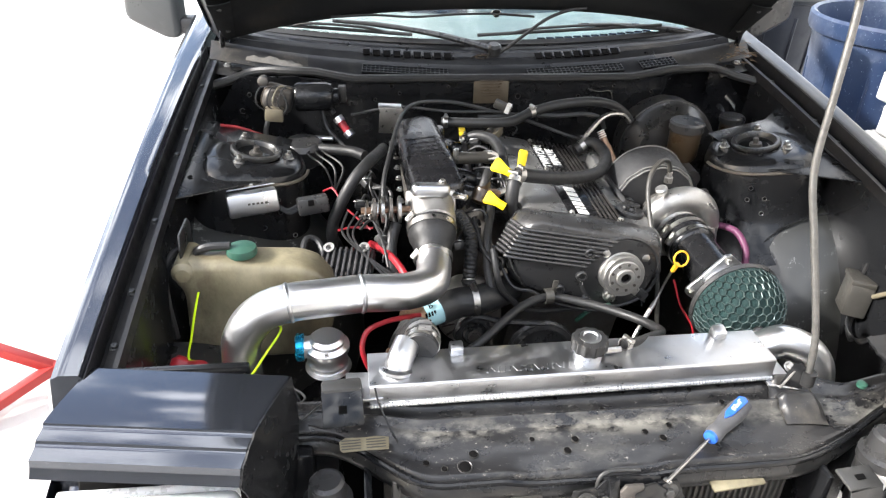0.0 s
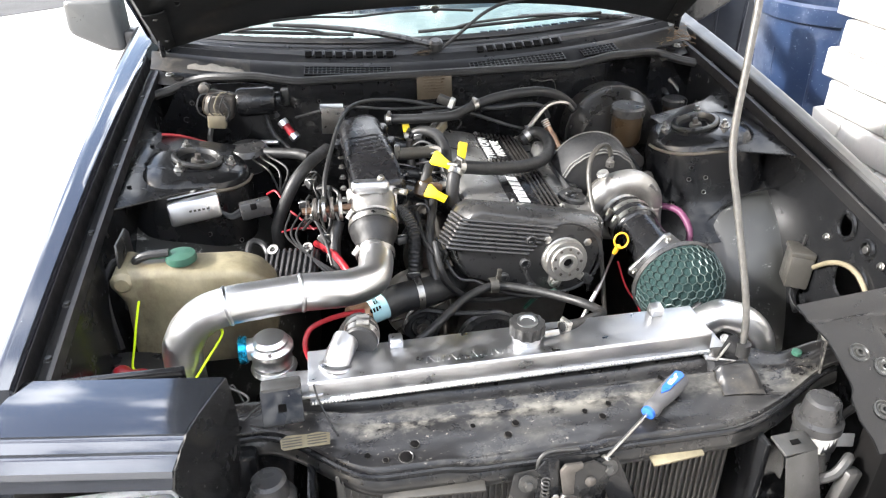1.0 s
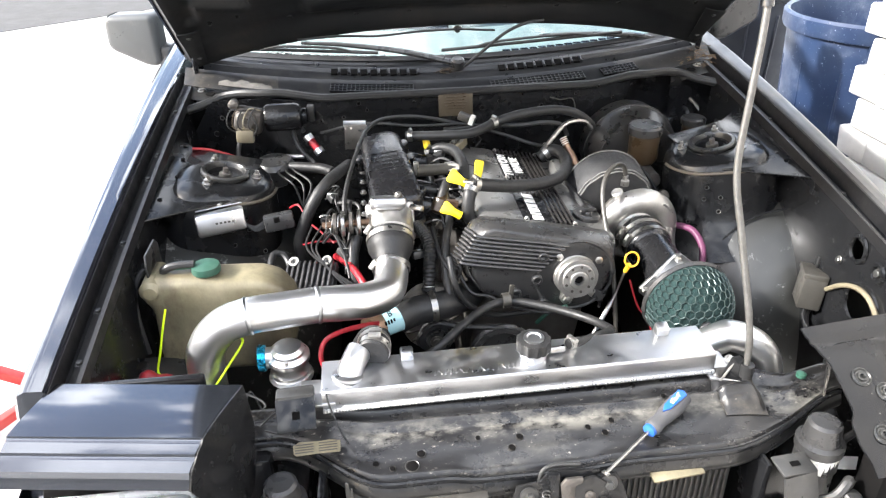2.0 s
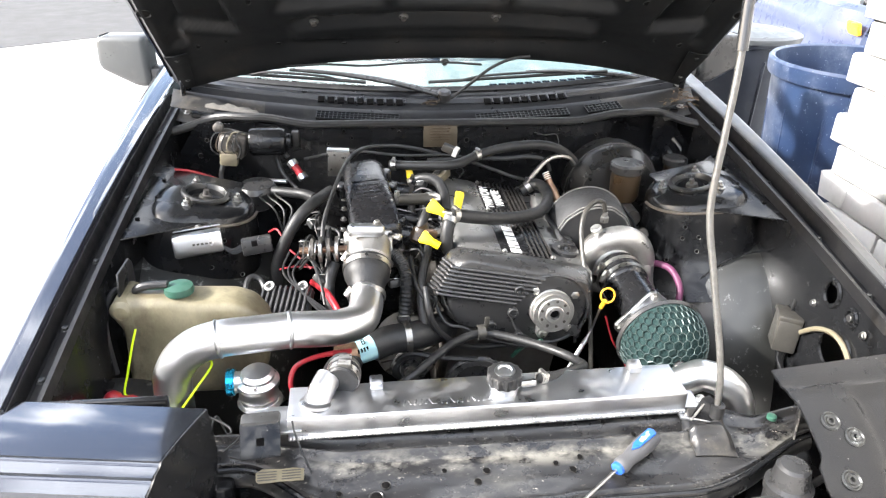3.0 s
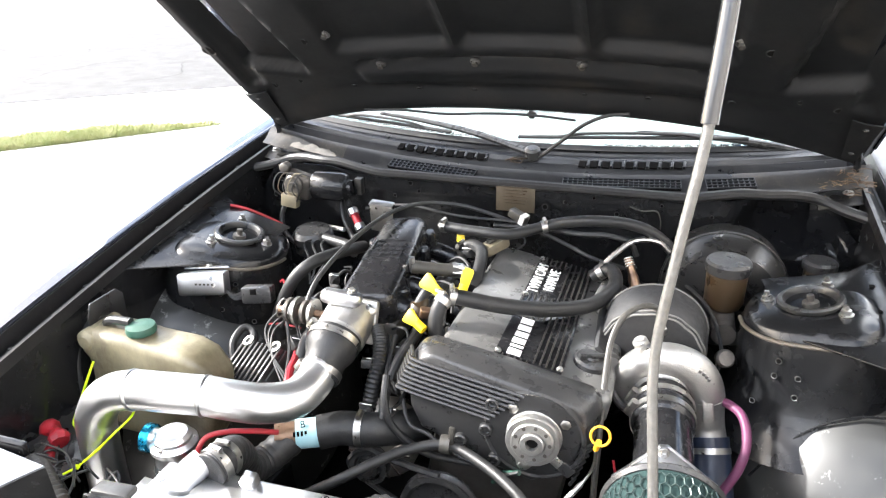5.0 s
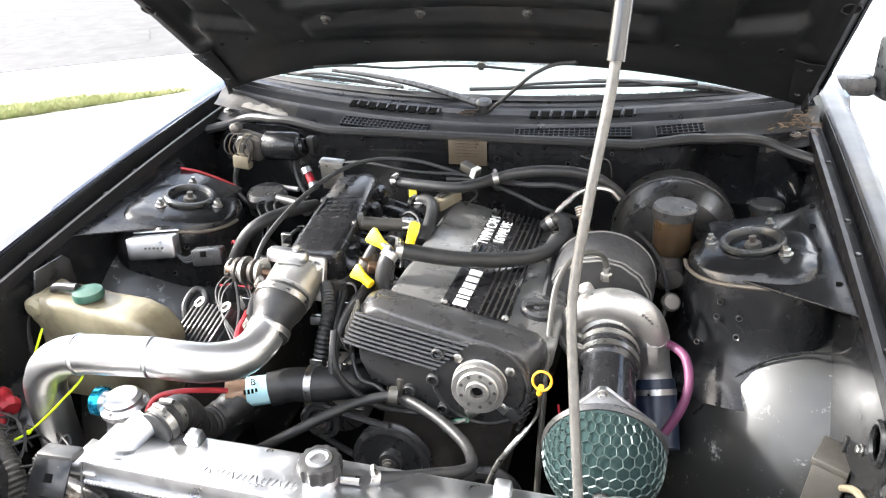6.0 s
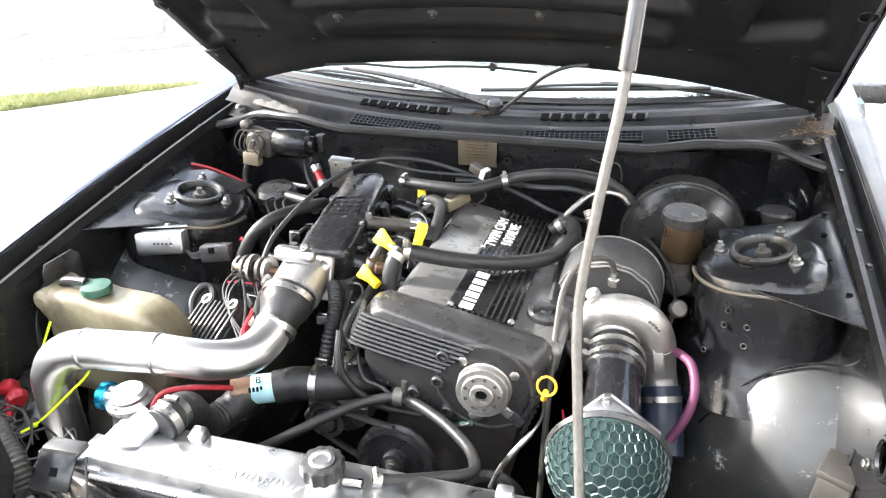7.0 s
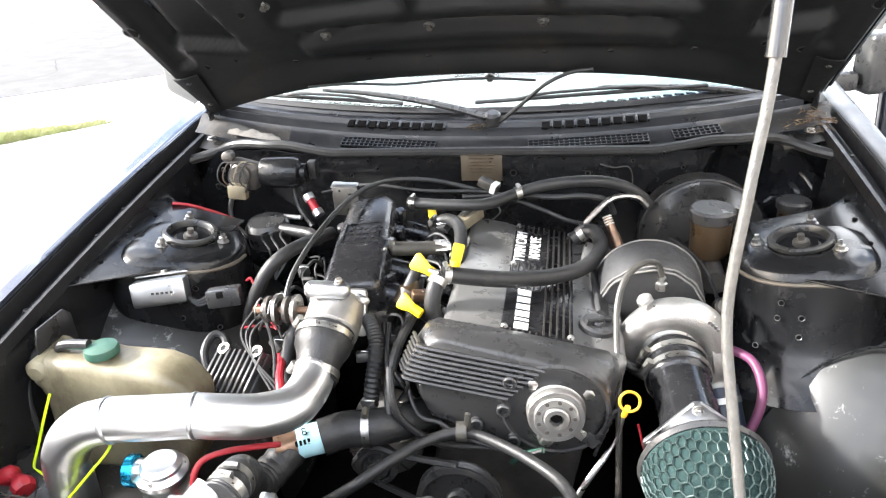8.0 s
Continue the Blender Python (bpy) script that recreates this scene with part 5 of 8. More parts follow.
tcap = part("tank_cap", lathe([(0.026, 0), (0.027, 0.006), (0.025, 0.013), (0.014, 0.016), (0, 0.017)], (-0.552, -0.335, 0.803), (-0.552, -0.335, 2), 24), M_GREENCAP, etank, "faded green push cap")
part("cap_tab", rbox((0.05, 0.014, 0.006), (-0.585, -0.337, 0.816), 0.003), M_GREENCAP, tcap)
part("tank_hose", tube([(-0.57, -0.337, 0.82), (-0.605, -0.337, 0.819), (-0.625, -0.335, 0.812), (-0.63, -0.33, 0.80)], 0.008, 10, 5), M_RUBBER, etank)
part("tank_bracket", prism([(-0.06, -0.12), (0.03, -0.12), (0.03, 0.03), (0.015, 0.045), (-0.05, 0.045), (-0.06, 0.02)], 0.004, 0.001, Matrix(((0, 0, 1, -0.655), (1, 0, 0, -0.29), (0, 1, 0, 0.80), (0, 0, 0, 1)))), M_BAYDUST, etank)

# ---- turbocharger, heat blanket, inlet and filter ----
turbo = thing("turbocharger", "cast aluminium turbo compressor on the exhaust side", "turbocharger", (0.34, -0.12, 0.6))
A0 = V((0.335, -0.100, 0.728))
AD = V((0.06, -0.99, -0.10)).normalized()


def along(d):
    return A0 + AD * d


AX = AD.cross(V((0, 0, 1))).normalized()     # across the inlet
AU = AX.cross(AD)


def ring_pt(d, a, r):
    return along(d) + (AX * math.cos(radians(a)) + AU * math.sin(radians(a))) * r


# snail of growing section round the compressor wheel
snail = []
rings = []
for k in range(41):
    a = -95 + 278 * k / 40
    rr = 0.017 + 0.015 * k / 40
    c = ring_pt(0.035, a, 0.062 + 0.006 * k / 40)
    rad = (AX * math.cos(radians(a)) + AU * math.sin(radians(a)))
    rings.append([c + (rad * math.cos(2 * math.pi * j / 16) + AD * math.sin(2 * math.pi * j / 16)) * rr for j in range(16)])
part("compressor_snail", loft(rings), M_CAST, turbo)
part("compressor_cover", lathe([(0.062, -0.01), (0.064, 0.03), (0.052, 0.050), (0.042, 0.056), (0.040, 0.085), (0.036, 0.085)], along(0), along(1), 32), M_CAST, turbo)
part("snail_outlet", tube([ring_pt(0.035, 176, 0.068), ring_pt(0.034, 195, 0.072), V((0.412, -0.126, 0.665)), V((0.421, -0.142, 0.632)), V((0.428, -0.165, 0.60))], 0.0325, 20, 6), M_CAST, turbo)
cpl = part("outlet_coupler", tube([V((0.419, -0.140, 0.648)), V((0.428, -0.170, 0.606)), V((0.436, -0.215, 0.56))], 0.0345, 22, 5), M_BLUEHOSE, turbo, "blue silicone outlet coupler")
part("coupler_band", lathe([(0.0345, 0), (0.0358, 0), (0.0358, 0.010), (0.0345, 0.010)], (0.422, -0.150, 0.634), (0.428, -0.170, 0.606), 24, closed=False), M_STEEL, cpl)
part("snail_pad", moved(rbox((0.019, 0.046, 0.008), (0, 0, 0), 0.003), Matrix.Translation(ring_pt(0.066, 184, 0.072)) @ Matrix((-AX, AU, AD)).transposed().to_4x4() @ pose(0, 0, 0, -18, 12, 6)), M_CAST, turbo)
for k in range(4):
    part("cast_bar", rbox((0.005, 0.003, 0.008), ring_pt(0.060, 128 + 5 * k, 0.084), 0.001, (20, 10, 0)), M_CAST, turbo)
part("snail_boss", lathe([(0.013, 0), (0.013, 0.022), (0.010, 0.025), (0, 0.025)], ring_pt(0.020, 62, 0.074), ring_pt(0.020, 62, 0.9), 16), M_CAST, turbo)
part("bearing_housing", lathe([(0.05, -0.08), (0.05, -0.01)], along(0), along(1), 24), M_DIRTYMETAL, turbo)
for a in range(0, 360, 60):
    q = ring_pt(0.028, a, 0.058)
    part("housing_bolt", hexbolt(q + AD * 0.012, AD, 0.006), M_STEEL, turbo)
part("oil_fitting", merge(lathe([(0.010, 0), (0.010, 0.012), (0.007, 0.014), (0.007, 0.024)], (0.324, -0.090, 0.806), (0.324, -0.090, 2), 6)), M_STEEL, turbo)

blanket = thing("turbo_heat_blanket", "black quilted heat blanket wrapped round the turbine housing", "heat blanket", (0.31, 0.0, 0.65))
H0 = V((0.312, -0.068, 0.748))
HX = V((0.02, 1, 0.12)).normalized()
part("blanket_drum", lathe([(0.05, -0.004), (0.085, 0.0), (0.093, 0.012), (0.095, 0.055), (0.092, 0.092), (0.080, 0.105), (0.0, 0.108)], H0, H0 + HX, 40), M_HEATWRAP, blanket)
for d in (0.088,):
    o = H0 + HX * d
    part("blanket_seam", lathe([(0.0930, -0.0010), (0.0958, 0), (0.0930, 0.0010)], o, o + HX, 48, closed=False), M_STITCH, blanket)
for r, d in ((0.0865, 0.0005), (0.0905, 0.0065)):
    bx = HX.cross(V((1, 0, 0))).normalized()
    by = HX.cross(bx)
    part("edge_cord", tube([H0 + HX * d + (bx * math.cos(k * math.pi / 24) + by * math.sin(k * math.pi / 24)) * r * (1 + 0.012 * math.sin(k * 1.9)) for k in range(49)], 0.0017, 6, 2), M_STITCH, blanket, "pale stitched edge cord")
part("blanket_flap", rbox((0.085, 0.15, 0.012), (0.243, -0.04, 0.752), 0.005, (6, 48, 8)), M_HEATWRAP, blanket)
part("blanket_strap", rbox((0.012, 0.15, 0.004), (0.225, -0.045, 0.748), 0.001, (6, 48, 8)), M_CONNECTOR, blanket)

inlet = thing("turbo_inlet_pipe", "black silicone inlet hose with steel worm clamps", "pipe", (0.36, -0.27, 0.6))
part("inlet_hose", lathe([(0.048, 0.066), (0.050, 0.072), (0.050, 0.124), (0.048, 0.129), (0.0445, 0.132), (0.0445, 0.242)], along(0), along(1), 32), M_GLOSSBLACK, inlet)
for d in (0.082, 0.110):
    cl = part("worm_clamp", lathe([(0.0505, d), (0.0520, d), (0.0520, d + 0.012), (0.0505, d + 0.012)], along(0), along(1), 32, closed=False), M_STEEL, inlet)
    part("clamp_screw", tube([ring_pt(d + 0.006, 10, 0.057), ring_pt(d + 0.006, 38, 0.057)], 0.007, 8, 2), M_STEEL, cl)

afilter = thing("air_filter", "green foam mushroom air filter behind hexagonal wire mesh", "air filter", (0.37, -0.42, 0.6))
FM = Matrix.Translation(along(0.245)) @ Matrix((AX, AU, AD)).transposed().to_4x4() @ pose(0, 0, 0, 0, 0, 40)
part("filter_flange", prism([(-0.056, -0.048), (-0.048, -0.056), (0.048, -0.056), (0.056, -0.048), (0.056, 0.048), (0.048, 0.056), (-0.048, 0.056), (-0.056, 0.048)], 0.007, 0.001, FM), M_ALU, afilter)
for x in (-0.045, 0.045):
    for y in (-0.045, 0.045):
        q = FM @ V((x, y, 0.007))
        part("flange_bolt", hexbolt(q, AD, 0.006), M_STEEL, afilter)
part("filter_throat", lathe([(0.046, 0.251), (0.046, 0.265), (0.052, 0.277), (0.052, 0.289)], along(0), along(1), 30), M_ALU, afilter)
FC = 0.289      # back plate of the mushroom
part("filter_back", lathe([(0.05, FC), (0.0845, FC + 0.002), (0.0885, FC + 0.008), (0.0845, FC + 0.014)], along(0), along(1), 40), M_PLASTIC, afilter)


def dome(a, s):
    """Point on the foam: a degrees round, s from rim 0 to crown 1, in the filter's frame."""
    r = 0.0845 * math.cos(s * math.pi / 2) ** 0.62
    h = 0.012 + 0.082 * math.sin(s * math.pi / 2) ** 1.05
    return r, h


prof = [dome(0, k / 14) for k in range(15)]
prof[-1] = (0.0, prof[-1][1])
part("filter_foam", lathe([(r * 0.975, FC + h * 0.985) for r, h in prof], along(0), along(1), 40), M_GREENFOAM, afilter)


def filter_mesh():
    """Hexagonal wire net laid over the dome."""
    bm = bmesh.new()
    cell = 0.0170
    F = Matrix.Translation(along(FC)) @ Matrix((AX, AU, AD)).transposed().to_4x4()
    arc = [0.0]
    N = 200
    pr = [dome(0, k / N) for k in range(N + 1)]
    for (r0, h0), (r1, h1) in zip(pr, pr[1:]):
        arc.append(arc[-1] + math.hypot(r1 - r0, h1 - h0))
    total = arc[-1]

    def lift(px, py):
        """Flat disc around the crown to the dome."""
        d = math.hypot(px, py)
        s = total - d
        if s < 0:
            return None
        k = min(range(0, N + 1, 4), key=lambda i: abs(arc[i] - s))
        r, h = pr[k]
        if k > 0 and k < N:
            j = k + (1 if arc[k] < s else -1)
            t = (s - arc[k]) / (arc[j] - arc[k]) if arc[j] != arc[k] else 0
            r += (pr[j][0] - r) * t
            h += (pr[j][1] - h) * t
        a = math.atan2(py, px)
        return F @ V((r * math.cos(a) * 1.004, r * math.sin(a) * 1.004, h + 0.0006))
    done = set()
    n = int(total / cell) + 2
    for i in range(-n, n + 1):
        for j in range(-n, n + 1):
            cx, cy = cell * (i + 0.5 * (j % 2)), cell * 0.866 * j
            if math.hypot(cx, cy) > total:
                continue
            hexa = [(cx + cell / math.sqrt(3) * math.cos(radians(30 + 60 * k)), cy + cell / math.sqrt(3) * math.sin(radians(30 + 60 * k))) for k in range(6)]
            for k in range(6):
                p, q = hexa[k], hexa[(k + 1) % 6]
                key = tuple(sorted(((round(p[0], 4), round(p[1], 4)), (round(q[0], 4), round(q[1], 4)))))
                if key in done:
                    continue
                done.add(key)
                a, b = lift(*p), lift(*q)
                if a is None or b is None:
                    continue
                nrm = (a - along(FC - 0.02)).normalized()
                d = (b - a).normalized()
                w = d.cross(nrm).normalized() * 0.0011
                t = nrm * 0.0015
                v = [bm.verts.new(p) for p in (a - w, a + t, a + w, b - w, b + t, b + w)]
                bm.faces.new((v[0], v[1], v[4], v[3]))
                bm.faces.new((v[1], v[2], v[5], v[4]))
    return bm


part("filter_mesh", filter_mesh(), M_MESH, afilter, smooth=0)
part("filter_nut", lathe([(0.012, 0.0), (0.012, 0.006), (0.008, 0.009), (0, 0.009)], along(FC + 0.091), along(1), 16), M_PLASTIC, afilter)
part("inlet_elbow", tube([(0.352, -0.502, 0.668), (0.372, -0.505, 0.680), (0.395, -0.510, 0.688), (0.436, -0.525, 0.672), (0.455, -0.540, 0.630), (0.458, -0.545, 0.52)], 0.029, 24, 8), M_POLISH, thing("intercooler_pipe", "polished alloy elbow beside the radiator end", "pipe", (0.42, -0.58, 0.5)))

# ---- brake booster and reservoirs ----
booster = thing("brake_booster", "black round brake booster with brown fluid reservoir", "brake booster", (0.44, 0.2, 0.7), shift=(-0.006, -0.010, 0.0))
part("booster_drum", lathe([(0.06, -0.07), (0.10, -0.06), (0.118, -0.02), (0.122, 0.0), (0.118, 0.012), (0.118, 0.06)], (0.44, 0.20, 0.775), (0.44, 1.2, 0.775), 44), M_BAYDUST, booster)
part("booster_rim", lathe([(0.118, 0), (0.124, 0.002), (0.124, 0.008), (0.118, 0.010)], (0.44, 0.196, 0.775), (0.44, 1.2, 0.775), 44, closed=False), M_BAYDUST, booster)
part("master_cylinder", tube([(0.44, 0.14, 0.765), (0.44, 0.03, 0.76)], 0.022, 16, 2), M_DIRTYMETAL, booster)
rs = part("fluid_reservoir", lathe([(0.030, 0), (0.036, 0.012), (0.037, 0.07), (0.034, 0.074)], (0.437, 0.10, 0.785), (0.437, 0.10, 2), 28), M_BROWNRES, booster)
part("reservoir_cap", lathe([(0.040, 0.0), (0.041, 0.004), (0.041, 0.018), (0.037, 0.023), (0, 0.023)], (0.437, 0.10, 0.858), (0.437, 0.10, 2), 30), M_PLASTIC, rs)
clutch = thing("clutch_reservoir", "small round black-capped clutch fluid reservoir", "reservoir", (0.59, 0.21, 0.8), shift=(0.010, -0.002, -0.004))
part("reservoir_cup", lathe([(0.025, 0), (0.027, 0.01), (0.027, 0.055)], (0.594, 0.205, 0.785), (0.594, 0.205, 2), 22), M_BROWNRES, clutch)
part("reservoir_lid", lathe([(0.031, 0), (0.032, 0.004), (0.032, 0.014), (0.028, 0.018), (0, 0.018)], (0.594, 0.205, 0.838), (0.594, 0.205, 2), 22), M_PLASTIC, clutch)

# ---- hood prop rod ----
rod = thing("hood_prop_rod", "weathered grey steel prop rod holding up the hood", "prop rod", (0.343, -0.658, 0.72))
RP = [(0.347, -0.648, 0.715), (0.343, -0.636, 0.80), (0.326, -0.590, 0.94), (0.317, -0.556, 1.036), (0.328, -0.534, 1.15), (0.342, -0.508, 1.267), (0.350, -0.466, 1.45), (0.346, -0.405, 1.69)]
part("rod", tube(RP, 0.0055, 12, 8), M_ROD, rod)
part("rod_sleeve", tube([RP[5], (0.3485, -0.478, 1.40), (0.3490, -0.430, 1.60)], 0.0088, 14, 6), M_SLEEVE, rod)
part("rod_foot", tube([(0.347, -0.648, 0.712), (0.347, -0.648, 0.735)], 0.011, 12, 2), M_RUBBER, rod)

# ---- pop-up headlamp covers ----
def headlamp(s):
    H = thing("popup_headlamp", "closed dark blue-grey pop-up headlamp cover" if s < 0 else "uncovered black headlamp frame with its motor exposed", "headlamp", (s * 0.57, -0.72, 0.60))
    return H


lampL = headlamp(-1)


def lid(u, v):
    x = -0.715 + 0.275 * u + 0.0 * v
    y = -0.632 - 0.026 * u - 0.158 * v
    x += -0.035 * v * (1 - u) - 0.052 * v * u - 0.008 * u
    z = 0.800 - 0.010 * u - 0.006 * v + 0.010 * math.sin(math.pi * v * 0.8)
    # two flutes along the front edge
    z -= 0.005 * sstep(0.700, 0.715, v) + 0.030 * max(0, min(v, 0.825) - 0.715) + 0.005 * sstep(0.825, 0.84, v) + 0.055 * max(0, min(v, 0.945) - 0.84) + 0.012 * sstep(0.945, 0.965, v) + 0.25 * max(0, v - 0.965)
    return V((x, y, z))


part("lamp_lid", sheet(lid, 14, 90, 0.004), M_FENDER, lampL)


def lid_side(u, v):
    """Side skirt of the lid: follows its edge and turns down in an arc."""
    e = lid(1.0, v)
    w = 0.012 + 0.165 * math.sin(math.pi * min(1.0, 0.10 + 0.86 * v)) ** 0.8
    return e + V((0.016 * math.sin(u * 1.5) * (0.3 + 0.7 * math.sin(math.pi * v)), 0.02 * u * v, -0.001 - w * u))


part("lid_side", sheet(lid_side, 10, 30, 0.003), M_BODY, lampL)
part("lid_hinge", rbox((0.19, 0.012, 0.022), (-0.60, -0.634, 0.785), 0.003), M_BODY, lampL)
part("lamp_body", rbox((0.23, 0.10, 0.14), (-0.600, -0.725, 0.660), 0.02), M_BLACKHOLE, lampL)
part("lamp_lens", rbox((0.235, 0.035, 0.125), (-0.622, -0.795, 0.658), 0.016, (6, 0, 0), 3), M_LENS, lampL, "ribbed sealed-beam lens, coloured pale for its bright reflector").visible_shadow = False
part("lamp_reflector", rbox((0.225, 0.012, 0.118), (-0.622, -0.771, 0.658), 0.004, (6, 0, 0)), M_REFLECTOR, lampL)
for k in range(16):
    part("lens_flute", rbox((0.004, 0.004, 0.115), (-0.727 + 0.014 * k, -0.813, 0.660), 0.001, (6, 0, 0)), M_LENS, lampL).visible_shadow = False

# ---- hoses and cables ----
def hose(name, label, pts, r, mat, category="hose", clamps=(), seg=12, n=8, **kw):
    T = thing(name, label, category, pts[0])
    h = part("tubing", tube(pts, r, seg, n, **kw), mat, T)
    path = spline(pts, n)
    for f in clamps:
        i = max(1, min(len(path) - 2, int(f * (len(path) - 1))))
        p, d = path[i], (path[i + 1] - path[i - 1]).normalized()
        rr = (r(f) if callable(r) else r) + 0.0006
        c = part("hose_clamp", lathe([(rr, -0.006), (rr + 0.0014, -0.006), (rr + 0.0014, 0.006), (rr, 0.006)], p, p + d, 24, closed=False), M_STEEL, T)
        sd = d.cross(V((0, 0, 1))).normalized()
        q = p + V((0, 0, rr + 0.003)) + sd * 0.004
        part("clamp_screw", tube([q - sd * 0.010, q + sd * 0.010], 0.0045, 8, 1), M_STEEL, c)
    return T


hose("breather_hose", "thick black rubber breather hose across the valve cover", [(-0.032, -0.168, 0.868), (0.02, -0.148, 0.852), (0.074, -0.120, 0.835), (0.145, -0.068, 0.815), (0.200, -0.012, 0.806), (0.230, 0.060, 0.808), (0.225, 0.112, 0.815), (0.205, 0.130, 0.812), (0.180, 0.128, 0.795)], 0.0140, M_RUBBER, clamps=(0.02, 0.93), seg=18)
hose("breather_elbow", "ribbed black rubber elbow with a steel clamp", [(-0.034, -0.172, 0.868), (-0.042, -0.188, 0.852), (-0.046, -0.198, 0.826), (-0.042, -0.198, 0.804), (-0.02, -0.186, 0.79), (0.02, -0.186, 0.785)], 0.0135, M_RUBBER, clamps=(0.1, 0.75), seg=16)
hose("heater_hose", "long black heater hose along the firewall", [(-0.150, 0.140, 0.868), (-0.068, 0.125, 0.870), (0.010, 0.125, 0.872), (0.071, 0.168, 0.879), (0.12, 0.165, 0.895), (0.176, 0.160, 0.905), (0.235, 0.170, 0.902), (0.285, 0.180, 0.885), (0.330, 0.194, 0.845), (0.352, 0.203, 0.795), (0.355, 0.21, 0.72)], 0.0115, M_RUBBER, clamps=(0.02, 0.30))
hose("coolant_return_hose", "black coolant hose behind the throttle", [(-0.404, -0.130, 0.700), (-0.400, -0.132, 0.755), (-0.362, -0.124, 0.833), (-0.329, -0.090, 0.862), (-0.30, -0.01, 0.855), (-0.29, 0.05, 0.84)], 0.0125, M_RUBBER)
hose("throttle_cable", "black throttle cable looping over the plenum", [(-0.30, -0.20, 0.815), (-0.296, -0.15, 0.853), (-0.278, -0.07, 0.885), (-0.258, 0.03, 0.902), (-0.235, 0.12, 0.905), (-0.196, 0.185, 0.900), (-0.13, 0.212, 0.892), (-0.073, 0.214, 0.882), (0.0, 0.215, 0.862), (0.065, 0.210, 0.845), (0.12, 0.20, 0.828), (0.173, 0.184, 0.812), (0.24, 0.2, 0.79)], 0.0048, M_RUBBER, "cable", seg=8)
hose("vacuum_line", "thin black vacuum line along the firewall", [(-0.36, 0.22, 0.86), (-0.25, 0.20, 0.885), (-0.12, 0.19, 0.875), (0.0, 0.2, 0.87), (0.06, 0.19, 0.86)], 0.0035, M_RUBBER, "hose", seg=8)
hose("wiring_loom", "black taped wiring loom behind the engine", [(-0.05, 0.22, 0.85), (0.05, 0.205, 0.86), (0.14, 0.18, 0.865), (0.20, 0.17, 0.872), (0.245, 0.175, 0.86), (0.262, 0.18, 0.83)], 0.006, M_RUBBER, "wiring", seg=8)
hose("braided_line", "silver heat-sleeved line to the oxygen sensor", [(0.19, 0.14, 0.80), (0.215, 0.15, 0.835), (0.255, 0.165, 0.868), (0.30, 0.175, 0.868), (0.325, 0.18, 0.845)], 0.006, M_STEEL, "hose", seg=8, ripple=0.0006, pitch=2)
hose("radiator_overflow_hose", "black overflow hose looping from the radiator cap", [(0.072, -0.568, 0.745), (0.10, -0.553, 0.736), (0.140, -0.522, 0.722), (0.172, -0.488, 0.704), (0.176, -0.458, 0.692), (0.150, -0.410, 0.683), (0.085, -0.355, 0.678), (0.017, -0.325, 0.677), (-0.039, -0.345, 0.674), (-0.085, -0.385, 0.668), (-0.135, -0.425, 0.652), (-0.19, -0.44, 0.62)], 0.0085, M_RUBBER, clamps=(0.02,))
hose("alternator_cable", "black cable hanging before the timing cover", [(-0.098, -0.30, 0.775), (-0.093, -0.325, 0.74), (-0.078, -0.33, 0.697), (-0.035, -0.318, 0.650), (0.01, -0.30, 0.628), (0.055, -0.290, 0.622), (0.100, -0.290, 0.626)], 0.0062, M_RUBBER, "cable", seg=10)
hose("sensor_cable", "thin black sensor cable beside the timing cover", [(-0.09, -0.26, 0.76), (-0.06, -0.31, 0.70), (-0.02, -0.322, 0.69), (0.02, -0.324, 0.665), (0.10, -0.33, 0.645), (0.135, -0.335, 0.66)], 0.0035, M_RUBBER, "cable", seg=8)
clip = thing("hose_clip", "grey plastic clip holding hoses together", "clip", (0.017, -0.325, 0.66))
part("clip_band", lathe([(0.0125, -0.008), (0.0155, -0.008), (0.0155, 0.008), (0.0125, 0.008)], (0.012, -0.327, 0.681), (1.0, -0.25, 0.68), 18, closed=False), M_CONNECTOR, clip)
part("clip_tongue", rbox((0.010, 0.006, 0.034), (0.022, -0.328, 0.700), 0.002, (0, 6, 0)), M_CONNECTOR, clip)
hose("radiator_inlet_hose", "black corrugated radiator hose with a spring clamp", [(-0.256, -0.566, 0.755), (-0.252, -0.545, 0.756), (-0.255, -0.515, 0.745), (-0.266, -0.488, 0.712), (-0.275, -0.465, 0.670), (-0.272, -0.42, 0.652), (-0.245, -0.372, 0.668)], 0.0265, M_RUBBER, clamps=(0.10, 0.2), seg=22, n=10, ripple=0.0007)
hose("thermostat_hose", "fat black rubber hose to the thermostat housing", [(-0.205, -0.352, 0.674), (-0.17, -0.335, 0.678), (-0.125, -0.328, 0.680), (-0.085, -0.30, 0.672), (-0.05, -0.26, 0.66)], 0.029, M_RUBBER, clamps=(0.45,), seg=24)
lab = thing("hose_adapter", "aluminium hose adapter with a pale blue paper label", "hose adapter", (-0.23, -0.36, 0.66))
part("adapter_tube", tube([(-0.268, -0.385, 0.676), (-0.20, -0.350, 0.675)], 0.0235, 24, 3), M_COPPER, lab)
part("adapter_label", tube([(-0.238, -0.369, 0.6755), (-0.20, -0.350, 0.675)], 0.0250, 24, 3, caps=False), M_PALEBLUE, lab)
text_part("label_letter", "B", 0.016, Matrix.Translation((-0.222, -0.372, 0.7005)) @ Euler((radians(40), 0, radians(28)), "XYZ").to_matrix().to_4x4(), lab, M_BLACKHOLE)
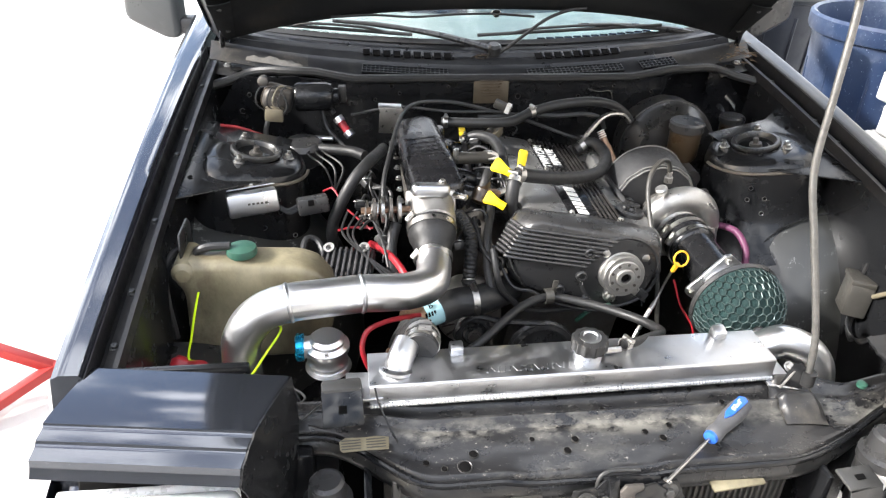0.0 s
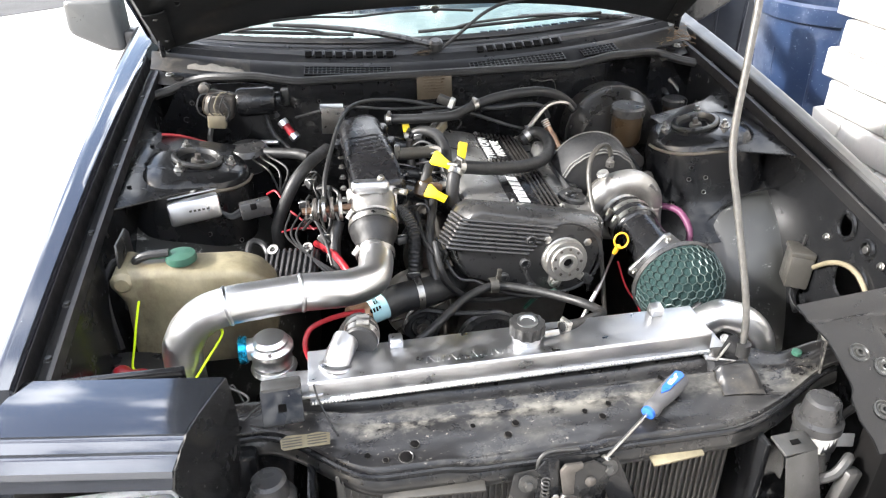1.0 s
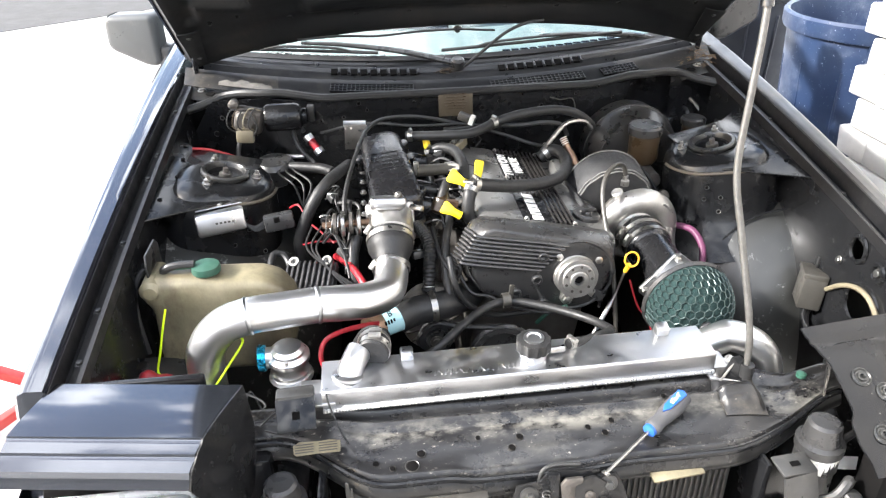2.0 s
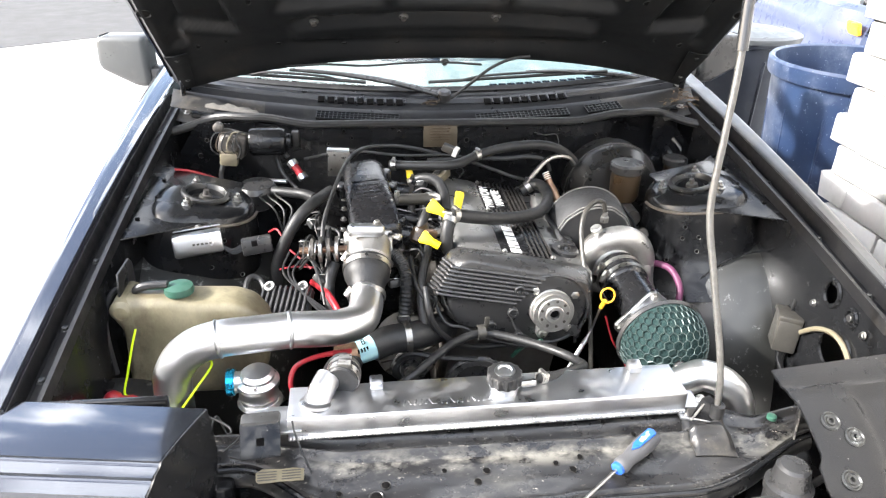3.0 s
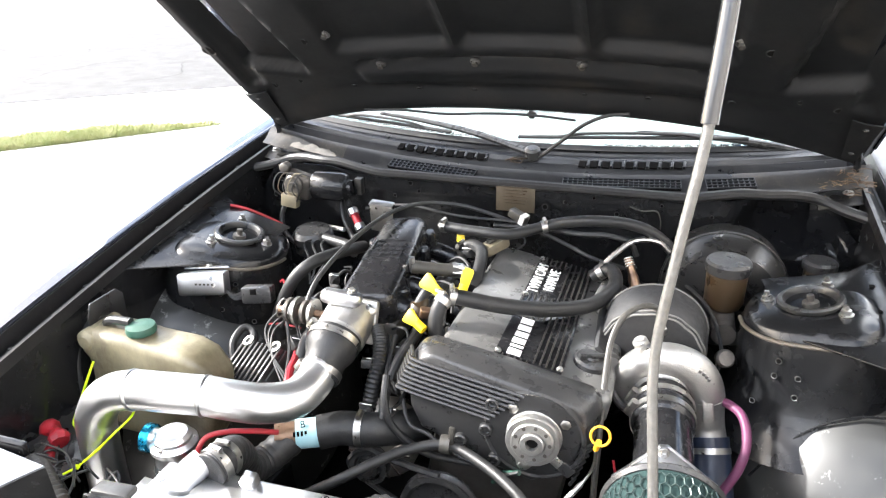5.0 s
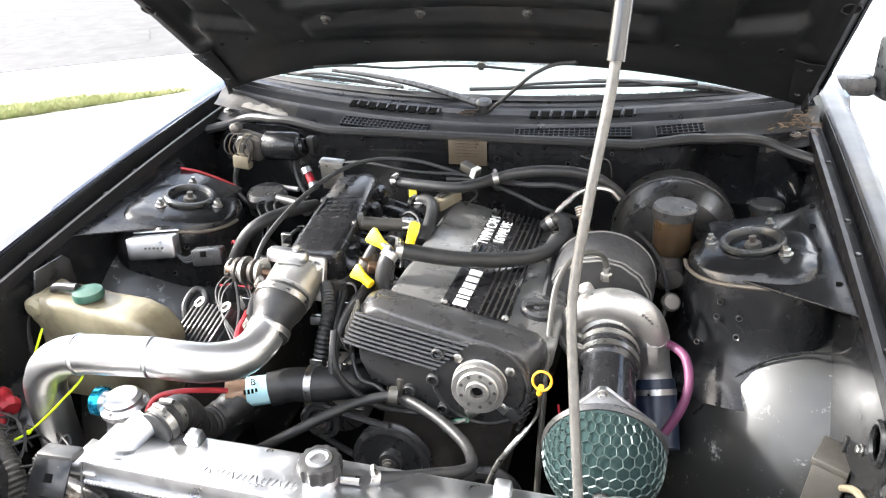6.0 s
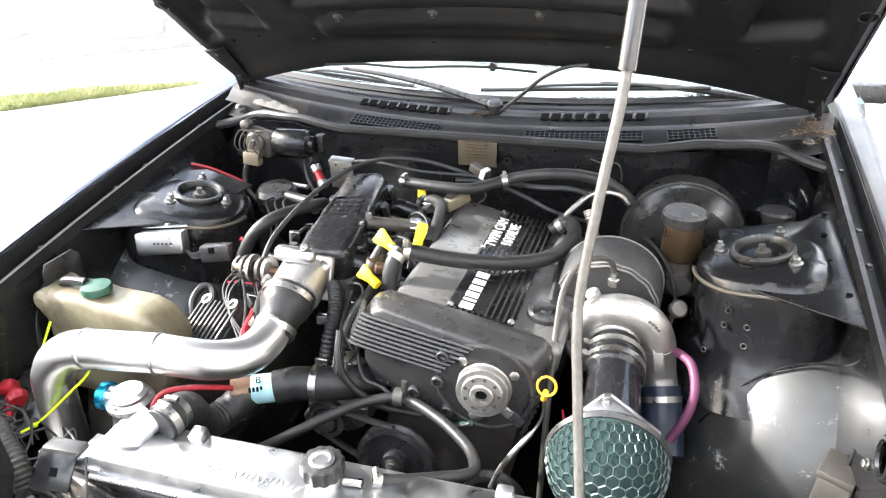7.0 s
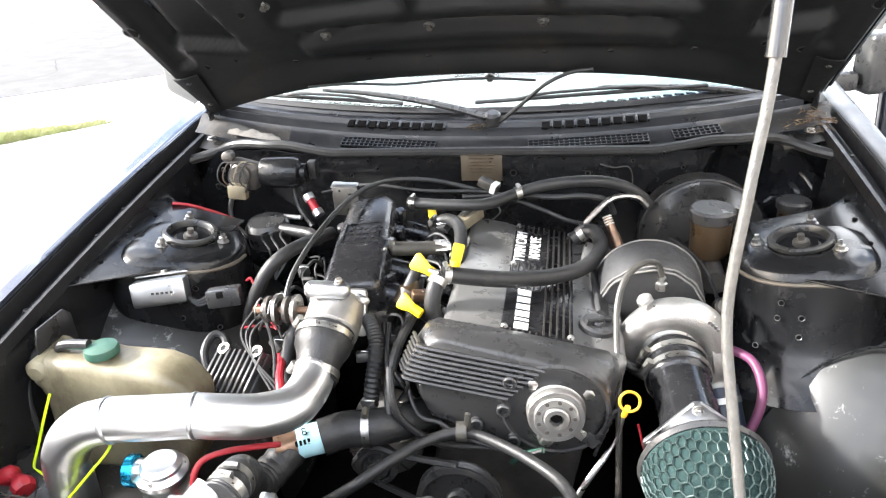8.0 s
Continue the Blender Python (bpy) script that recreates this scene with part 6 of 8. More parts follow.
for k in range(4):
    part("label_bar", moved(rbox((0.004, 0.008, 0.0006), (0, 0, 0), 0), Matrix.Translation((-0.230 + 0.0055 * k, -0.388 + 0.003 * k, 0.690)) @ Euler((radians(60), 0, radians(28)), "XYZ").to_matrix().to_4x4()), M_BLACKHOLE, lab, smooth=0)
hose("oil_feed_line", "pale heat-sleeved oil feed line over the turbo", [(0.324, -0.090, 0.832), (0.314, -0.095, 0.856), (0.289, -0.114, 0.866), (0.262, -0.138, 0.853), (0.248, -0.166, 0.822), (0.246, -0.205, 0.776), (0.248, -0.252, 0.728), (0.249, -0.290, 0.66), (0.250, -0.328, 0.56), (0.25, -0.34, 0.48)], 0.0052, M_CONNECTOR, "hose", seg=10)
hose("purple_hose", "purple silicone hose from the compressor outlet", [(0.425, -0.130, 0.715), (0.440, -0.145, 0.724), (0.462, -0.172, 0.722), (0.470, -0.208, 0.700), (0.462, -0.232, 0.665), (0.440, -0.25, 0.625)], 0.0075, M_PURPLE, "hose", seg=12)
hose("red_power_cable", "red sleeved cable beside the throttle", [(-0.325, -0.185, 0.730), (-0.312, -0.215, 0.738), (-0.292, -0.262, 0.748), (-0.276, -0.310, 0.752), (-0.262, -0.345, 0.742)], 0.0070, M_RED, "cable", seg=10)
hose("red_boost_line", "red silicone boost line to the blow-off valve", [(-0.245, -0.410, 0.708), (-0.272, -0.433, 0.721), (-0.308, -0.449, 0.724), (-0.338, -0.466, 0.719), (-0.348, -0.482, 0.698), (-0.341, -0.492, 0.670), (-0.330, -0.490, 0.645)], 0.0046, M_RED, "hose", seg=10)
hose("red_wire", "loose red wire behind the strut tower", [(-0.646, 0.100, 0.882), (-0.612, 0.112, 0.872), (-0.575, 0.128, 0.852), (-0.540, 0.142, 0.830)], 0.0034, M_RED, "wire", seg=8)
for pts in ([(-0.42, -0.08, 0.80), (-0.40, -0.10, 0.815), (-0.385, -0.12, 0.80)], [(-0.37, -0.15, 0.79), (-0.345, -0.17, 0.775), (-0.325, -0.19, 0.765)], [(-0.39, -0.19, 0.765), (-0.36, -0.185, 0.768), (-0.32, -0.185, 0.765)], [(0.275, -0.30, 0.69), (0.29, -0.32, 0.64), (0.315, -0.34, 0.60), (0.32, -0.35, 0.55)]):
    hose("red_wire", "thin loose red wire in the bay", pts, 0.0022, M_RED, "wire", seg=6)

# ---- fuel rail, injectors and capped fittings ----
rail = thing("fuel_rail", "dark steel fuel rail with hose fittings", "fuel rail", (-0.09, -0.03, 0.84))
part("rail_pipe", tube([(-0.142, -0.055, 0.858), (-0.10, -0.037, 0.850), (-0.053, -0.014, 0.842)], 0.013, 14, 3), M_CONNECTOR, rail)
part("rail_nipple", tube([(-0.140, -0.057, 0.85), (-0.141, -0.058, 0.879)], 0.006, 10, 2), M_STEEL, rail)
part("rail_union", lathe([(0.015, 0), (0.015, 0.022), (0.011, 0.024), (0.011, 0.03)], (-0.072, -0.022, 0.845), (0.2, 0.095, 0.80), 6), M_STEEL, rail)
part("rail_tube", tube([(-0.12, -0.13, 0.79), (-0.11, -0.04, 0.80), (-0.10, 0.06, 0.81), (-0.09, 0.14, 0.815)], 0.010, 12, 4), M_DIRTYMETAL, rail)
for k in range(4):
    y = -0.12 + 0.085 * k
    inj = part("injector", tube([(-0.105, y, 0.80), (-0.085, y, 0.775), (-0.06, y, 0.745)], 0.010, 10, 3), M_CONNECTOR, rail)
    part("injector_plug", rbox((0.022, 0.016, 0.020), (-0.085, y, 0.805), 0.003, (0, 30, 0)), M_PLASTIC, inj)


def capped(name, label, base, tip, width):
    """A bright plastic shipping cap: neck and flared triangular tab."""
    b, t = V(base), V(tip)
    d = (t - b).normalized()
    L = (t - b).length
    sd = d.cross(V((0.3, -1, 0.2))).normalized()
    T = thing(name, label, "cap", b, "yellow caps")
    nn = sd.cross(d)
    M = Matrix((sd, d, nn)).transposed().to_4x4()
    M.translation = b
    w = width / 2
    part("cap_tab", prism([(-0.007, 0), (0.007, 0), (0.009, L * 0.3), (w, L * 0.85), (w * 0.8, L), (-w * 0.8, L), (-w, L * 0.85), (-0.009, L * 0.3)], 0.007, 0.002, M @ pose(0, 0, -0.0035)), M_YELLOW, T)
    part("cap_neck", tube([b - d * 0.012, b + d * 0.006], 0.0085, 12, 2), M_YELLOW, T)


capped("yellow_cap", "bright yellow plastic cap on a fitting", (-0.047, -0.172, 0.872), (-0.080, -0.160, 0.890), 0.031)
capped("yellow_cap", "bright yellow plastic cap on a fitting", (-0.016, -0.130, 0.866), (-0.009, -0.115, 0.898), 0.020)
capped("yellow_cap", "bright yellow plastic cap on a fitting", (-0.072, -0.210, 0.824), (-0.099, -0.199, 0.837), 0.029)
capped("yellow_cap", "slim yellow plastic cap on a fitting", (-0.098, 0.127, 0.832), (-0.106, 0.142, 0.870), 0.014)
oilp = thing("oil_pressure_switch", "brown oil-stained pressure sender", "sensor", (-0.098, -0.145, 0.80))
part("sender_can", lathe([(0.012, 0), (0.020, 0.004), (0.020, 0.030), (0.015, 0.034), (0.008, 0.05), (0, 0.05)], (-0.105, -0.160, 0.80), (-0.075, -0.125, 0.86), 18), M_BROWNRES, oilp)
part("sender_hose", tube([(-0.098, -0.15, 0.825), (-0.088, -0.135, 0.845), (-0.080, -0.12, 0.855)], 0.010, 12, 4), M_RUBBER, oilp)
hose("rear_elbow_hose", "black rubber elbow hose near the rear of the head", [(-0.100, 0.125, 0.825), (-0.07, 0.115, 0.842), (-0.040, 0.075, 0.848), (-0.028, 0.020, 0.838), (-0.03, -0.03, 0.815)], 0.0125, M_RUBBER, clamps=(0.05,), seg=16)
conn = thing("beige_connector", "beige two-row wiring connector on a grey plug", "connector", (-0.027, 0.138, 0.82))
part("connector_shell", rbox((0.030, 0.062, 0.024), (-0.027, 0.135, 0.838), 0.004, (10, 0, -35)), M_BEIGECONN, conn)
part("connector_lock", rbox((0.012, 0.03, 0.008), (-0.030, 0.130, 0.853), 0.002, (10, 0, -35)), M_CONNECTOR, conn)
part("connector_pigtail", tube([(-0.005, 0.165, 0.84), (0.02, 0.175, 0.85), (0.035, 0.15, 0.845), (0.02, 0.13, 0.835)], 0.002, 6, 6), M_RUBBER, conn)
conn2 = thing("grey_connector", "grey wiring connector lying on the firewall loom", "connector", (0.01, 0.2, 0.87))
part("connector_shell", rbox((0.045, 0.022, 0.020), (0.008, 0.205, 0.882), 0.004, (0, 20, -20)), M_CONNECTOR, conn2)
part("connector_band", rbox((0.012, 0.024, 0.022), (0.020, 0.200, 0.878), 0.002, (0, 20, -20)), M_WHITE, conn2)
o2 = thing("oxygen_sensor", "bare metal sensor with banded sleeve behind the turbo", "sensor", (0.26, 0.13, 0.78))
part("sensor_shell", tube([(0.275, 0.115, 0.765), (0.258, 0.145, 0.805), (0.247, 0.160, 0.830)], lambda t: 0.011 if t < 0.5 else 0.0085, 12, 5), M_COPPER, o2)
for k in range(4):
    p, q = V((0.2525, 0.152, 0.8175)), V((0.247, 0.160, 0.830))
    part("sleeve_band", lathe([(0.0085, 0), (0.0102, 0.001), (0.0085, 0.0025)], p.lerp(q, k / 3), q + (q - p), 12, closed=False), M_WHITE, o2)

# ---- dipstick ----
dip = thing("dipstick", "oil dipstick with an orange ring handle", "dipstick", (0.262, -0.32, 0.6), shift=(-0.014, -0.016, 0.004))
ringp = [V((0.270 + 0.014 * math.cos(radians(a)), -0.330 + 0.004 * math.sin(radians(a)), 0.762 + 0.014 * math.sin(radians(a)))) for a in range(0, 361, 30)]
part("ring_handle", tube(ringp, 0.0020, 8, 3), M_ORANGE, dip)
part("handle_neck", tube([(0.268, -0.325, 0.748), (0.264, -0.318, 0.728)], 0.0045, 8, 2), M_ORANGE, dip)
part("dipstick_blade", tube([(0.264, -0.318, 0.73), (0.262, -0.302, 0.69), (0.252, -0.305, 0.66), (0.225, -0.325, 0.626), (0.205, -0.34, 0.598), (0.19, -0.35, 0.56)], lambda t: 0.0025 if t < 0.45 else 0.0048, 8, 6), M_STEEL, dip)

# ---- blow-off valve ----
bov = thing("blow_off_valve", "chrome blow-off valve with a blue anodised cap", "valve", (-0.40, -0.46, 0.62), shift=(-0.012, -0.008, 0.010))
part("valve_body", lathe([(0.020, -0.04), (0.033, -0.032), (0.035, -0.02), (0.030, -0.012), (0.030, 0.0), (0.038, 0.004), (0.038, 0.012), (0.030, 0.018), (0.030, 0.024), (0.024, 0.030), (0, 0.032)], (-0.395, -0.455, 0.672), (-0.38, -0.50, 1.6), 28), M_POLISH, bov)
part("valve_base_ring", lathe([(0.036, 0), (0.040, 0.004), (0.036, 0.010)], (-0.395, -0.452, 0.632), (-0.38, -0.50, 1.6), 28), M_POLISH, bov)
part("valve_port", tube([(-0.41, -0.456, 0.680), (-0.435, -0.457, 0.681)], 0.019, 20, 2), M_POLISH, bov)
part("blue_cap", lathe([(0.022, 0), (0.024, 0.002), (0.024, 0.013), (0.021, 0.015), (0.014, 0.015), (0.012, 0.010), (0, 0.010)], (-0.433, -0.457, 0.681), (-1.4, -0.49, 0.69), 28), M_BLUEANO, bov)
for a in (30, 150, 270):
    part("valve_screw", hexbolt((-0.395 + 0.031 * math.cos(radians(a)), -0.456 + 0.031 * math.sin(radians(a)), 0.684), (0, 0, 1), 0.004, 0.004), M_STEEL, bov)
fit2 = thing("copper_fitting", "copper barbed fitting with a small clamp", "fitting", (-0.30, -0.50, 0.70))
part("fitting_stem", tube([(-0.318, -0.500, 0.665), (-0.308, -0.508, 0.69), (-0.302, -0.512, 0.712)], 0.006, 10, 4), M_COPPER, fit2)
part("fitting_nut", lathe([(0.010, 0), (0.010, 0.010), (0.006, 0.012)], (-0.311, -0.506, 0.682), (-0.305, -0.511, 0.70), 6), M_COPPER, fit2)

# ---- zip ties, front corner wiring ----
def zip_tie(label, pts):
    T = thing("zip_tie", label, "zip tie", pts[0], "zip ties")
    bm = tube(pts, 0.0022, 6, 6)
    part("tie_strap", bm, M_NEON, T)
    p = V(pts[-2])
    part("tie_head", rbox((0.008, 0.007, 0.006), p, 0.0015), M_NEON, T)


zip_tie("neon yellow zip tie standing up from a wire bundle", [(-0.624, -0.385, 0.758), (-0.631, -0.402, 0.728), (-0.638, -0.422, 0.692), (-0.644, -0.440, 0.660), (-0.628, -0.448, 0.657), (-0.613, -0.456, 0.653), (-0.614, -0.464, 0.640)])
zip_tie("neon yellow zip tie wrapped beneath the charge pipe", [(-0.500, -0.428, 0.745), (-0.486, -0.452, 0.734), (-0.482, -0.467, 0.727), (-0.504, -0.491, 0.703), (-0.526, -0.515, 0.680), (-0.545, -0.534, 0.664), (-0.562, -0.548, 0.656)])
redc = thing("red_connector", "red taped wire splice in the front corner", "connector", (-0.63, -0.49, 0.66))
part("splice_body", tube([(-0.655, -0.478, 0.672), (-0.640, -0.486, 0.682), (-0.622, -0.493, 0.683), (-0.604, -0.505, 0.676)], lambda t: 0.013 + 0.005 * math.sin(t * 9), 9, 4), M_RED, redc)
part("splice_tail", tube([(-0.625, -0.500, 0.672), (-0.612, -0.520, 0.670), (-0.600, -0.535, 0.664)], lambda t: 0.011 - 0.004 * t, 8, 4), M_RED, redc)
hose("split_loom", "grey corrugated split loom conduit in the front corner", [(-0.66, -0.50, 0.64), (-0.62, -0.54, 0.662), (-0.57, -0.575, 0.668), (-0.52, -0.60, 0.652), (-0.49, -0.62, 0.61)], 0.017, M_CONNECTOR, "conduit", seg=14, n=14, ripple=0.0012, pitch=2)
for k in range(6):
    rng = random.Random(k + 40)
    x = -0.60 + 0.03 * k
    hose("loose_wire", "thin black loose wire in the front corner", [(x, -0.50 - 0.01 * k, 0.645), (x + rng.uniform(-0.04, 0.04), -0.53, 0.668 + rng.uniform(-0.01, 0.015)), (x + rng.uniform(-0.03, 0.05), -0.56, 0.66), (x + rng.uniform(-0.05, 0.06), -0.60, 0.655)], 0.0022, M_RUBBER, "wire", seg=6)
hose("loose_wire", "bare thin wire loop beside the support bracket", [(-0.44, -0.63, 0.68), (-0.41, -0.62, 0.70), (-0.385, -0.625, 0.708), (-0.375, -0.645, 0.695), (-0.40, -0.655, 0.685), (-0.43, -0.64, 0.68)], 0.0018, M_RUBBER, "wire", seg=6)
plate = thing("corner_plate", "dusty metal bracket plate with round holes", "bracket", (-0.64, -0.56, 0.66))
part("plate_sheet", prism([(-0.045, -0.06), (0.04, -0.05), (0.02, 0.05), (-0.045, 0.06)], 0.003, 0.001, pose(-0.635, -0.555, 0.672, 8, -10, 0)), M_BAYDUST, plate)
part("plate_hole", lathe([(0.010, 0), (0.009, 0.0008), (0, 0.0008)], (-0.632, -0.565, 0.6765), (-0.60, -0.60, 1), 16), M_BLACKHOLE, plate)
part("plate_hole", lathe([(0.006, 0), (0.005, 0.0008), (0, 0.0008)], (-0.648, -0.535, 0.679), (-0.60, -0.60, 1), 16), M_BLACKHOLE, plate)

# ---- firewall and left side fittings ----
wm = thing("wiper_motor", "black wiper motor with a cast gearbox and beige plug", "wiper motor", (-0.46, 0.23, 0.88), shift=(-0.014, -0.012, 0.004))
part("motor_can", lathe([(0.030, 0), (0.034, 0.006), (0.034, 0.075), (0.030, 0.085), (0.020, 0.09), (0.020, 0.10), (0, 0.10)], (-0.475, 0.232, 0.902), (0.5, 0.245, 0.902), 28), M_BODY, wm)
part("motor_gearbox", rbox((0.07, 0.035, 0.065), (-0.515, 0.232, 0.900), 0.014, (0, 15, 0), 3), M_DIRTYMETAL, wm)
part("gear_lid", lathe([(0.024, 0), (0.024, 0.006), (0.020, 0.009), (0.008, 0.009), (0.006, 0.013), (0, 0.013)], (-0.520, 0.214, 0.905), (-0.54, -0.8, 0.95), 22), M_DIRTYMETAL, wm)
part("motor_plug", rbox((0.042, 0.022, 0.032), (-0.523, 0.196, 0.872), 0.004, (0, 6, 0)), M_BEIGECONN, wm)
part("mount_boss", lathe([(0.012, 0), (0.012, 0.02), (0.009, 0.022), (0, 0.022)], (-0.545, 0.235, 0.942), (-0.55, -0.8, 1.0), 14), M_DIRTYMETAL, wm)
part("motor_cable", tube([(-0.535, 0.195, 0.868), (-0.545, 0.185, 0.83), (-0.53, 0.17, 0.80), (-0.49, 0.15, 0.78)], 0.006, 8, 6), M_RUBBER, wm)
part("motor_cable", tube([(-0.505, 0.19, 0.87), (-0.49, 0.18, 0.895), (-0.50, 0.185, 0.925)], 0.0025, 6, 6), M_RUBBER, wm)
for k in range(5):
    part("motor_wire", tube([(-0.525 + 0.008 * k, 0.192, 0.872), (-0.56 + 0.012 * k, 0.188, 0.90), (-0.55 + 0.014 * k, 0.200, 0.935), (-0.51 + 0.01 * k, 0.205, 0.93)], 0.0018, 5, 6), (M_RUBBER, M_BROWNRES, M_RUBBER, M_BEIGECONN, M_RUBBER)[k], wm)
part("motor_bracket", rbox((0.018, 0.02, 0.04), (-0.365, 0.245, 0.905), 0.003), M_BAYDUST, wm)
brk = thing("silver_bracket", "bent bare aluminium bracket behind the plenum", "bracket", (-0.277, 0.14, 0.86), shift=(0.007, -0.045, 0.0))
part("bracket_leaf", rbox((0.052, 0.004, 0.065), (-0.277, 0.150, 0.885), 0.001, (10, 3, 0)), M_STEEL, brk)
part("bracket_lip", rbox((0.052, 0.022, 0.004), (-0.278, 0.155, 0.917), 0.001, (10, 3, 0)), M_ALU, brk)
ff = thing("fuel_filter", "small clear fuel filter with red element", "filter", (-0.383, 0.2, 0.82), shift=(0.010, -0.004, 0.003))
part("filter_glass", tube([(-0.395, 0.212, 0.843), (-0.380, 0.201, 0.824)], 0.0095, 16, 2), M_RED, ff)
for a, b in (((-0.403, 0.218, 0.853), (-0.395, 0.212, 0.843)), ((-0.380, 0.201, 0.824), (-0.372, 0.195, 0.814))):
    part("filter_end", tube([a, b], 0.0125, 16, 2), M_POLISH, ff)
part("filter_hose", tube([(-0.410, 0.222, 0.862), (-0.430, 0.235, 0.885), (-0.438, 0.235, 0.86), (-0.425, 0.22, 0.82), (-0.39, 0.19, 0.79)], 0.006, 8, 6), M_RUBBER, ff)
canister = thing("charcoal_canister", "black valve canister with chrome outlet stubs", "canister", (-0.47, 0.16, 0.78))
part("canister_can", lathe([(0.030, -0.05), (0.045, -0.04), (0.048, 0), (0.040, 0.012), (0, 0.014)], (-0.475, 0.165, 0.805), (-0.475, 0.10, 1.8), 28), M_PLASTIC, canister)
part("canister_stub", tube([(-0.465, 0.205, 0.810), (-0.405, 0.190, 0.812)], 0.0055, 10, 2), M_POLISH, canister)
part("canister_stub", tube([(-0.455, 0.155, 0.80), (-0.425, 0.145, 0.804)], 0.008, 10, 2), M_POLISH, canister)
part("canister_hose", tube([(-0.435, 0.148, 0.803), (-0.40, 0.132, 0.806), (-0.357, 0.112, 0.808), (-0.33, 0.08, 0.81)], 0.0125, 12, 5), M_RUBBER, canister)
for k in range(3):
    part("canister_wire", tube([(-0.44, 0.18, 0.79), (-0.46 + 0.02 * k, 0.10, 0.81), (-0.42 + 0.02 * k, 0.04, 0.80), (-0.40, 0.0, 0.76)], 0.0025, 6, 5), M_RUBBER, canister)
ign = thing("igniter", "silver metal igniter box on the inner wing", "igniter", (-0.55, -0.145, 0.78), shift=(-0.002, 0.0, 0.010))
part("igniter_case", rbox((0.098, 0.036, 0.046), (-0.553, -0.146, 0.800), 0.006, (-12, -3, 14)), M_ALU, ign)
part("igniter_flange", prism([(-0.048, 0), (0.048, 0), (0.030, 0.020), (-0.030, 0.020)], 0.003, 0.001, pose(-0.557, -0.126, 0.822, -8, -3, 14)), M_ALU, ign)
part("igniter_screw", hexbolt((-0.556, -0.117, 0.824), (0, 0, 1), 0.006, 0.004), M_STEEL, ign)
for k in range(5):
    part("label_bar", rbox((0.005, 0.0006, 0.004), (-0.557 + 0.008 * k, -0.1655 + 0.002 * k, 0.805), 0, (-12, -3, 14)), M_CONNECTOR, ign, smooth=0)
igc = thing("igniter_connector", "dark grey plug with a braided lead", "connector", (-0.42, -0.14, 0.78), shift=(-0.014, 0.004, 0.004))
part("plug_shell", rbox((0.062, 0.030, 0.034), (-0.425, -0.138, 0.792), 0.005, (-10, -4, 12)), M_PLASTIC, igc)
part("plug_window", rbox((0.012, 0.032, 0.012), (-0.43, -0.139, 0.80), 0.001, (-10, -4, 12)), M_BLACKHOLE, igc)
for k in range(3):
    part("plug_lead", tube([(-0.455, -0.145, 0.795 - 0.006 * k), (-0.475, -0.15, 0.788 - 0.004 * k), (-0.50, -0.145, 0.80)], 0.003, 6, 5), M_RUBBER, igc)
fin = thing("finned_module", "black finned heat-sink module behind the charge pipe", "module", (-0.37, -0.25, 0.70))
part("module_base", rbox((0.105, 0.085, 0.022), (-0.375, -0.262, 0.716), 0.004, (28, -6, -14)), M_PLASTIC, fin)
for k in range(9):
    part("module_fin", moved(rbox((0.005, 0.080, 0.012), (-0.046 + 0.0115 * k, 0, 0.016), 0.001), pose(-0.375, -0.262, 0.716, 28, -6, -14)), M_PLASTIC, fin)
for x in (-0.035, 0.035):
    part("module_eyelet", moved(lathe([(0.011, 0), (0.011, 0.004), (0.006, 0.004), (0.006, 0)], (x, 0.038, 0.02), (x, 0.038, 1), 18), pose(-0.375, -0.262, 0.716, 28, -6, -14)), M_STEEL, fin)
hose("braided_conduit", "black braided conduit beside the heat sink", [(-0.44, -0.24, 0.70), (-0.458, -0.21, 0.725), (-0.452, -0.18, 0.742), (-0.43, -0.18, 0.735), (-0.41, -0.22, 0.715), (-0.37, -0.29, 0.72)], 0.0075, M_RUBBER, "conduit", seg=10)
for k in range(3):
    hose("loose_wire", "thin black wire near the throttle", [(-0.33 - 0.02 * k, -0.16, 0.79), (-0.36 - 0.01 * k, -0.21, 0.77), (-0.34, -0.26, 0.75), (-0.30 + 0.01 * k, -0.30, 0.72)], 0.0024, M_RUBBER, "wire", seg=6)
for k in range(3):
    hose("injector_lead", "taped black lead beside the intake runners", [(-0.12 - 0.01 * k, -0.20, 0.79), (-0.115, -0.25, 0.765 - 0.01 * k), (-0.10 + 0.012 * k, -0.29, 0.745), (-0.08, -0.27 - 0.01 * k, 0.72)], 0.005 - 0.001 * k, M_RUBBER, "wiring", seg=8)

# identification plate on the firewall
idp = thing("firewall_plate", "tan foil identification plate on the firewall", "plate", (-0.013, 0.27, 0.90))
part("plate_foil", rbox((0.088, 0.0015, 0.064), (-0.013, 0.2625, 0.903), 0.0005, (-2, 0, 0)), M_TAN, idp)
for k in range(6):
    part("plate_bar", rbox((0.058 - 0.006 * (k % 3), 0.0008, 0.0028), (-0.013, 0.2612, 0.928 - 0.0075 * k), 0), M_BROWNRES, idp, smooth=0)

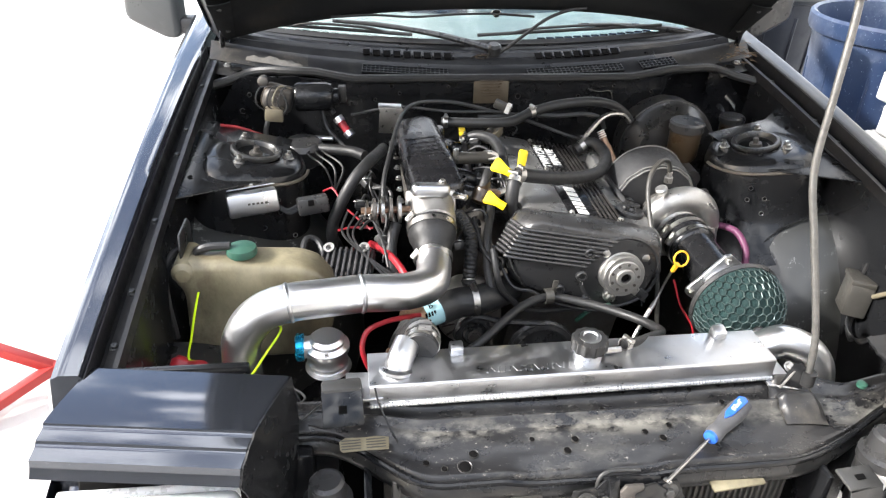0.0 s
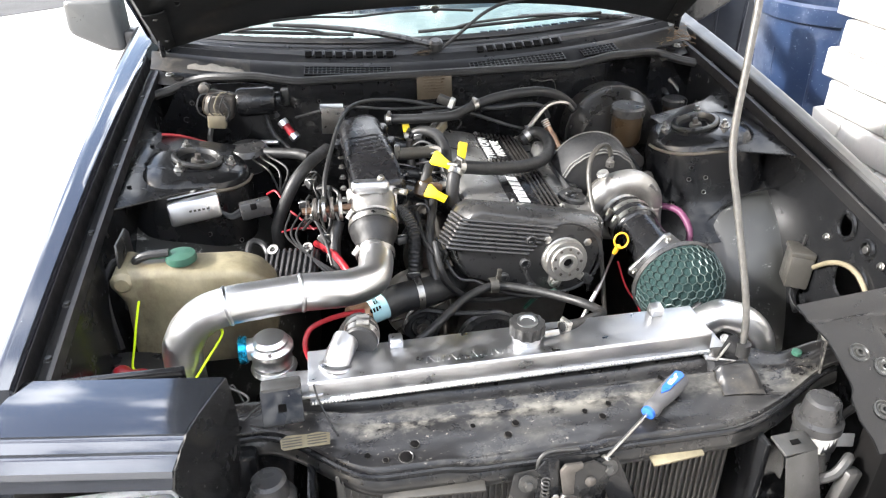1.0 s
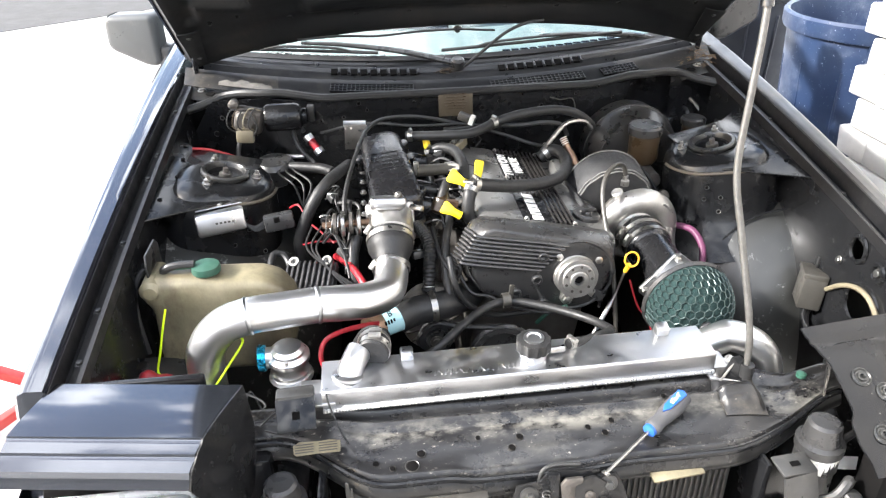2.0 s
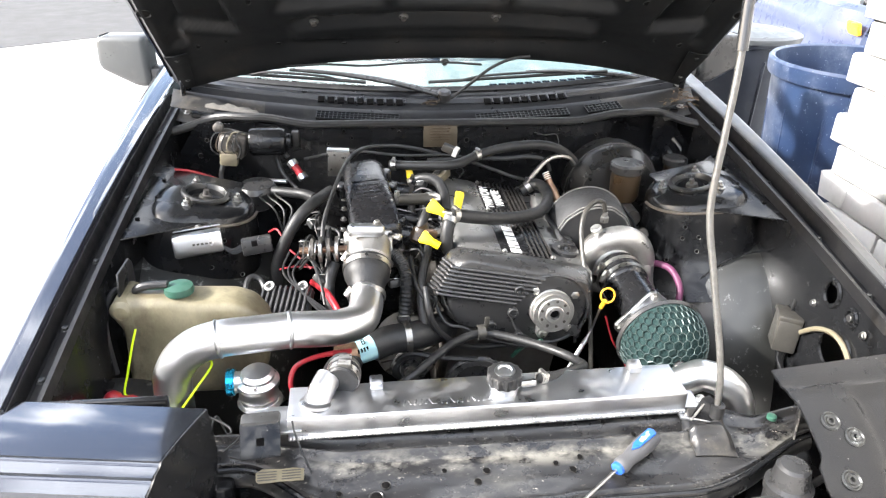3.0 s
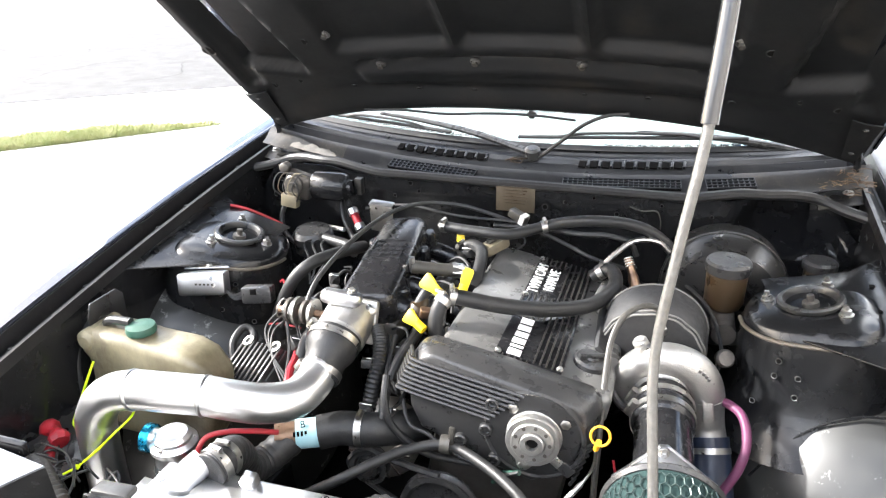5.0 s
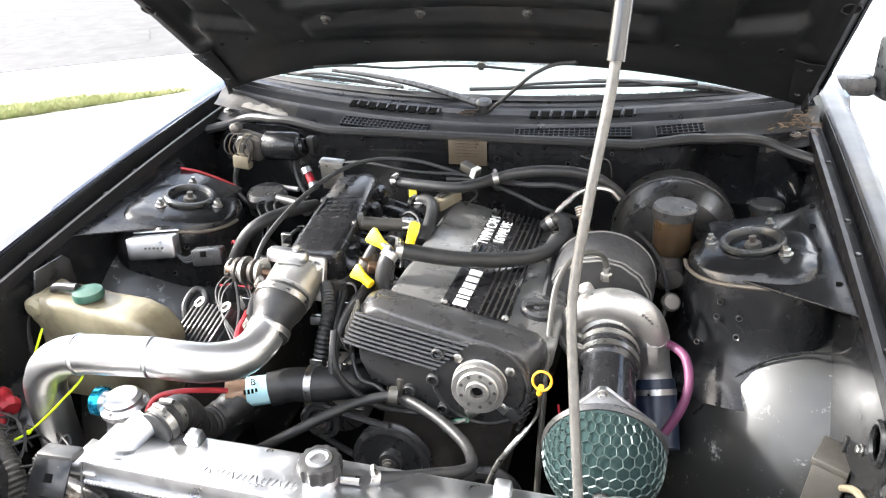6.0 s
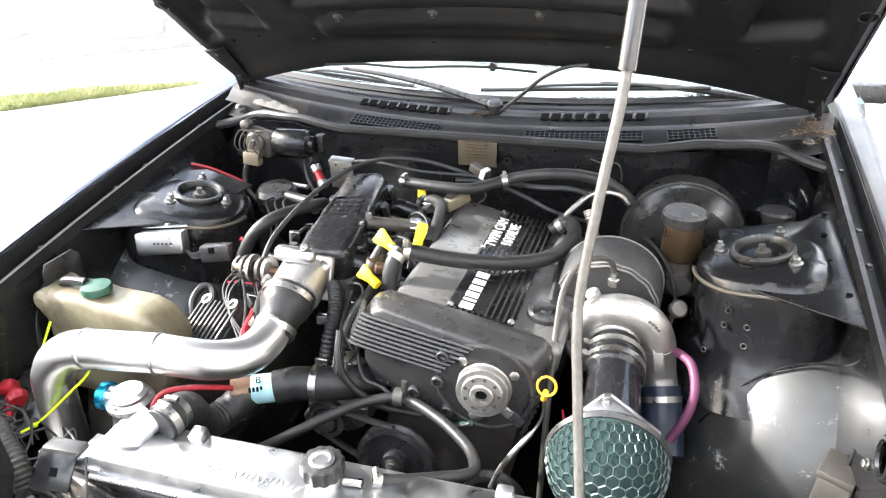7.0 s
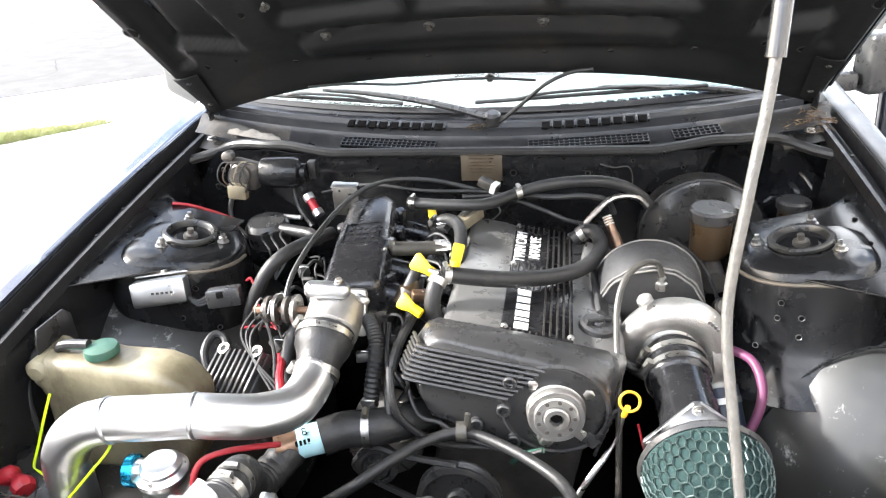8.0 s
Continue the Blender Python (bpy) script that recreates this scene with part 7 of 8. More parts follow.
# relay box on the other wing
relay = thing("relay_box", "dusty grey relay box on the inner wing", "relay", (0.68, -0.32, 0.64))
part("relay_case", rbox((0.046, 0.066, 0.072), (0.662, -0.325, 0.650), 0.005, (-6, 4, -24)), M_CONNECTOR, relay)
part("relay_lid", rbox((0.048, 0.068, 0.012), (0.6645, -0.3215, 0.688), 0.003, (-6, 4, -24)), M_CONNECTOR, relay)
part("relay_tab", rbox((0.004, 0.050, 0.030), (0.684, -0.292, 0.700), 0.001, (-6, 4, -24)), M_BAYDUST, relay)
for k in range(5):
    part("relay_wire", tube([(0.655 + 0.004 * k, -0.335, 0.616), (0.648 + 0.003 * k, -0.345, 0.592 - 0.003 * k), (0.655, -0.372 - 0.004 * k, 0.575), (0.672, -0.395, 0.59)], 0.0022, 6, 5), M_CONNECTOR if k % 2 else M_RUBBER, relay)
part("relay_lead", tube([(0.665, -0.33, 0.615), (0.66, -0.34, 0.58), (0.65, -0.37, 0.57)], 0.006, 8, 5), M_RUBBER, relay)

wing_hole = thing("wing_grommet", "dusty rolled rims and screws round openings in the inner wing", "grommet", (0.68, -0.36, 0.74))
for y, z, ry, rz in WING_HOLES:
    part("hole_rim", tube([(0.6795, y + (ry + 0.003) * math.cos(k * math.pi / 12), z + (rz + 0.003) * math.sin(k * math.pi / 12)) for k in range(25)], 0.0046, 6, 2), M_BODY, wing_hole)
part("hole_bolt", hexbolt((0.684, -0.470, 0.770), (-1, 0, 0.1), 0.008, 0.008), M_GREYSTEEL, wing_hole)
for y, z in ((-0.366, 0.742), (-0.515, 0.762)):
    part("wing_screw", hexbolt((0.678, y, z), (-1, 0, 0.1), 0.006, 0.006), M_STEEL, wing_hole)
hose("cream_wire", "cream sleeved wire looping round the wing opening", [(0.668, -0.365, 0.672), (0.670, -0.400, 0.703), (0.671, -0.440, 0.722), (0.671, -0.475, 0.722), (0.672, -0.502, 0.705), (0.676, -0.515, 0.680), (0.690, -0.515, 0.650)], 0.0052, M_BEIGECONN, "wire", seg=8)

# looms and lines between plenum, head and timing cover
hose("injector_loom", "taped black injector loom along the intake runners", [(-0.075, 0.16, 0.825), (-0.085, 0.08, 0.822), (-0.080, 0.0, 0.818), (-0.088, -0.08, 0.812), (-0.082, -0.17, 0.80), (-0.098, -0.24, 0.775), (-0.105, -0.29, 0.735), (-0.10, -0.32, 0.70)], 0.0085, M_RUBBER, "wiring", seg=10)
hose("coolant_stub", "short black coolant stub below the throttle", [(-0.275, -0.215, 0.79), (-0.285, -0.235, 0.765), (-0.288, -0.255, 0.735), (-0.28, -0.28, 0.70)], 0.0115, M_RUBBER, seg=12)
hose("idle_air_hose", "ribbed black idle air hose beside the throttle", [(-0.155, -0.20, 0.80), (-0.14, -0.225, 0.79), (-0.132, -0.25, 0.77), (-0.135, -0.275, 0.735), (-0.14, -0.29, 0.69)], 0.0125, M_RUBBER, seg=14, n=12, ripple=0.0009, pitch=2)
hose("water_pipe", "oily steel water pipe under the runners", [(-0.13, -0.27, 0.715), (-0.12, -0.18, 0.73), (-0.125, -0.05, 0.735), (-0.12, 0.10, 0.74)], 0.012, M_DIRTYMETAL, "pipe", seg=12)
hose("crank_sensor_lead", "green-tipped sensor lead below the cam sensor", [(0.135, -0.335, 0.66), (0.125, -0.325, 0.648), (0.105, -0.315, 0.635), (0.085, -0.30, 0.60)], 0.0045, M_GREENCAP, "wire", seg=8)
hose("turbo_water_line", "dark steel water line to the turbo", [(0.245, -0.10, 0.74), (0.26, -0.16, 0.715), (0.285, -0.17, 0.70), (0.30, -0.12, 0.70)], 0.007, M_DIRTYMETAL, "pipe", seg=10)
hose("wastegate_line", "thin black wastegate line beside the turbo", [(0.425, -0.06, 0.72), (0.43, -0.02, 0.755), (0.41, 0.04, 0.79), (0.38, 0.10, 0.80), (0.34, 0.16, 0.80)], 0.0035, M_RUBBER, "hose", seg=8)
hose("washer_wire", "thin pale wire hanging on the firewall", [(0.235, 0.262, 0.906), (0.262, 0.258, 0.900), (0.29, 0.258, 0.902), (0.300, 0.258, 0.885), (0.302, 0.26, 0.862)], 0.0014, M_CONNECTOR, "wire", seg=6)
hose("black_line", "black rubber line down the inner wing", [(-0.655, -0.30, 0.795), (-0.672, -0.32, 0.80), (-0.685, -0.345, 0.775), (-0.682, -0.37, 0.73), (-0.675, -0.38, 0.66)], 0.006, M_RUBBER, "hose", seg=8)
for k in range(4):
    hose("ignition_lead", "thin black lead above the runners", [(-0.10, 0.05 - 0.05 * k, 0.83), (-0.075, 0.04 - 0.05 * k, 0.845 - 0.004 * k), (-0.05, 0.02 - 0.05 * k, 0.835), (-0.045, -0.01 - 0.05 * k, 0.80)], 0.003, M_RUBBER, "wire", seg=6)
gnd = thing("brass_union", "small brass union on the fuel rail", "fitting", (-0.075, -0.165, 0.80))
part("union_body", rbox((0.026, 0.020, 0.018), (-0.076, -0.160, 0.822), 0.004, (0, 12, 25)), M_COPPER, gnd)
part("union_hex", lathe([(0.009, 0), (0.009, 0.014), (0.006, 0.016)], (-0.064, -0.155, 0.822), (-0.03, -0.14, 0.83), 6), M_STEEL, gnd)
aw = thing("actuator_rod", "silver wastegate actuator can beside the turbo", "actuator", (0.44, -0.05, 0.70))
part("actuator_can", lathe([(0.013, 0), (0.015, 0.004), (0.015, 0.014), (0.0165, 0.015), (0.0165, 0.019), (0.013, 0.023), (0, 0.024)], (0.432, -0.035, 0.742), (0.55, -0.4, 1.0), 22), M_DIRTYMETAL, aw)
part("actuator_nipple", tube([(0.432, -0.035, 0.742), (0.428, -0.02, 0.715)], 0.005, 8, 2), M_STEEL, aw)

# small fittings and wires packed round the intake
rng = random.Random(31)
for k in range(7):
    y = -0.14 + 0.045 * k
    for x in (-0.262, -0.148):
        part("plenum_bolt", hexbolt((x, y + 0.01 * (x > -0.2), 0.783 + 0.12 * y), (0, 0, 1), 0.0055, 0.006), M_STEEL, plenum)
for k in range(12):
    y = 0.12 - 0.03 * k
    x = -0.335 + rng.uniform(-0.015, 0.02)
    z = 0.77 + rng.uniform(-0.04, 0.025)
    hose("vacuum_tube", "thin black vacuum tube beside the plenum", [(x, y, z), (x + rng.uniform(0.01, 0.03), y - 0.02, z + rng.uniform(0.0, 0.03)), (x + rng.uniform(0.02, 0.05), y - 0.05, z + rng.uniform(-0.02, 0.02)), (x + rng.uniform(0.02, 0.06), y - 0.08, z - 0.04)], rng.choice((0.002, 0.003, 0.0045)), rng.choice((M_RUBBER, M_RUBBER, M_CONNECTOR)), "hose", seg=7, n=6)
for k in range(9):
    y = 0.10 - 0.035 * k
    hose("runner_lead", "thin taped lead between the runners and the head", [(-0.135, y, 0.79), (-0.118 + rng.uniform(-0.01, 0.01), y - 0.012, 0.806 + rng.uniform(-0.006, 0.01)), (-0.098, y - 0.02, 0.800), (-0.085 + rng.uniform(-0.01, 0.01), y - 0.045, 0.775)], rng.choice((0.0018, 0.0026, 0.0036)), rng.choice((M_RUBBER, M_RUBBER, M_DIRTYMETAL)), "wire", seg=6, n=6)
for k, (x, y, z) in enumerate(((-0.345, -0.10, 0.775), (-0.33, -0.02, 0.79), (-0.305, -0.235, 0.765), (-0.155, -0.245, 0.755), (-0.12, -0.21, 0.765), (-0.095, -0.30, 0.70), (-0.14, -0.30, 0.70), (-0.075, 0.10, 0.83))):
    cb = thing("wiring_plug", "small dark wiring plug with a bare metal clip", "connector", (x, y, z))
    part("plug_body", rbox((0.020, 0.026, 0.016), (x, y, z), 0.003, (20 * (k % 3), 15, 35 * k)), M_PLASTIC, cb)
    part("plug_clip", tube([(x - 0.011, y, z + 0.009), (x, y - 0.004, z + 0.012), (x + 0.011, y, z + 0.009)], 0.0012, 5, 3), M_STEEL, cb)
    part("plug_tail", tube([(x, y + 0.01, z), (x + 0.012, y + 0.03, z + 0.008), (x + 0.02, y + 0.05, z - 0.012)], 0.0035, 6, 4), M_RUBBER, cb)

# ---- front end: latch, lamp frame, screwdriver, labels ----
latch = thing("hood_latch", "greasy black hood latch with bolts and springs", "latch", (0.03, -0.77, 0.58))


def latch_m(x, z, y=-0.768, ry=0.0):
    """Upright face of the latch, leaning back a little."""
    return Matrix.Translation((x, y, z)) @ Euler((radians(78), radians(ry), 0), "XYZ").to_matrix().to_4x4()


part("latch_plate", prism([(-0.036, -0.085), (0.070, -0.085), (0.075, -0.01), (0.060, 0.018), (0.010, 0.022), (-0.020, 0.018), (-0.036, 0.0)], 0.004, 0.001, latch_m(0.012, 0.640, -0.764)), M_BODY, latch)
part("latch_striker", tube([(-0.018, -0.762, 0.628), (-0.016, -0.757, 0.650), (-0.006, -0.754, 0.662), (0.012, -0.753, 0.665), (0.045, -0.754, 0.663)], 0.0032, 8, 6), M_GREYSTEEL, latch)
part("latch_post", rbox((0.016, 0.014, 0.070), (0.003, -0.772, 0.628), 0.003, (-12, 0, 0)), M_BODY, latch)
part("latch_hook", prism([(-0.008, -0.03), (0.008, -0.03), (0.010, 0.006), (0.022, 0.012), (0.022, 0.020), (-0.004, 0.020), (-0.012, 0.010)], 0.007, 0.0015, latch_m(0.022, 0.638, -0.776)), M_DIRTYMETAL, latch)
part("latch_cam", prism([(-0.030, -0.020), (-0.012, -0.030), (0.018, -0.026), (0.030, -0.004), (0.026, 0.018), (0.008, 0.030), (-0.014, 0.026), (-0.028, 0.008)], 0.006, 0.0015, latch_m(0.054, 0.628, -0.778)), M_BAYDUST, latch)
part("cam_rivet", lathe([(0.008, 0), (0.008, 0.003), (0.005, 0.005), (0, 0.005)], (0.054, -0.785, 0.629), (0.054, -1.78, 0.83), 16), M_DIRTYMETAL, latch)
part("latch_wing", prism([(-0.016, 0.010), (0.014, 0.014), (0.022, 0.004), (0.018, -0.012), (-0.004, -0.080), (-0.040, -0.080)], 0.004, 0.001, latch_m(-0.038, 0.632, -0.766)), M_BAYDUST, latch)
part("latch_stay", prism([(-0.016, 0.014), (0.012, 0.016), (0.020, 0.0), (0.062, -0.110), (0.022, -0.110), (-0.018, 0.0)], 0.005, 0.0015, latch_m(0.084, 0.640, -0.770)), M_BODY, latch)
for x, z, r in ((-0.036, 0.630, 0.0075), (0.084, 0.640, 0.0075), (0.036, 0.585, 0.010), (0.004, 0.602, 0.006)):
    part("latch_bolt", merge(hexbolt((x, -0.776, z), (0, -1, 0.22), r, 0.008), lathe([(r * 1.9, -0.002), (r * 1.9, 0.001), (r * 1.5, 0.0015)], (x, -0.776, z), (x, -1.776, z + 0.22), 20)), M_GREYSTEEL if r > 0.007 else M_STEEL, latch)
part("latch_yoke", tube([(0.008, -0.780, 0.560), (0.010, -0.782, 0.590), (0.022, -0.783, 0.604), (0.046, -0.783, 0.604), (0.060, -0.782, 0.590), (0.064, -0.780, 0.555)], 0.006, 8, 5), M_BAYDUST, latch)
part("latch_tongue", prism([(-0.014, -0.02), (0.012, -0.022), (0.018, 0.010), (0.004, 0.016), (-0.016, 0.008)], 0.004, 0.001, latch_m(-0.006, 0.585, -0.782, 14)), M_STEEL, latch)
part("latch_spring", tube([(-0.012 + 0.006 * math.cos(k * 1.3), -0.782 + 0.006 * math.sin(k * 1.3), 0.640 - 0.0016 * k) for k in range(28)], 0.0013, 5, 2), M_GREYSTEEL, latch)

sd = thing("screwdriver", "grey and blue handled screwdriver lying on the support", "screwdriver", (0.2, -0.70, 0.67))
tip, neck, butt = V((0.078, -0.776, 0.662)), V((0.166, -0.717, 0.6830)), V((0.240, -0.666, 0.697))
part("shaft", tube([tip, neck], 0.0026, 10, 2), M_STEEL, sd)
part("blade_tip", rbox((0.007, 0.012, 0.0016), tip, 0.0005, (0, 0, 34)), M_STEEL, sd)
hl = (butt - neck).length
part("handle", lathe([(0.004, -0.004), (0.010, -0.002), (0.0135, 0.004), (0.013, 0.012), (0.0115, 0.020), (0.0135, 0.034), (0.0155, 0.055), (0.0155, 0.070), (0.013, hl - 0.003), (0.008, hl), (0, hl)], neck, butt, 22), M_GREYTOOL, sd)
part("handle_collar", lathe([(0.006, -0.008), (0.0105, -0.006), (0.0108, 0.0), (0.010, 0.003)], neck, butt, 22), M_BLUETOOL, sd)
hd = (butt - neck).normalized()
hs = hd.cross(V((0, 0, 1))).normalized()
hu = hs.cross(hd)
HM = Matrix((hd, -hs, hu)).transposed().to_4x4()
HM.translation = neck + hd * 0.030 + hu * 0.0125
insert = part("blue_insert", prism([(0, 0), (0.012, -0.006), (0.052, -0.008), (0.056, 0), (0.052, 0.008), (0.012, 0.006)], 0.004, 0.001, HM), M_BLUETOOL, sd)
text_part("handle_word", "#2x4\"", 0.0105, HM @ pose(0.034, 0, 0.0042), insert, depth=0.0003)

st = thing("caution_sticker", "torn yellowed paper sticker on the support", "sticker", (-0.34, -0.69, 0.67))
SM = Matrix.Translation((-0.349, -0.684, 0.6780)) @ Euler((radians(14), 0, radians(2)), "XYZ").to_matrix().to_4x4()
part("sticker_paper", prism([(-0.034, -0.008), (-0.03, -0.012), (0.0, -0.011), (0.036, -0.012), (0.037, 0.008), (0.02, 0.011), (0.003, 0.010), (-0.026, 0.012), (-0.035, 0.006)], 0.0008, 0, SM), M_TANK, st, smooth=0)
for k in range(4):
    for x in (-0.018, 0.018):
        part("sticker_bar", moved(rbox((0.028, 0.0016, 0.0004), (x, -0.007 + 0.0045 * k, 0.0011), 0), SM), M_CONNECTOR, st, smooth=0)

lampR = headlamp(1)


def panel(u, v):
    """Pressed inner frame of the missing headlamp cover."""
    a, b = V((0.428, -0.640, 0.787)), V((0.770, -0.612, 0.800))
    left = a.lerp(V((0.442, -0.845, 0.672)), v)
    left.x += 0.016 * sstep(0.05, 0.3, v) - 0.010 * sstep(0.62, 0.70, v) + 0.008 * sstep(0.8, 0.95, v)
    left.z += 0.016 * math.sin(math.pi * v)
    right = b.lerp(V((0.770, -0.850, 0.690)), v)
    right.z += 0.018 * math.sin(math.pi * v)
    p = left.lerp(right, u)
    p.z += 0.006 * (1 - sstep(0.10, 0.14, v)) - 0.012 * box_recess(u, v, 0.30, 0.95, 0.22, 0.90, 0.05) + 0.005 * (1 - sstep(0.0, 0.03, abs(v - 0.16 - 0.1 * u)))
    return p


pan = part("lid_panel", sheet(panel, 40, 40, 0.004), M_BODY, lampR)
for u, v in ((0.11, 0.42), (0.19, 0.54), (0.12, 0.78)):
    a = panel(u, v)
    part("panel_boss", lathe([(0.015, 0), (0.015, 0.002), (0.013, 0.003), (0.011, 0.001), (0.008, 0.001), (0.007, 0.004), (0.004, 0.004), (0.003, 0.0), (0, 0.0)], a, a + V((0, -0.5, 0.86)), 22), M_ARCH, pan)
part("lamp_stay", tube([(0.455, -0.745, 0.632), (0.495, -0.735, 0.650), (0.52, -0.73, 0.662)], 0.006, 8, 3), M_GREYSTEEL, lampR)
part("motor_tag", rbox((0.040, 0.002, 0.022), (0.487, -0.748, 0.600), 0.0008, (-20, 10, 0)), M_WHITE, lampR)
mo = part("lamp_motor", lathe([(0.030, -0.13), (0.030, -0.075), (0.033, -0.07), (0.033, -0.040), (0.036, -0.036), (0.036, -0.022), (0.029, -0.018), (0.025, 0.012), (0.020, 0.016), (0, 0.016)], (0.428, -0.750, 0.682), (0.420, -0.735, 1.68), 28), M_PLASTIC, lampR, "grey capped headlamp motor")
part("motor_label", sheet(lambda u, v: V((0.428 + 0.0337 * math.cos(radians(-140 + 85 * u)), -0.750 + 0.0337 * math.sin(radians(-140 + 85 * u)), 0.615 + 0.027 * v)), 12, 2, 0.0006), M_WHITE, mo)
fr = part("lamp_bracket", prism([(-0.026, 0), (0.030, 0), (0.036, -0.10), (-0.030, -0.10)], 0.004, 0.001, Matrix.Translation((0.368, -0.800, 0.645)) @ Euler((radians(72), 0, radians(10)), "XYZ").to_matrix().to_4x4()), M_GREYSTEEL, lampR)
part("bracket_top", rbox((0.062, 0.036, 0.005), (0.368, -0.785, 0.650), 0.002, (12, 6, 10)), M_GREYSTEEL, fr)
part("bracket_slot", rbox((0.016, 0.008, 0.001), (0.368, -0.786, 0.6535), 0, (12, 6, 10)), M_BLACKHOLE, fr, smooth=0)
part("lamp_link", tube([(0.40, -0.80, 0.58), (0.43, -0.81, 0.60), (0.455, -0.80, 0.62), (0.46, -0.79, 0.58)], 0.008, 8, 6), M_GREYSTEEL, lampR)
part("lamp_arm", rbox((0.03, 0.02, 0.10), (0.445, -0.815, 0.56), 0.006, (0, 12, 10)), M_GREYSTEEL, lampR)
part("lamp_frame", rbox((0.24, 0.06, 0.16), (0.60, -0.80, 0.59), 0.02), M_BLACKHOLE, lampR)
moL = part("lamp_motor", lathe([(0.030, -0.16), (0.030, -0.075), (0.036, -0.060), (0.036, -0.030), (0.028, -0.022), (0.025, 0.004), (0.020, 0.008), (0, 0.008)], (-0.402, -0.730, 0.652), (-0.402, -0.74, 1.65), 28), M_PLASTIC, lampL)
part("motor_band", lathe([(0.0304, -0.10), (0.0306, -0.098), (0.0306, -0.078), (0.0304, -0.076)], (-0.402, -0.730, 0.652), (-0.402, -0.74, 1.65), 28, closed=False), M_TANK, moL)
part("lower_bumper", rbox((1.5, 0.10, 0.22), (0, -0.92, 0.42), 0.04, (0, 0, 0), 3), M_FENDER, car)

# ---- cowl vents, wipers, hood cable ----
def upper_pt(x, v):
    p = cowl_line(x, 0.32 + 0.70 * v)
    p.z += 0.012 * math.sin(math.pi * min(1, v * 1.4)) + 0.006 - 0.020 * (1 - v)
    return p


for x0, n in ((-0.318, 9), (0.120, 9)):
    for k in range(n):
        x = x0 + 0.0255 * k
        p = upper_pt(x, 0.30)
        part("vent_slot", rbox((0.016, 0.024, 0.004), p + V((0, 0, 0.0018)), 0.001, (18, 0, 0)), M_BLACKHOLE, COWL, smooth=0)
        part("vent_tooth", rbox((0.006, 0.022, 0.007), p + V((0.0128, 0.002, 0.003)), 0.0015, (18, 0, 0)), M_COWL, COWL)
for x0, x1 in ((-0.330, -0.118), (0.085, 0.334), (0.384, 0.480)):
    xm = (x0 + x1) / 2
    a, b = cowl_line(x0, 0.17), cowl_line(x1, 0.17)
    rz = math.degrees(math.atan2(b.y - a.y, b.x - a.x))
    ry = -math.degrees(math.atan2(b.z - a.z, b.x - a.x))
    c = (a + b) / 2 + V((0, -0.012, -0.008))
    G = pose(*c, 16, ry, rz)
    gr = part("vent_tray", moved(rbox((x1 - x0, 0.034, 0.004), (0, 0, 0), 0.001), G), M_BLACKHOLE, COWL)
    nx = int((x1 - x0) / 0.0105)
    for k in range(nx + 1):
        part("grille_bar", moved(rbox((0.0018, 0.034, 0.003), (x0 - xm + (x1 - x0) * k / nx, 0, 0.0034), 0), G), M_COWL, gr, smooth=0)
    for k in range(4):
        part("grille_bar", moved(rbox((x1 - x0, 0.0018, 0.003), (0, -0.016 + 0.0107 * k, 0.0042), 0), G), M_COWL, gr, smooth=0)


def wiper(label, pivot, joint, b0, b1):
    W = thing("wiper", label, "wiper", pivot)
    part("wiper_arm", tube([V(pivot), V(pivot).lerp(joint, 0.35) + V((0, 0, 0.012)), V(pivot).lerp(joint, 0.7) + V((0, 0, 0.010)), joint], lambda t: 0.0095 - 0.005 * t, 8, 6), M_PLASTIC, W)
    part("wiper_pivot", lathe([(0.018, -0.01), (0.018, 0.010), (0.012, 0.016), (0, 0.017)], pivot, V(pivot) + V((0, -0.3, 1)), 18), M_PLASTIC, W)
    bl = part("wiper_blade", tube([b0, b0.lerp(b1, 0.33), b0.lerp(b1, 0.66), b1], 0.0045, 8, 5), M_RUBBER, W)
    up = V((0, -0.5, 0.86)) * 0.012
    part("blade_bridge", tube([b0.lerp(b1, 0.18), b0.lerp(b1, 0.32) + up, b0.lerp(b1, 0.68) + up, b0.lerp(b1, 0.82)], 0.0035, 8, 5), M_RUBBER, bl)


wiper("black wiper arm resting low on the windshield", (0.005, 0.352, 0.982), V((-0.40, 0.430, 1.036)), V((-0.57, 0.452, 1.024)), V((-0.20, 0.384, 1.012)))
wiper("black wiper arm resting low on the windshield", (0.645, 0.452, 0.985), V((0.23, 0.388, 1.036)), V((-0.035, 0.378, 1.012)), V((0.46, 0.404, 1.032)))
hose("hood_cable", "thin black cable from the cowl to the hood", [(-0.02, 0.345, 0.966), (0.014, 0.346, 0.972), (0.07, 0.332, 1.018), (0.12, 0.316, 1.062), (0.17, 0.302, 1.088), (0.216, 0.292, 1.096)], 0.0042, M_RUBBER, "cable", seg=8)
for k in range(6):
    r2 = random.Random(60 + k)
    hose("loose_wire", "frayed copper-coloured wire on the cowl", [(-0.05 + 0.01 * k, 0.345, 0.955), (-0.04 + r2.uniform(-0.03, 0.03), 0.335, 0.968), (-0.02 + r2.uniform(-0.02, 0.03), 0.35 + r2.uniform(-0.02, 0.01), 0.972), (0.0, 0.36, 0.978)], 0.0014, M_BROWNRES, "wire", seg=5)


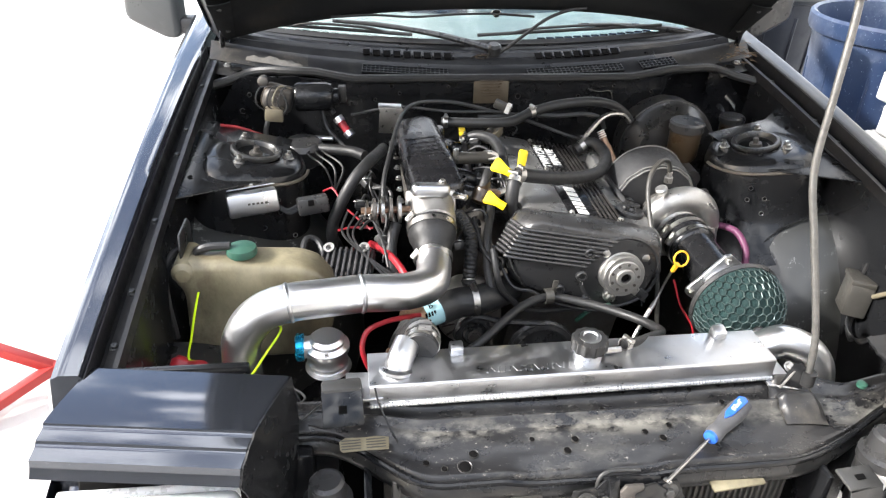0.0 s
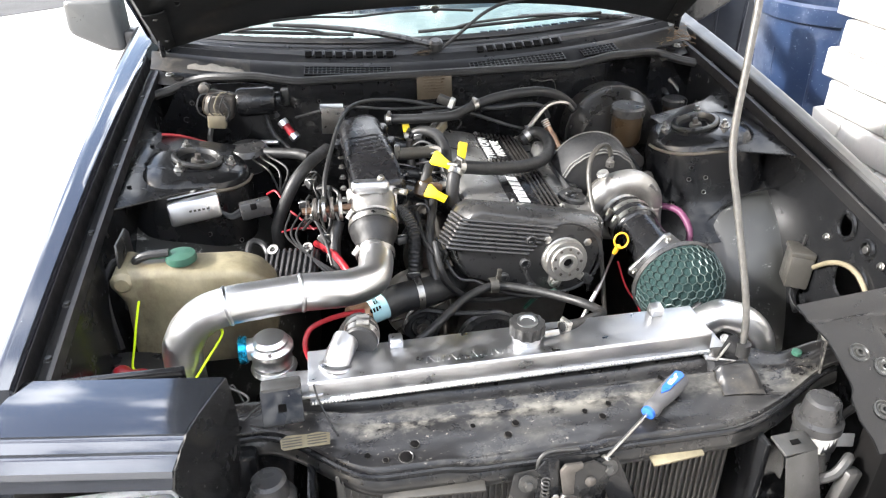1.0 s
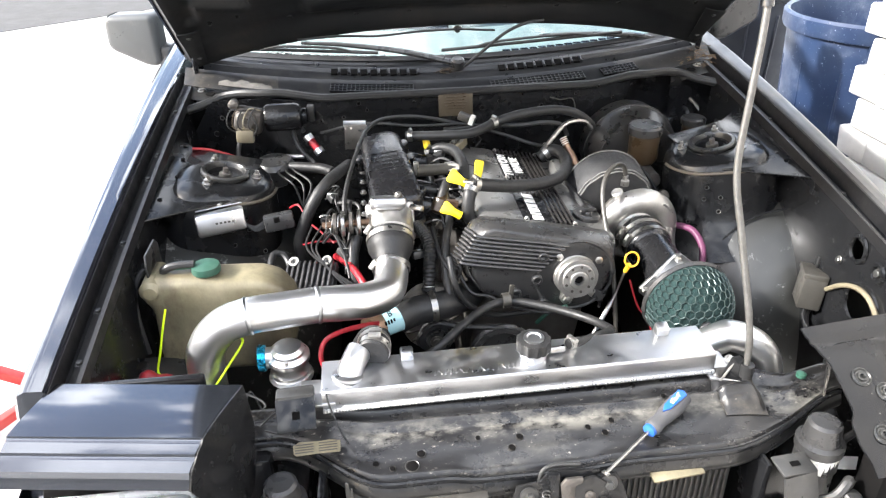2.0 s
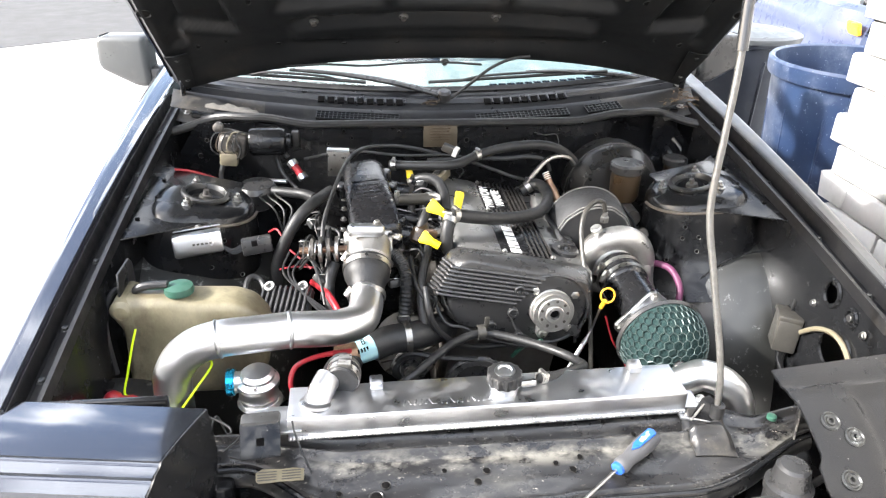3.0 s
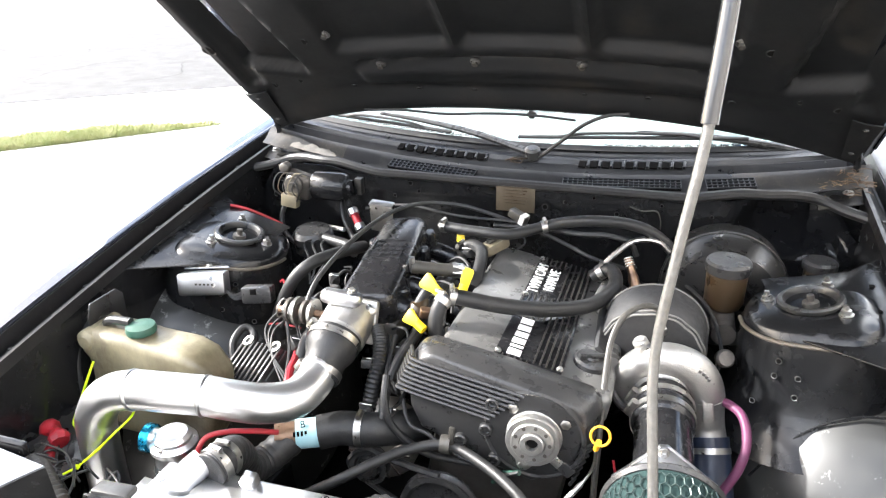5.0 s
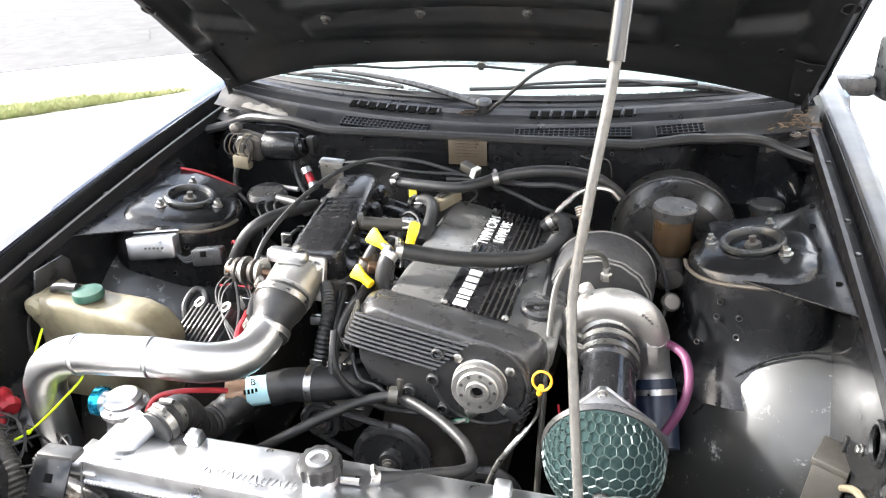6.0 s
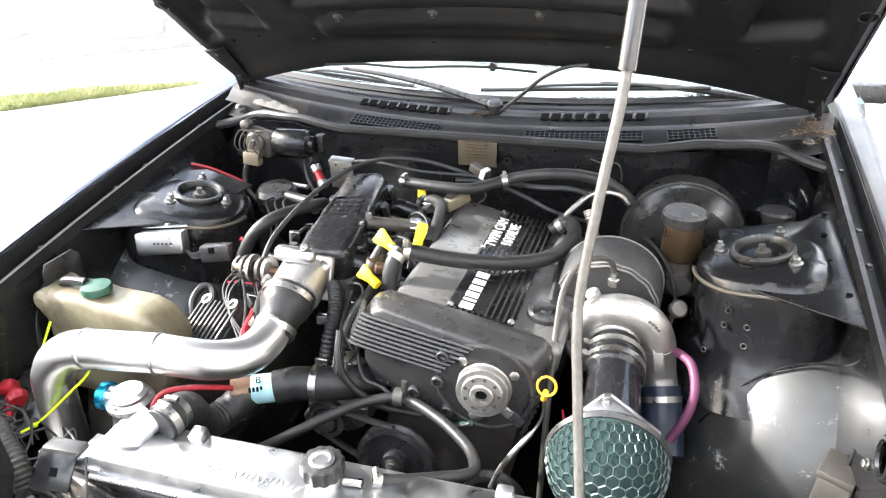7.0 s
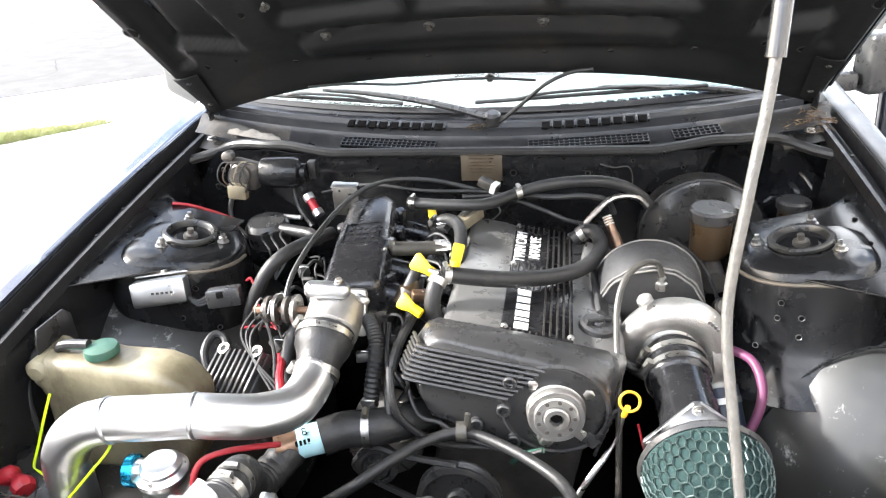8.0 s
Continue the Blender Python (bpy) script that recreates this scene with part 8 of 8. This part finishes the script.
def litter():
    """Dry leaf litter caught in the cowl corner."""
    r3 = random.Random(11)
    vs, fs = [], []
    for k in range(700):
        x = r3.gauss(0.635, 0.026)
        p = V((x, 0.40 + r3.gauss(0, 0.03), 0.950 + r3.uniform(0.0, 0.018)))
        d = V((r3.uniform(-1, 1), r3.uniform(-1, 1), r3.uniform(-0.3, 0.5))).normalized() * r3.uniform(0.004, 0.013)
        w = V((r3.uniform(-1, 1), r3.uniform(-1, 1), r3.uniform(-1, 1))).normalized() * r3.uniform(0.0006, 0.002)
        i = len(vs)
        vs += [tuple(p - d), tuple(p + w), tuple(p + d), tuple(p - w)]
        fs.append((i, i + 1, i + 2, i + 3))
    me = bpy.data.meshes.new("leaf_litter")
    me.from_pydata(vs, [], fs)
    me.materials.append(material("dry_leaf_litter", (0.19, 0.145, 0.085), (0.10, 0.07, 0.04), 0.8, scale=120))
    tagged(new("leaf_litter", me), "dry brown leaf litter caught in the cowl corner", "leaves", kind="stuff")


litter()


def twigs():
    """Fine dry twigs and needles lying in the cowl corner."""
    rng = random.Random(31)
    bits = []
    for k in range(34):
        c = V((rng.gauss(0.662, 0.016), rng.gauss(0.335, 0.020), 0.0))
        c.x = min(c.x, 0.690)
        q = (c.x / 0.68) ** 2
        c.z = 0.934 + 0.045 * q + (c.y - 0.288 - 0.07 * q) * 0.52 + 0.008 + rng.uniform(0, 0.008)
        a, ln = rng.uniform(0, 6.28), rng.uniform(0.012, 0.034)
        d = V((math.cos(a), math.sin(a), rng.uniform(-0.15, 0.3))) * ln / 2
        bits.append(tube([c - d, c + V((rng.gauss(0, 0.002), rng.gauss(0, 0.002), 0.002)), c + d], rng.uniform(0.0006, 0.0013), 5, 2))
    ob = new("dry_twigs", mesh_of("dry_twigs", merge(*bits), material("dry_twig_bark", (0.11, 0.072, 0.042), (0.05, 0.033, 0.022), 0.8, scale=150)))
    tagged(ob, "thin dry brown twigs lying in the dusty cowl corner", "twigs", kind="stuff")


twigs()

for s in (-1, 1):
    cc = part("cowl_corner", sheet(lambda u, v, s=s: V((s * (0.60 + 0.095 * u), 0.295 + 0.16 * v + 0.03 * u, 0.935 + 0.02 * v + 0.012 * u - 0.012 * (1 - sstep(0.0, 0.3, v)))), 12, 12, 0.002), M_COWLDUST, car)
    part("corner_bolt", hexbolt((s * 0.655, 0.335, 0.949), (0, -0.1, 1), 0.008), M_STEEL, cc)
    part("corner_hole", lathe([(0.012, 0), (0.011, 0.001), (0, 0.001)], (s * 0.632, 0.320, 0.944), (s * 0.632, 0.25, 1.9), 16), M_BLACKHOLE, cc)
for x, z, r in ((-0.26, 0.918, 0.004), (-0.24, 0.900, 0.003), (-0.30, 0.885, 0.003), (0.10, 0.905, 0.004), (0.16, 0.92, 0.003), (0.21, 0.888, 0.004), (0.30, 0.915, 0.003), (0.36, 0.93, 0.003), (-0.12, 0.915, 0.003), (0.055, 0.89, 0.005), (-0.60, 0.90, 0.004), (-0.62, 0.86, 0.005), (0.40, 0.90, 0.003)):
    st2 = part("firewall_hole", lathe([(r, 0), (r * 0.8, 0.0015), (0, 0.0015)], (x, 0.2575, z), (x, -1, z + 0.05), 12), M_BLACKHOLE, FW)
    part("hole_rim", lathe([(r, 0), (r * 1.3, 0.0018), (r * 1.5, 0)], (x, 0.2578, z), (x, -1, z + 0.05), 12, closed=False), M_BAYDUST, st2)

fc = part("corner_sheet", sheet(lambda u, v: V((-0.705 + 0.13 * u, -0.60 + 0.20 * v, 0.655 + 0.012 * v - 0.02 * u * u + 0.002 * noise.noise(V((u * 6, v * 6, 2.0))))), 14, 14, 0.002), M_BAYDUST, car)
for x, y, r in ((-0.668, -0.475, 0.014), (-0.685, -0.452, 0.006), (-0.655, -0.50, 0.006), (-0.64, -0.465, 0.005)):
    part("sheet_hole", lathe([(r, 0), (r * 0.9, 0.001), (0, 0.001)], (x, y, 0.6625 - 0.02 * ((x + 0.705) / 0.13) ** 2 + 0.012 * ((y + 0.60) / 0.20 - 0.5) + 0.0005), (x, y, 2), 16), M_BLACKHOLE, fc)
rng = random.Random(77)
for k in range(7):
    y0 = -0.49 - 0.012 * k
    hose("corner_wire", "thin dusty wire coiled in the front corner", [(-0.66 + 0.02 * k, y0, 0.668), (-0.63 + rng.uniform(-0.02, 0.03), y0 - 0.02, 0.678 + rng.uniform(0, 0.012)), (-0.60 + rng.uniform(-0.02, 0.03), y0 + rng.uniform(-0.02, 0.02), 0.672), (-0.565 + rng.uniform(-0.02, 0.02), y0 - 0.03, 0.665), (-0.54, y0 - 0.05, 0.64)], 0.0018, (M_RUBBER, M_CONNECTOR, M_RUBBER)[k % 3], "wire", seg=6)

# ---- bins, the second car, red frame on the driveway ----
def round_bin(at):
    x, y = at
    B = thing("trash_bin", "open round blue plastic trash bin with worn rim", "bin", (x, y, 0))
    a, up = (x, y, 0), (x, y, 1)
    part("bin_wall", lathe([(0.0, 0.012), (0.255, 0.012), (0.26, 0.0), (0.268, 0.02), (0.318, 0.862), (0.334, 0.866), (0.340, 0.880), (0.340, 0.920), (0.332, 0.930), (0.318, 0.924), (0.310, 0.87), (0.259, 0.02), (0.0, 0.018)], a, up, 56, closed=False), M_BIN, B)
    for ang in (-112, 68):
        c, s = math.cos(radians(ang)), math.sin(radians(ang))
        h = part("bin_handle", rbox((0.045, 0.20, 0.030), (x + 0.340 * c, y + 0.340 * s, 0.795), 0.008, (0, 0, ang)), M_BIN, B)
        for o in (-0.095, 0.095):
            part("handle_web", rbox((0.055, 0.012, 0.085), (x + 0.330 * c - o * s, y + 0.330 * s + o * c, 0.830), 0.004, (0, 0, ang)), M_BIN, h)
    for k in range(12):
        ang = radians(k * 30 + 8)
        part("bin_rib", tube([(x + 0.266 * math.cos(ang), y + 0.266 * math.sin(ang), 0.04), (x + 0.309 * math.cos(ang), y + 0.309 * math.sin(ang), 0.76)], 0.006, 6, 2), M_BIN, B)


round_bin((1.665, 1.005))


def lidded_bin(at):
    x, y = at
    B = thing("lidded_bin", "charcoal round trash bin with a dusty grey lid", "bin", (x, y, 0))
    a, up = (x, y, 0), (x, y, 1)
    part("bin_wall", lathe([(0.0, 0.012), (0.205, 0.012), (0.21, 0.0), (0.216, 0.02), (0.262, 0.80), (0.275, 0.805), (0.278, 0.83), (0.270, 0.84)], a, up, 48, closed=False), M_BINDARK, B)
    part("bin_lid", lathe([(0.282, 0.822), (0.286, 0.832), (0.284, 0.846), (0.262, 0.856), (0.250, 0.850), (0.20, 0.862), (0.10, 0.876), (0, 0.88)], a, up, 48), M_MIRROR, B)
    for ang in (-135, 45):
        c, s = math.cos(radians(ang)), math.sin(radians(ang))
        part("bin_handle", rbox((0.035, 0.15, 0.026), (x + 0.280 * c, y + 0.280 * s, 0.745), 0.008, (0, 0, ang)), M_BINDARK, B)
    for k in range(12):
        ang = radians(k * 30)
        part("bin_rib", tube([(x + 0.220 * math.cos(ang), y + 0.220 * math.sin(ang), 0.04), (x + 0.260 * math.cos(ang), y + 0.260 * math.sin(ang), 0.74)], 0.007, 6, 2), M_BINDARK, B)


lidded_bin((1.76, 2.12))


def second_car():
    C = thing("parked_car", "pale blue car with its hood off and engine exposed", "car", (3.2, 4.0, 0))

    def wing(u, v):
        y = 2.12 + 1.55 * v
        k = u * 4
        prof = [(2.66, 0.80), (2.60, 0.815), (2.52, 0.79), (2.47, 0.66), (2.46, 0.30)]
        i = min(int(k), 3)
        t = k - i
        return V((prof[i][0] * (1 - t) + prof[i + 1][0] * t + 0.10 * (1 - sstep(0, 0.25, v)), y, (prof[i][1] * (1 - t) + prof[i + 1][1] * t) + 0.14 * v * (1 - u * 0.5)))
    part("wing", sheet(wing, 16, 16, 0.01), M_PALECAR, C)
    part("wing", rbox((0.16, 1.55, 0.55), (4.02, 2.90, 0.58), 0.05), M_PALECAR, C)
    part("nose_panel", rbox((1.5, 0.10, 0.30), (3.30, 2.16, 0.52), 0.04), M_PALECAR, C)
    part("marker_lamp", rbox((0.030, 0.15, 0.085), (2.545, 2.20, 0.70), 0.010, (0, -14, -6)), M_AMBER, C)
    part("bumper", rbox((1.66, 0.14, 0.16), (3.30, 2.07, 0.42), 0.04), M_BLACKHOLE, C)
    part("bay_floor", rbox((1.3, 1.4, 0.10), (3.34, 2.92, 0.45), 0.02), M_BLACKHOLE, C)
    part("far_bulkhead", rbox((1.5, 0.06, 0.50), (3.34, 3.68, 0.70), 0.02), M_BLACKHOLE, C)
    rng = random.Random(21)
    for k in range(16):
        p = (rng.uniform(2.85, 3.6), rng.uniform(2.45, 3.4), rng.uniform(0.62, 0.80))
        if k % 3:
            part("engine_piece", rbox((rng.uniform(0.06, 0.22), rng.uniform(0.06, 0.2), rng.uniform(0.06, 0.14)), p, 0.015, (0, 0, rng.uniform(0, 90))), rng.choice((M_ALU, M_CAST, M_BLACKHOLE)), C)
        else:
            part("engine_pipe", tube([p, (p[0] + 0.12, p[1] - 0.1, p[2] + 0.04), (p[0] + 0.2, p[1] - 0.22, p[2])], 0.025, 10, 5), rng.choice((M_ALU, M_RUBBER)), C)
    part("red_lead", tube([(2.9, 2.3, 0.70), (3.05, 2.32, 0.72), (3.2, 2.3, 0.70)], 0.012, 8, 5), M_RED, C)
    part("cabin_glass", sheet(lambda u, v: V((2.66 + 1.36 * u, 3.85 + 0.65 * v, 0.95 + 0.42 * v)), 6, 4, 0.008), M_GREENGLASS, C)
    part("wiper_arm", tube([(2.95, 3.90, 1.00), (3.20, 3.98, 1.045), (3.60, 4.00, 1.06)], 0.012, 8, 4), M_RUBBER, C)
    part("cabin", rbox((1.5, 2.2, 0.9), (3.34, 5.0, 0.65), 0.1), M_PALECAR, C)
    part("car_roof", rbox((1.25, 1.5, 0.08), (3.34, 5.2, 1.36), 0.03), M_PALECAR, C)
    for x in (2.56, 4.08):
        for y in (2.75, 5.4):
            w = part("wheel", lathe([(0.22, -0.09), (0.30, -0.08), (0.30, 0.08), (0.22, 0.09)], (x, y, 0.30), (x + 1, y, 0.30), 28), M_RUBBER, C)
            part("rim", lathe([(0.22, -0.07), (0.05, -0.04), (0.0, -0.04)], (x, y, 0.30), (x + 1, y, 0.30), 20), M_ALU, w)
    C.location = (3.7, 4.88, 0)


second_car()

for s in (-1, 1):
    for y in (0.0, 2.55):
        w = part("wheel", lathe([(0.20, -0.095), (0.285, -0.085), (0.295, 0), (0.285, 0.085), (0.20, 0.095)], (s * 0.70, y, 0.295), (s * 1.7, y, 0.295), 36), M_RUBBER, car)
        part("rim", lathe([(0.20, 0.07), (0.08, 0.05), (0.05, 0.06), (0, 0.06)], (s * 0.70, y, 0.295), (s * 1.7, y, 0.295), 28), M_ALU, w)

rf = thing("jack_stand", "red painted steel stand lying on the driveway", "jack stand", (-1.42, 0.26, 0))
nodes = [V((-1.235, 0.27, 0.10)), V((-1.46, 0.27, 0.22)), V((-1.46, 0.10, 0.02)), V((-1.60, 0.40, 0.02)), V((-1.68, 0.20, 0.20))]
for i, j in ((0, 1), (0, 2), (1, 2), (1, 3), (1, 4), (2, 4), (3, 4)):
    a, b = nodes[i], nodes[j]
    part("stand_bar", moved(rbox((0.030, 0.030, (b - a).length + 0.02), (0, 0, (b - a).length / 2), 0.004), axis(a, b)), M_REDFRAME, rf)
for n in (nodes[2], nodes[3]):
    part("stand_foot", rbox((0.06, 0.06, 0.012), (n.x, n.y, 0.007), 0.003), M_REDFRAME, rf)
part("stand_foot", rbox((0.02, 0.02, 0.10), (nodes[0].x, nodes[0].y, 0.05), 0.003), M_REDFRAME, rf)
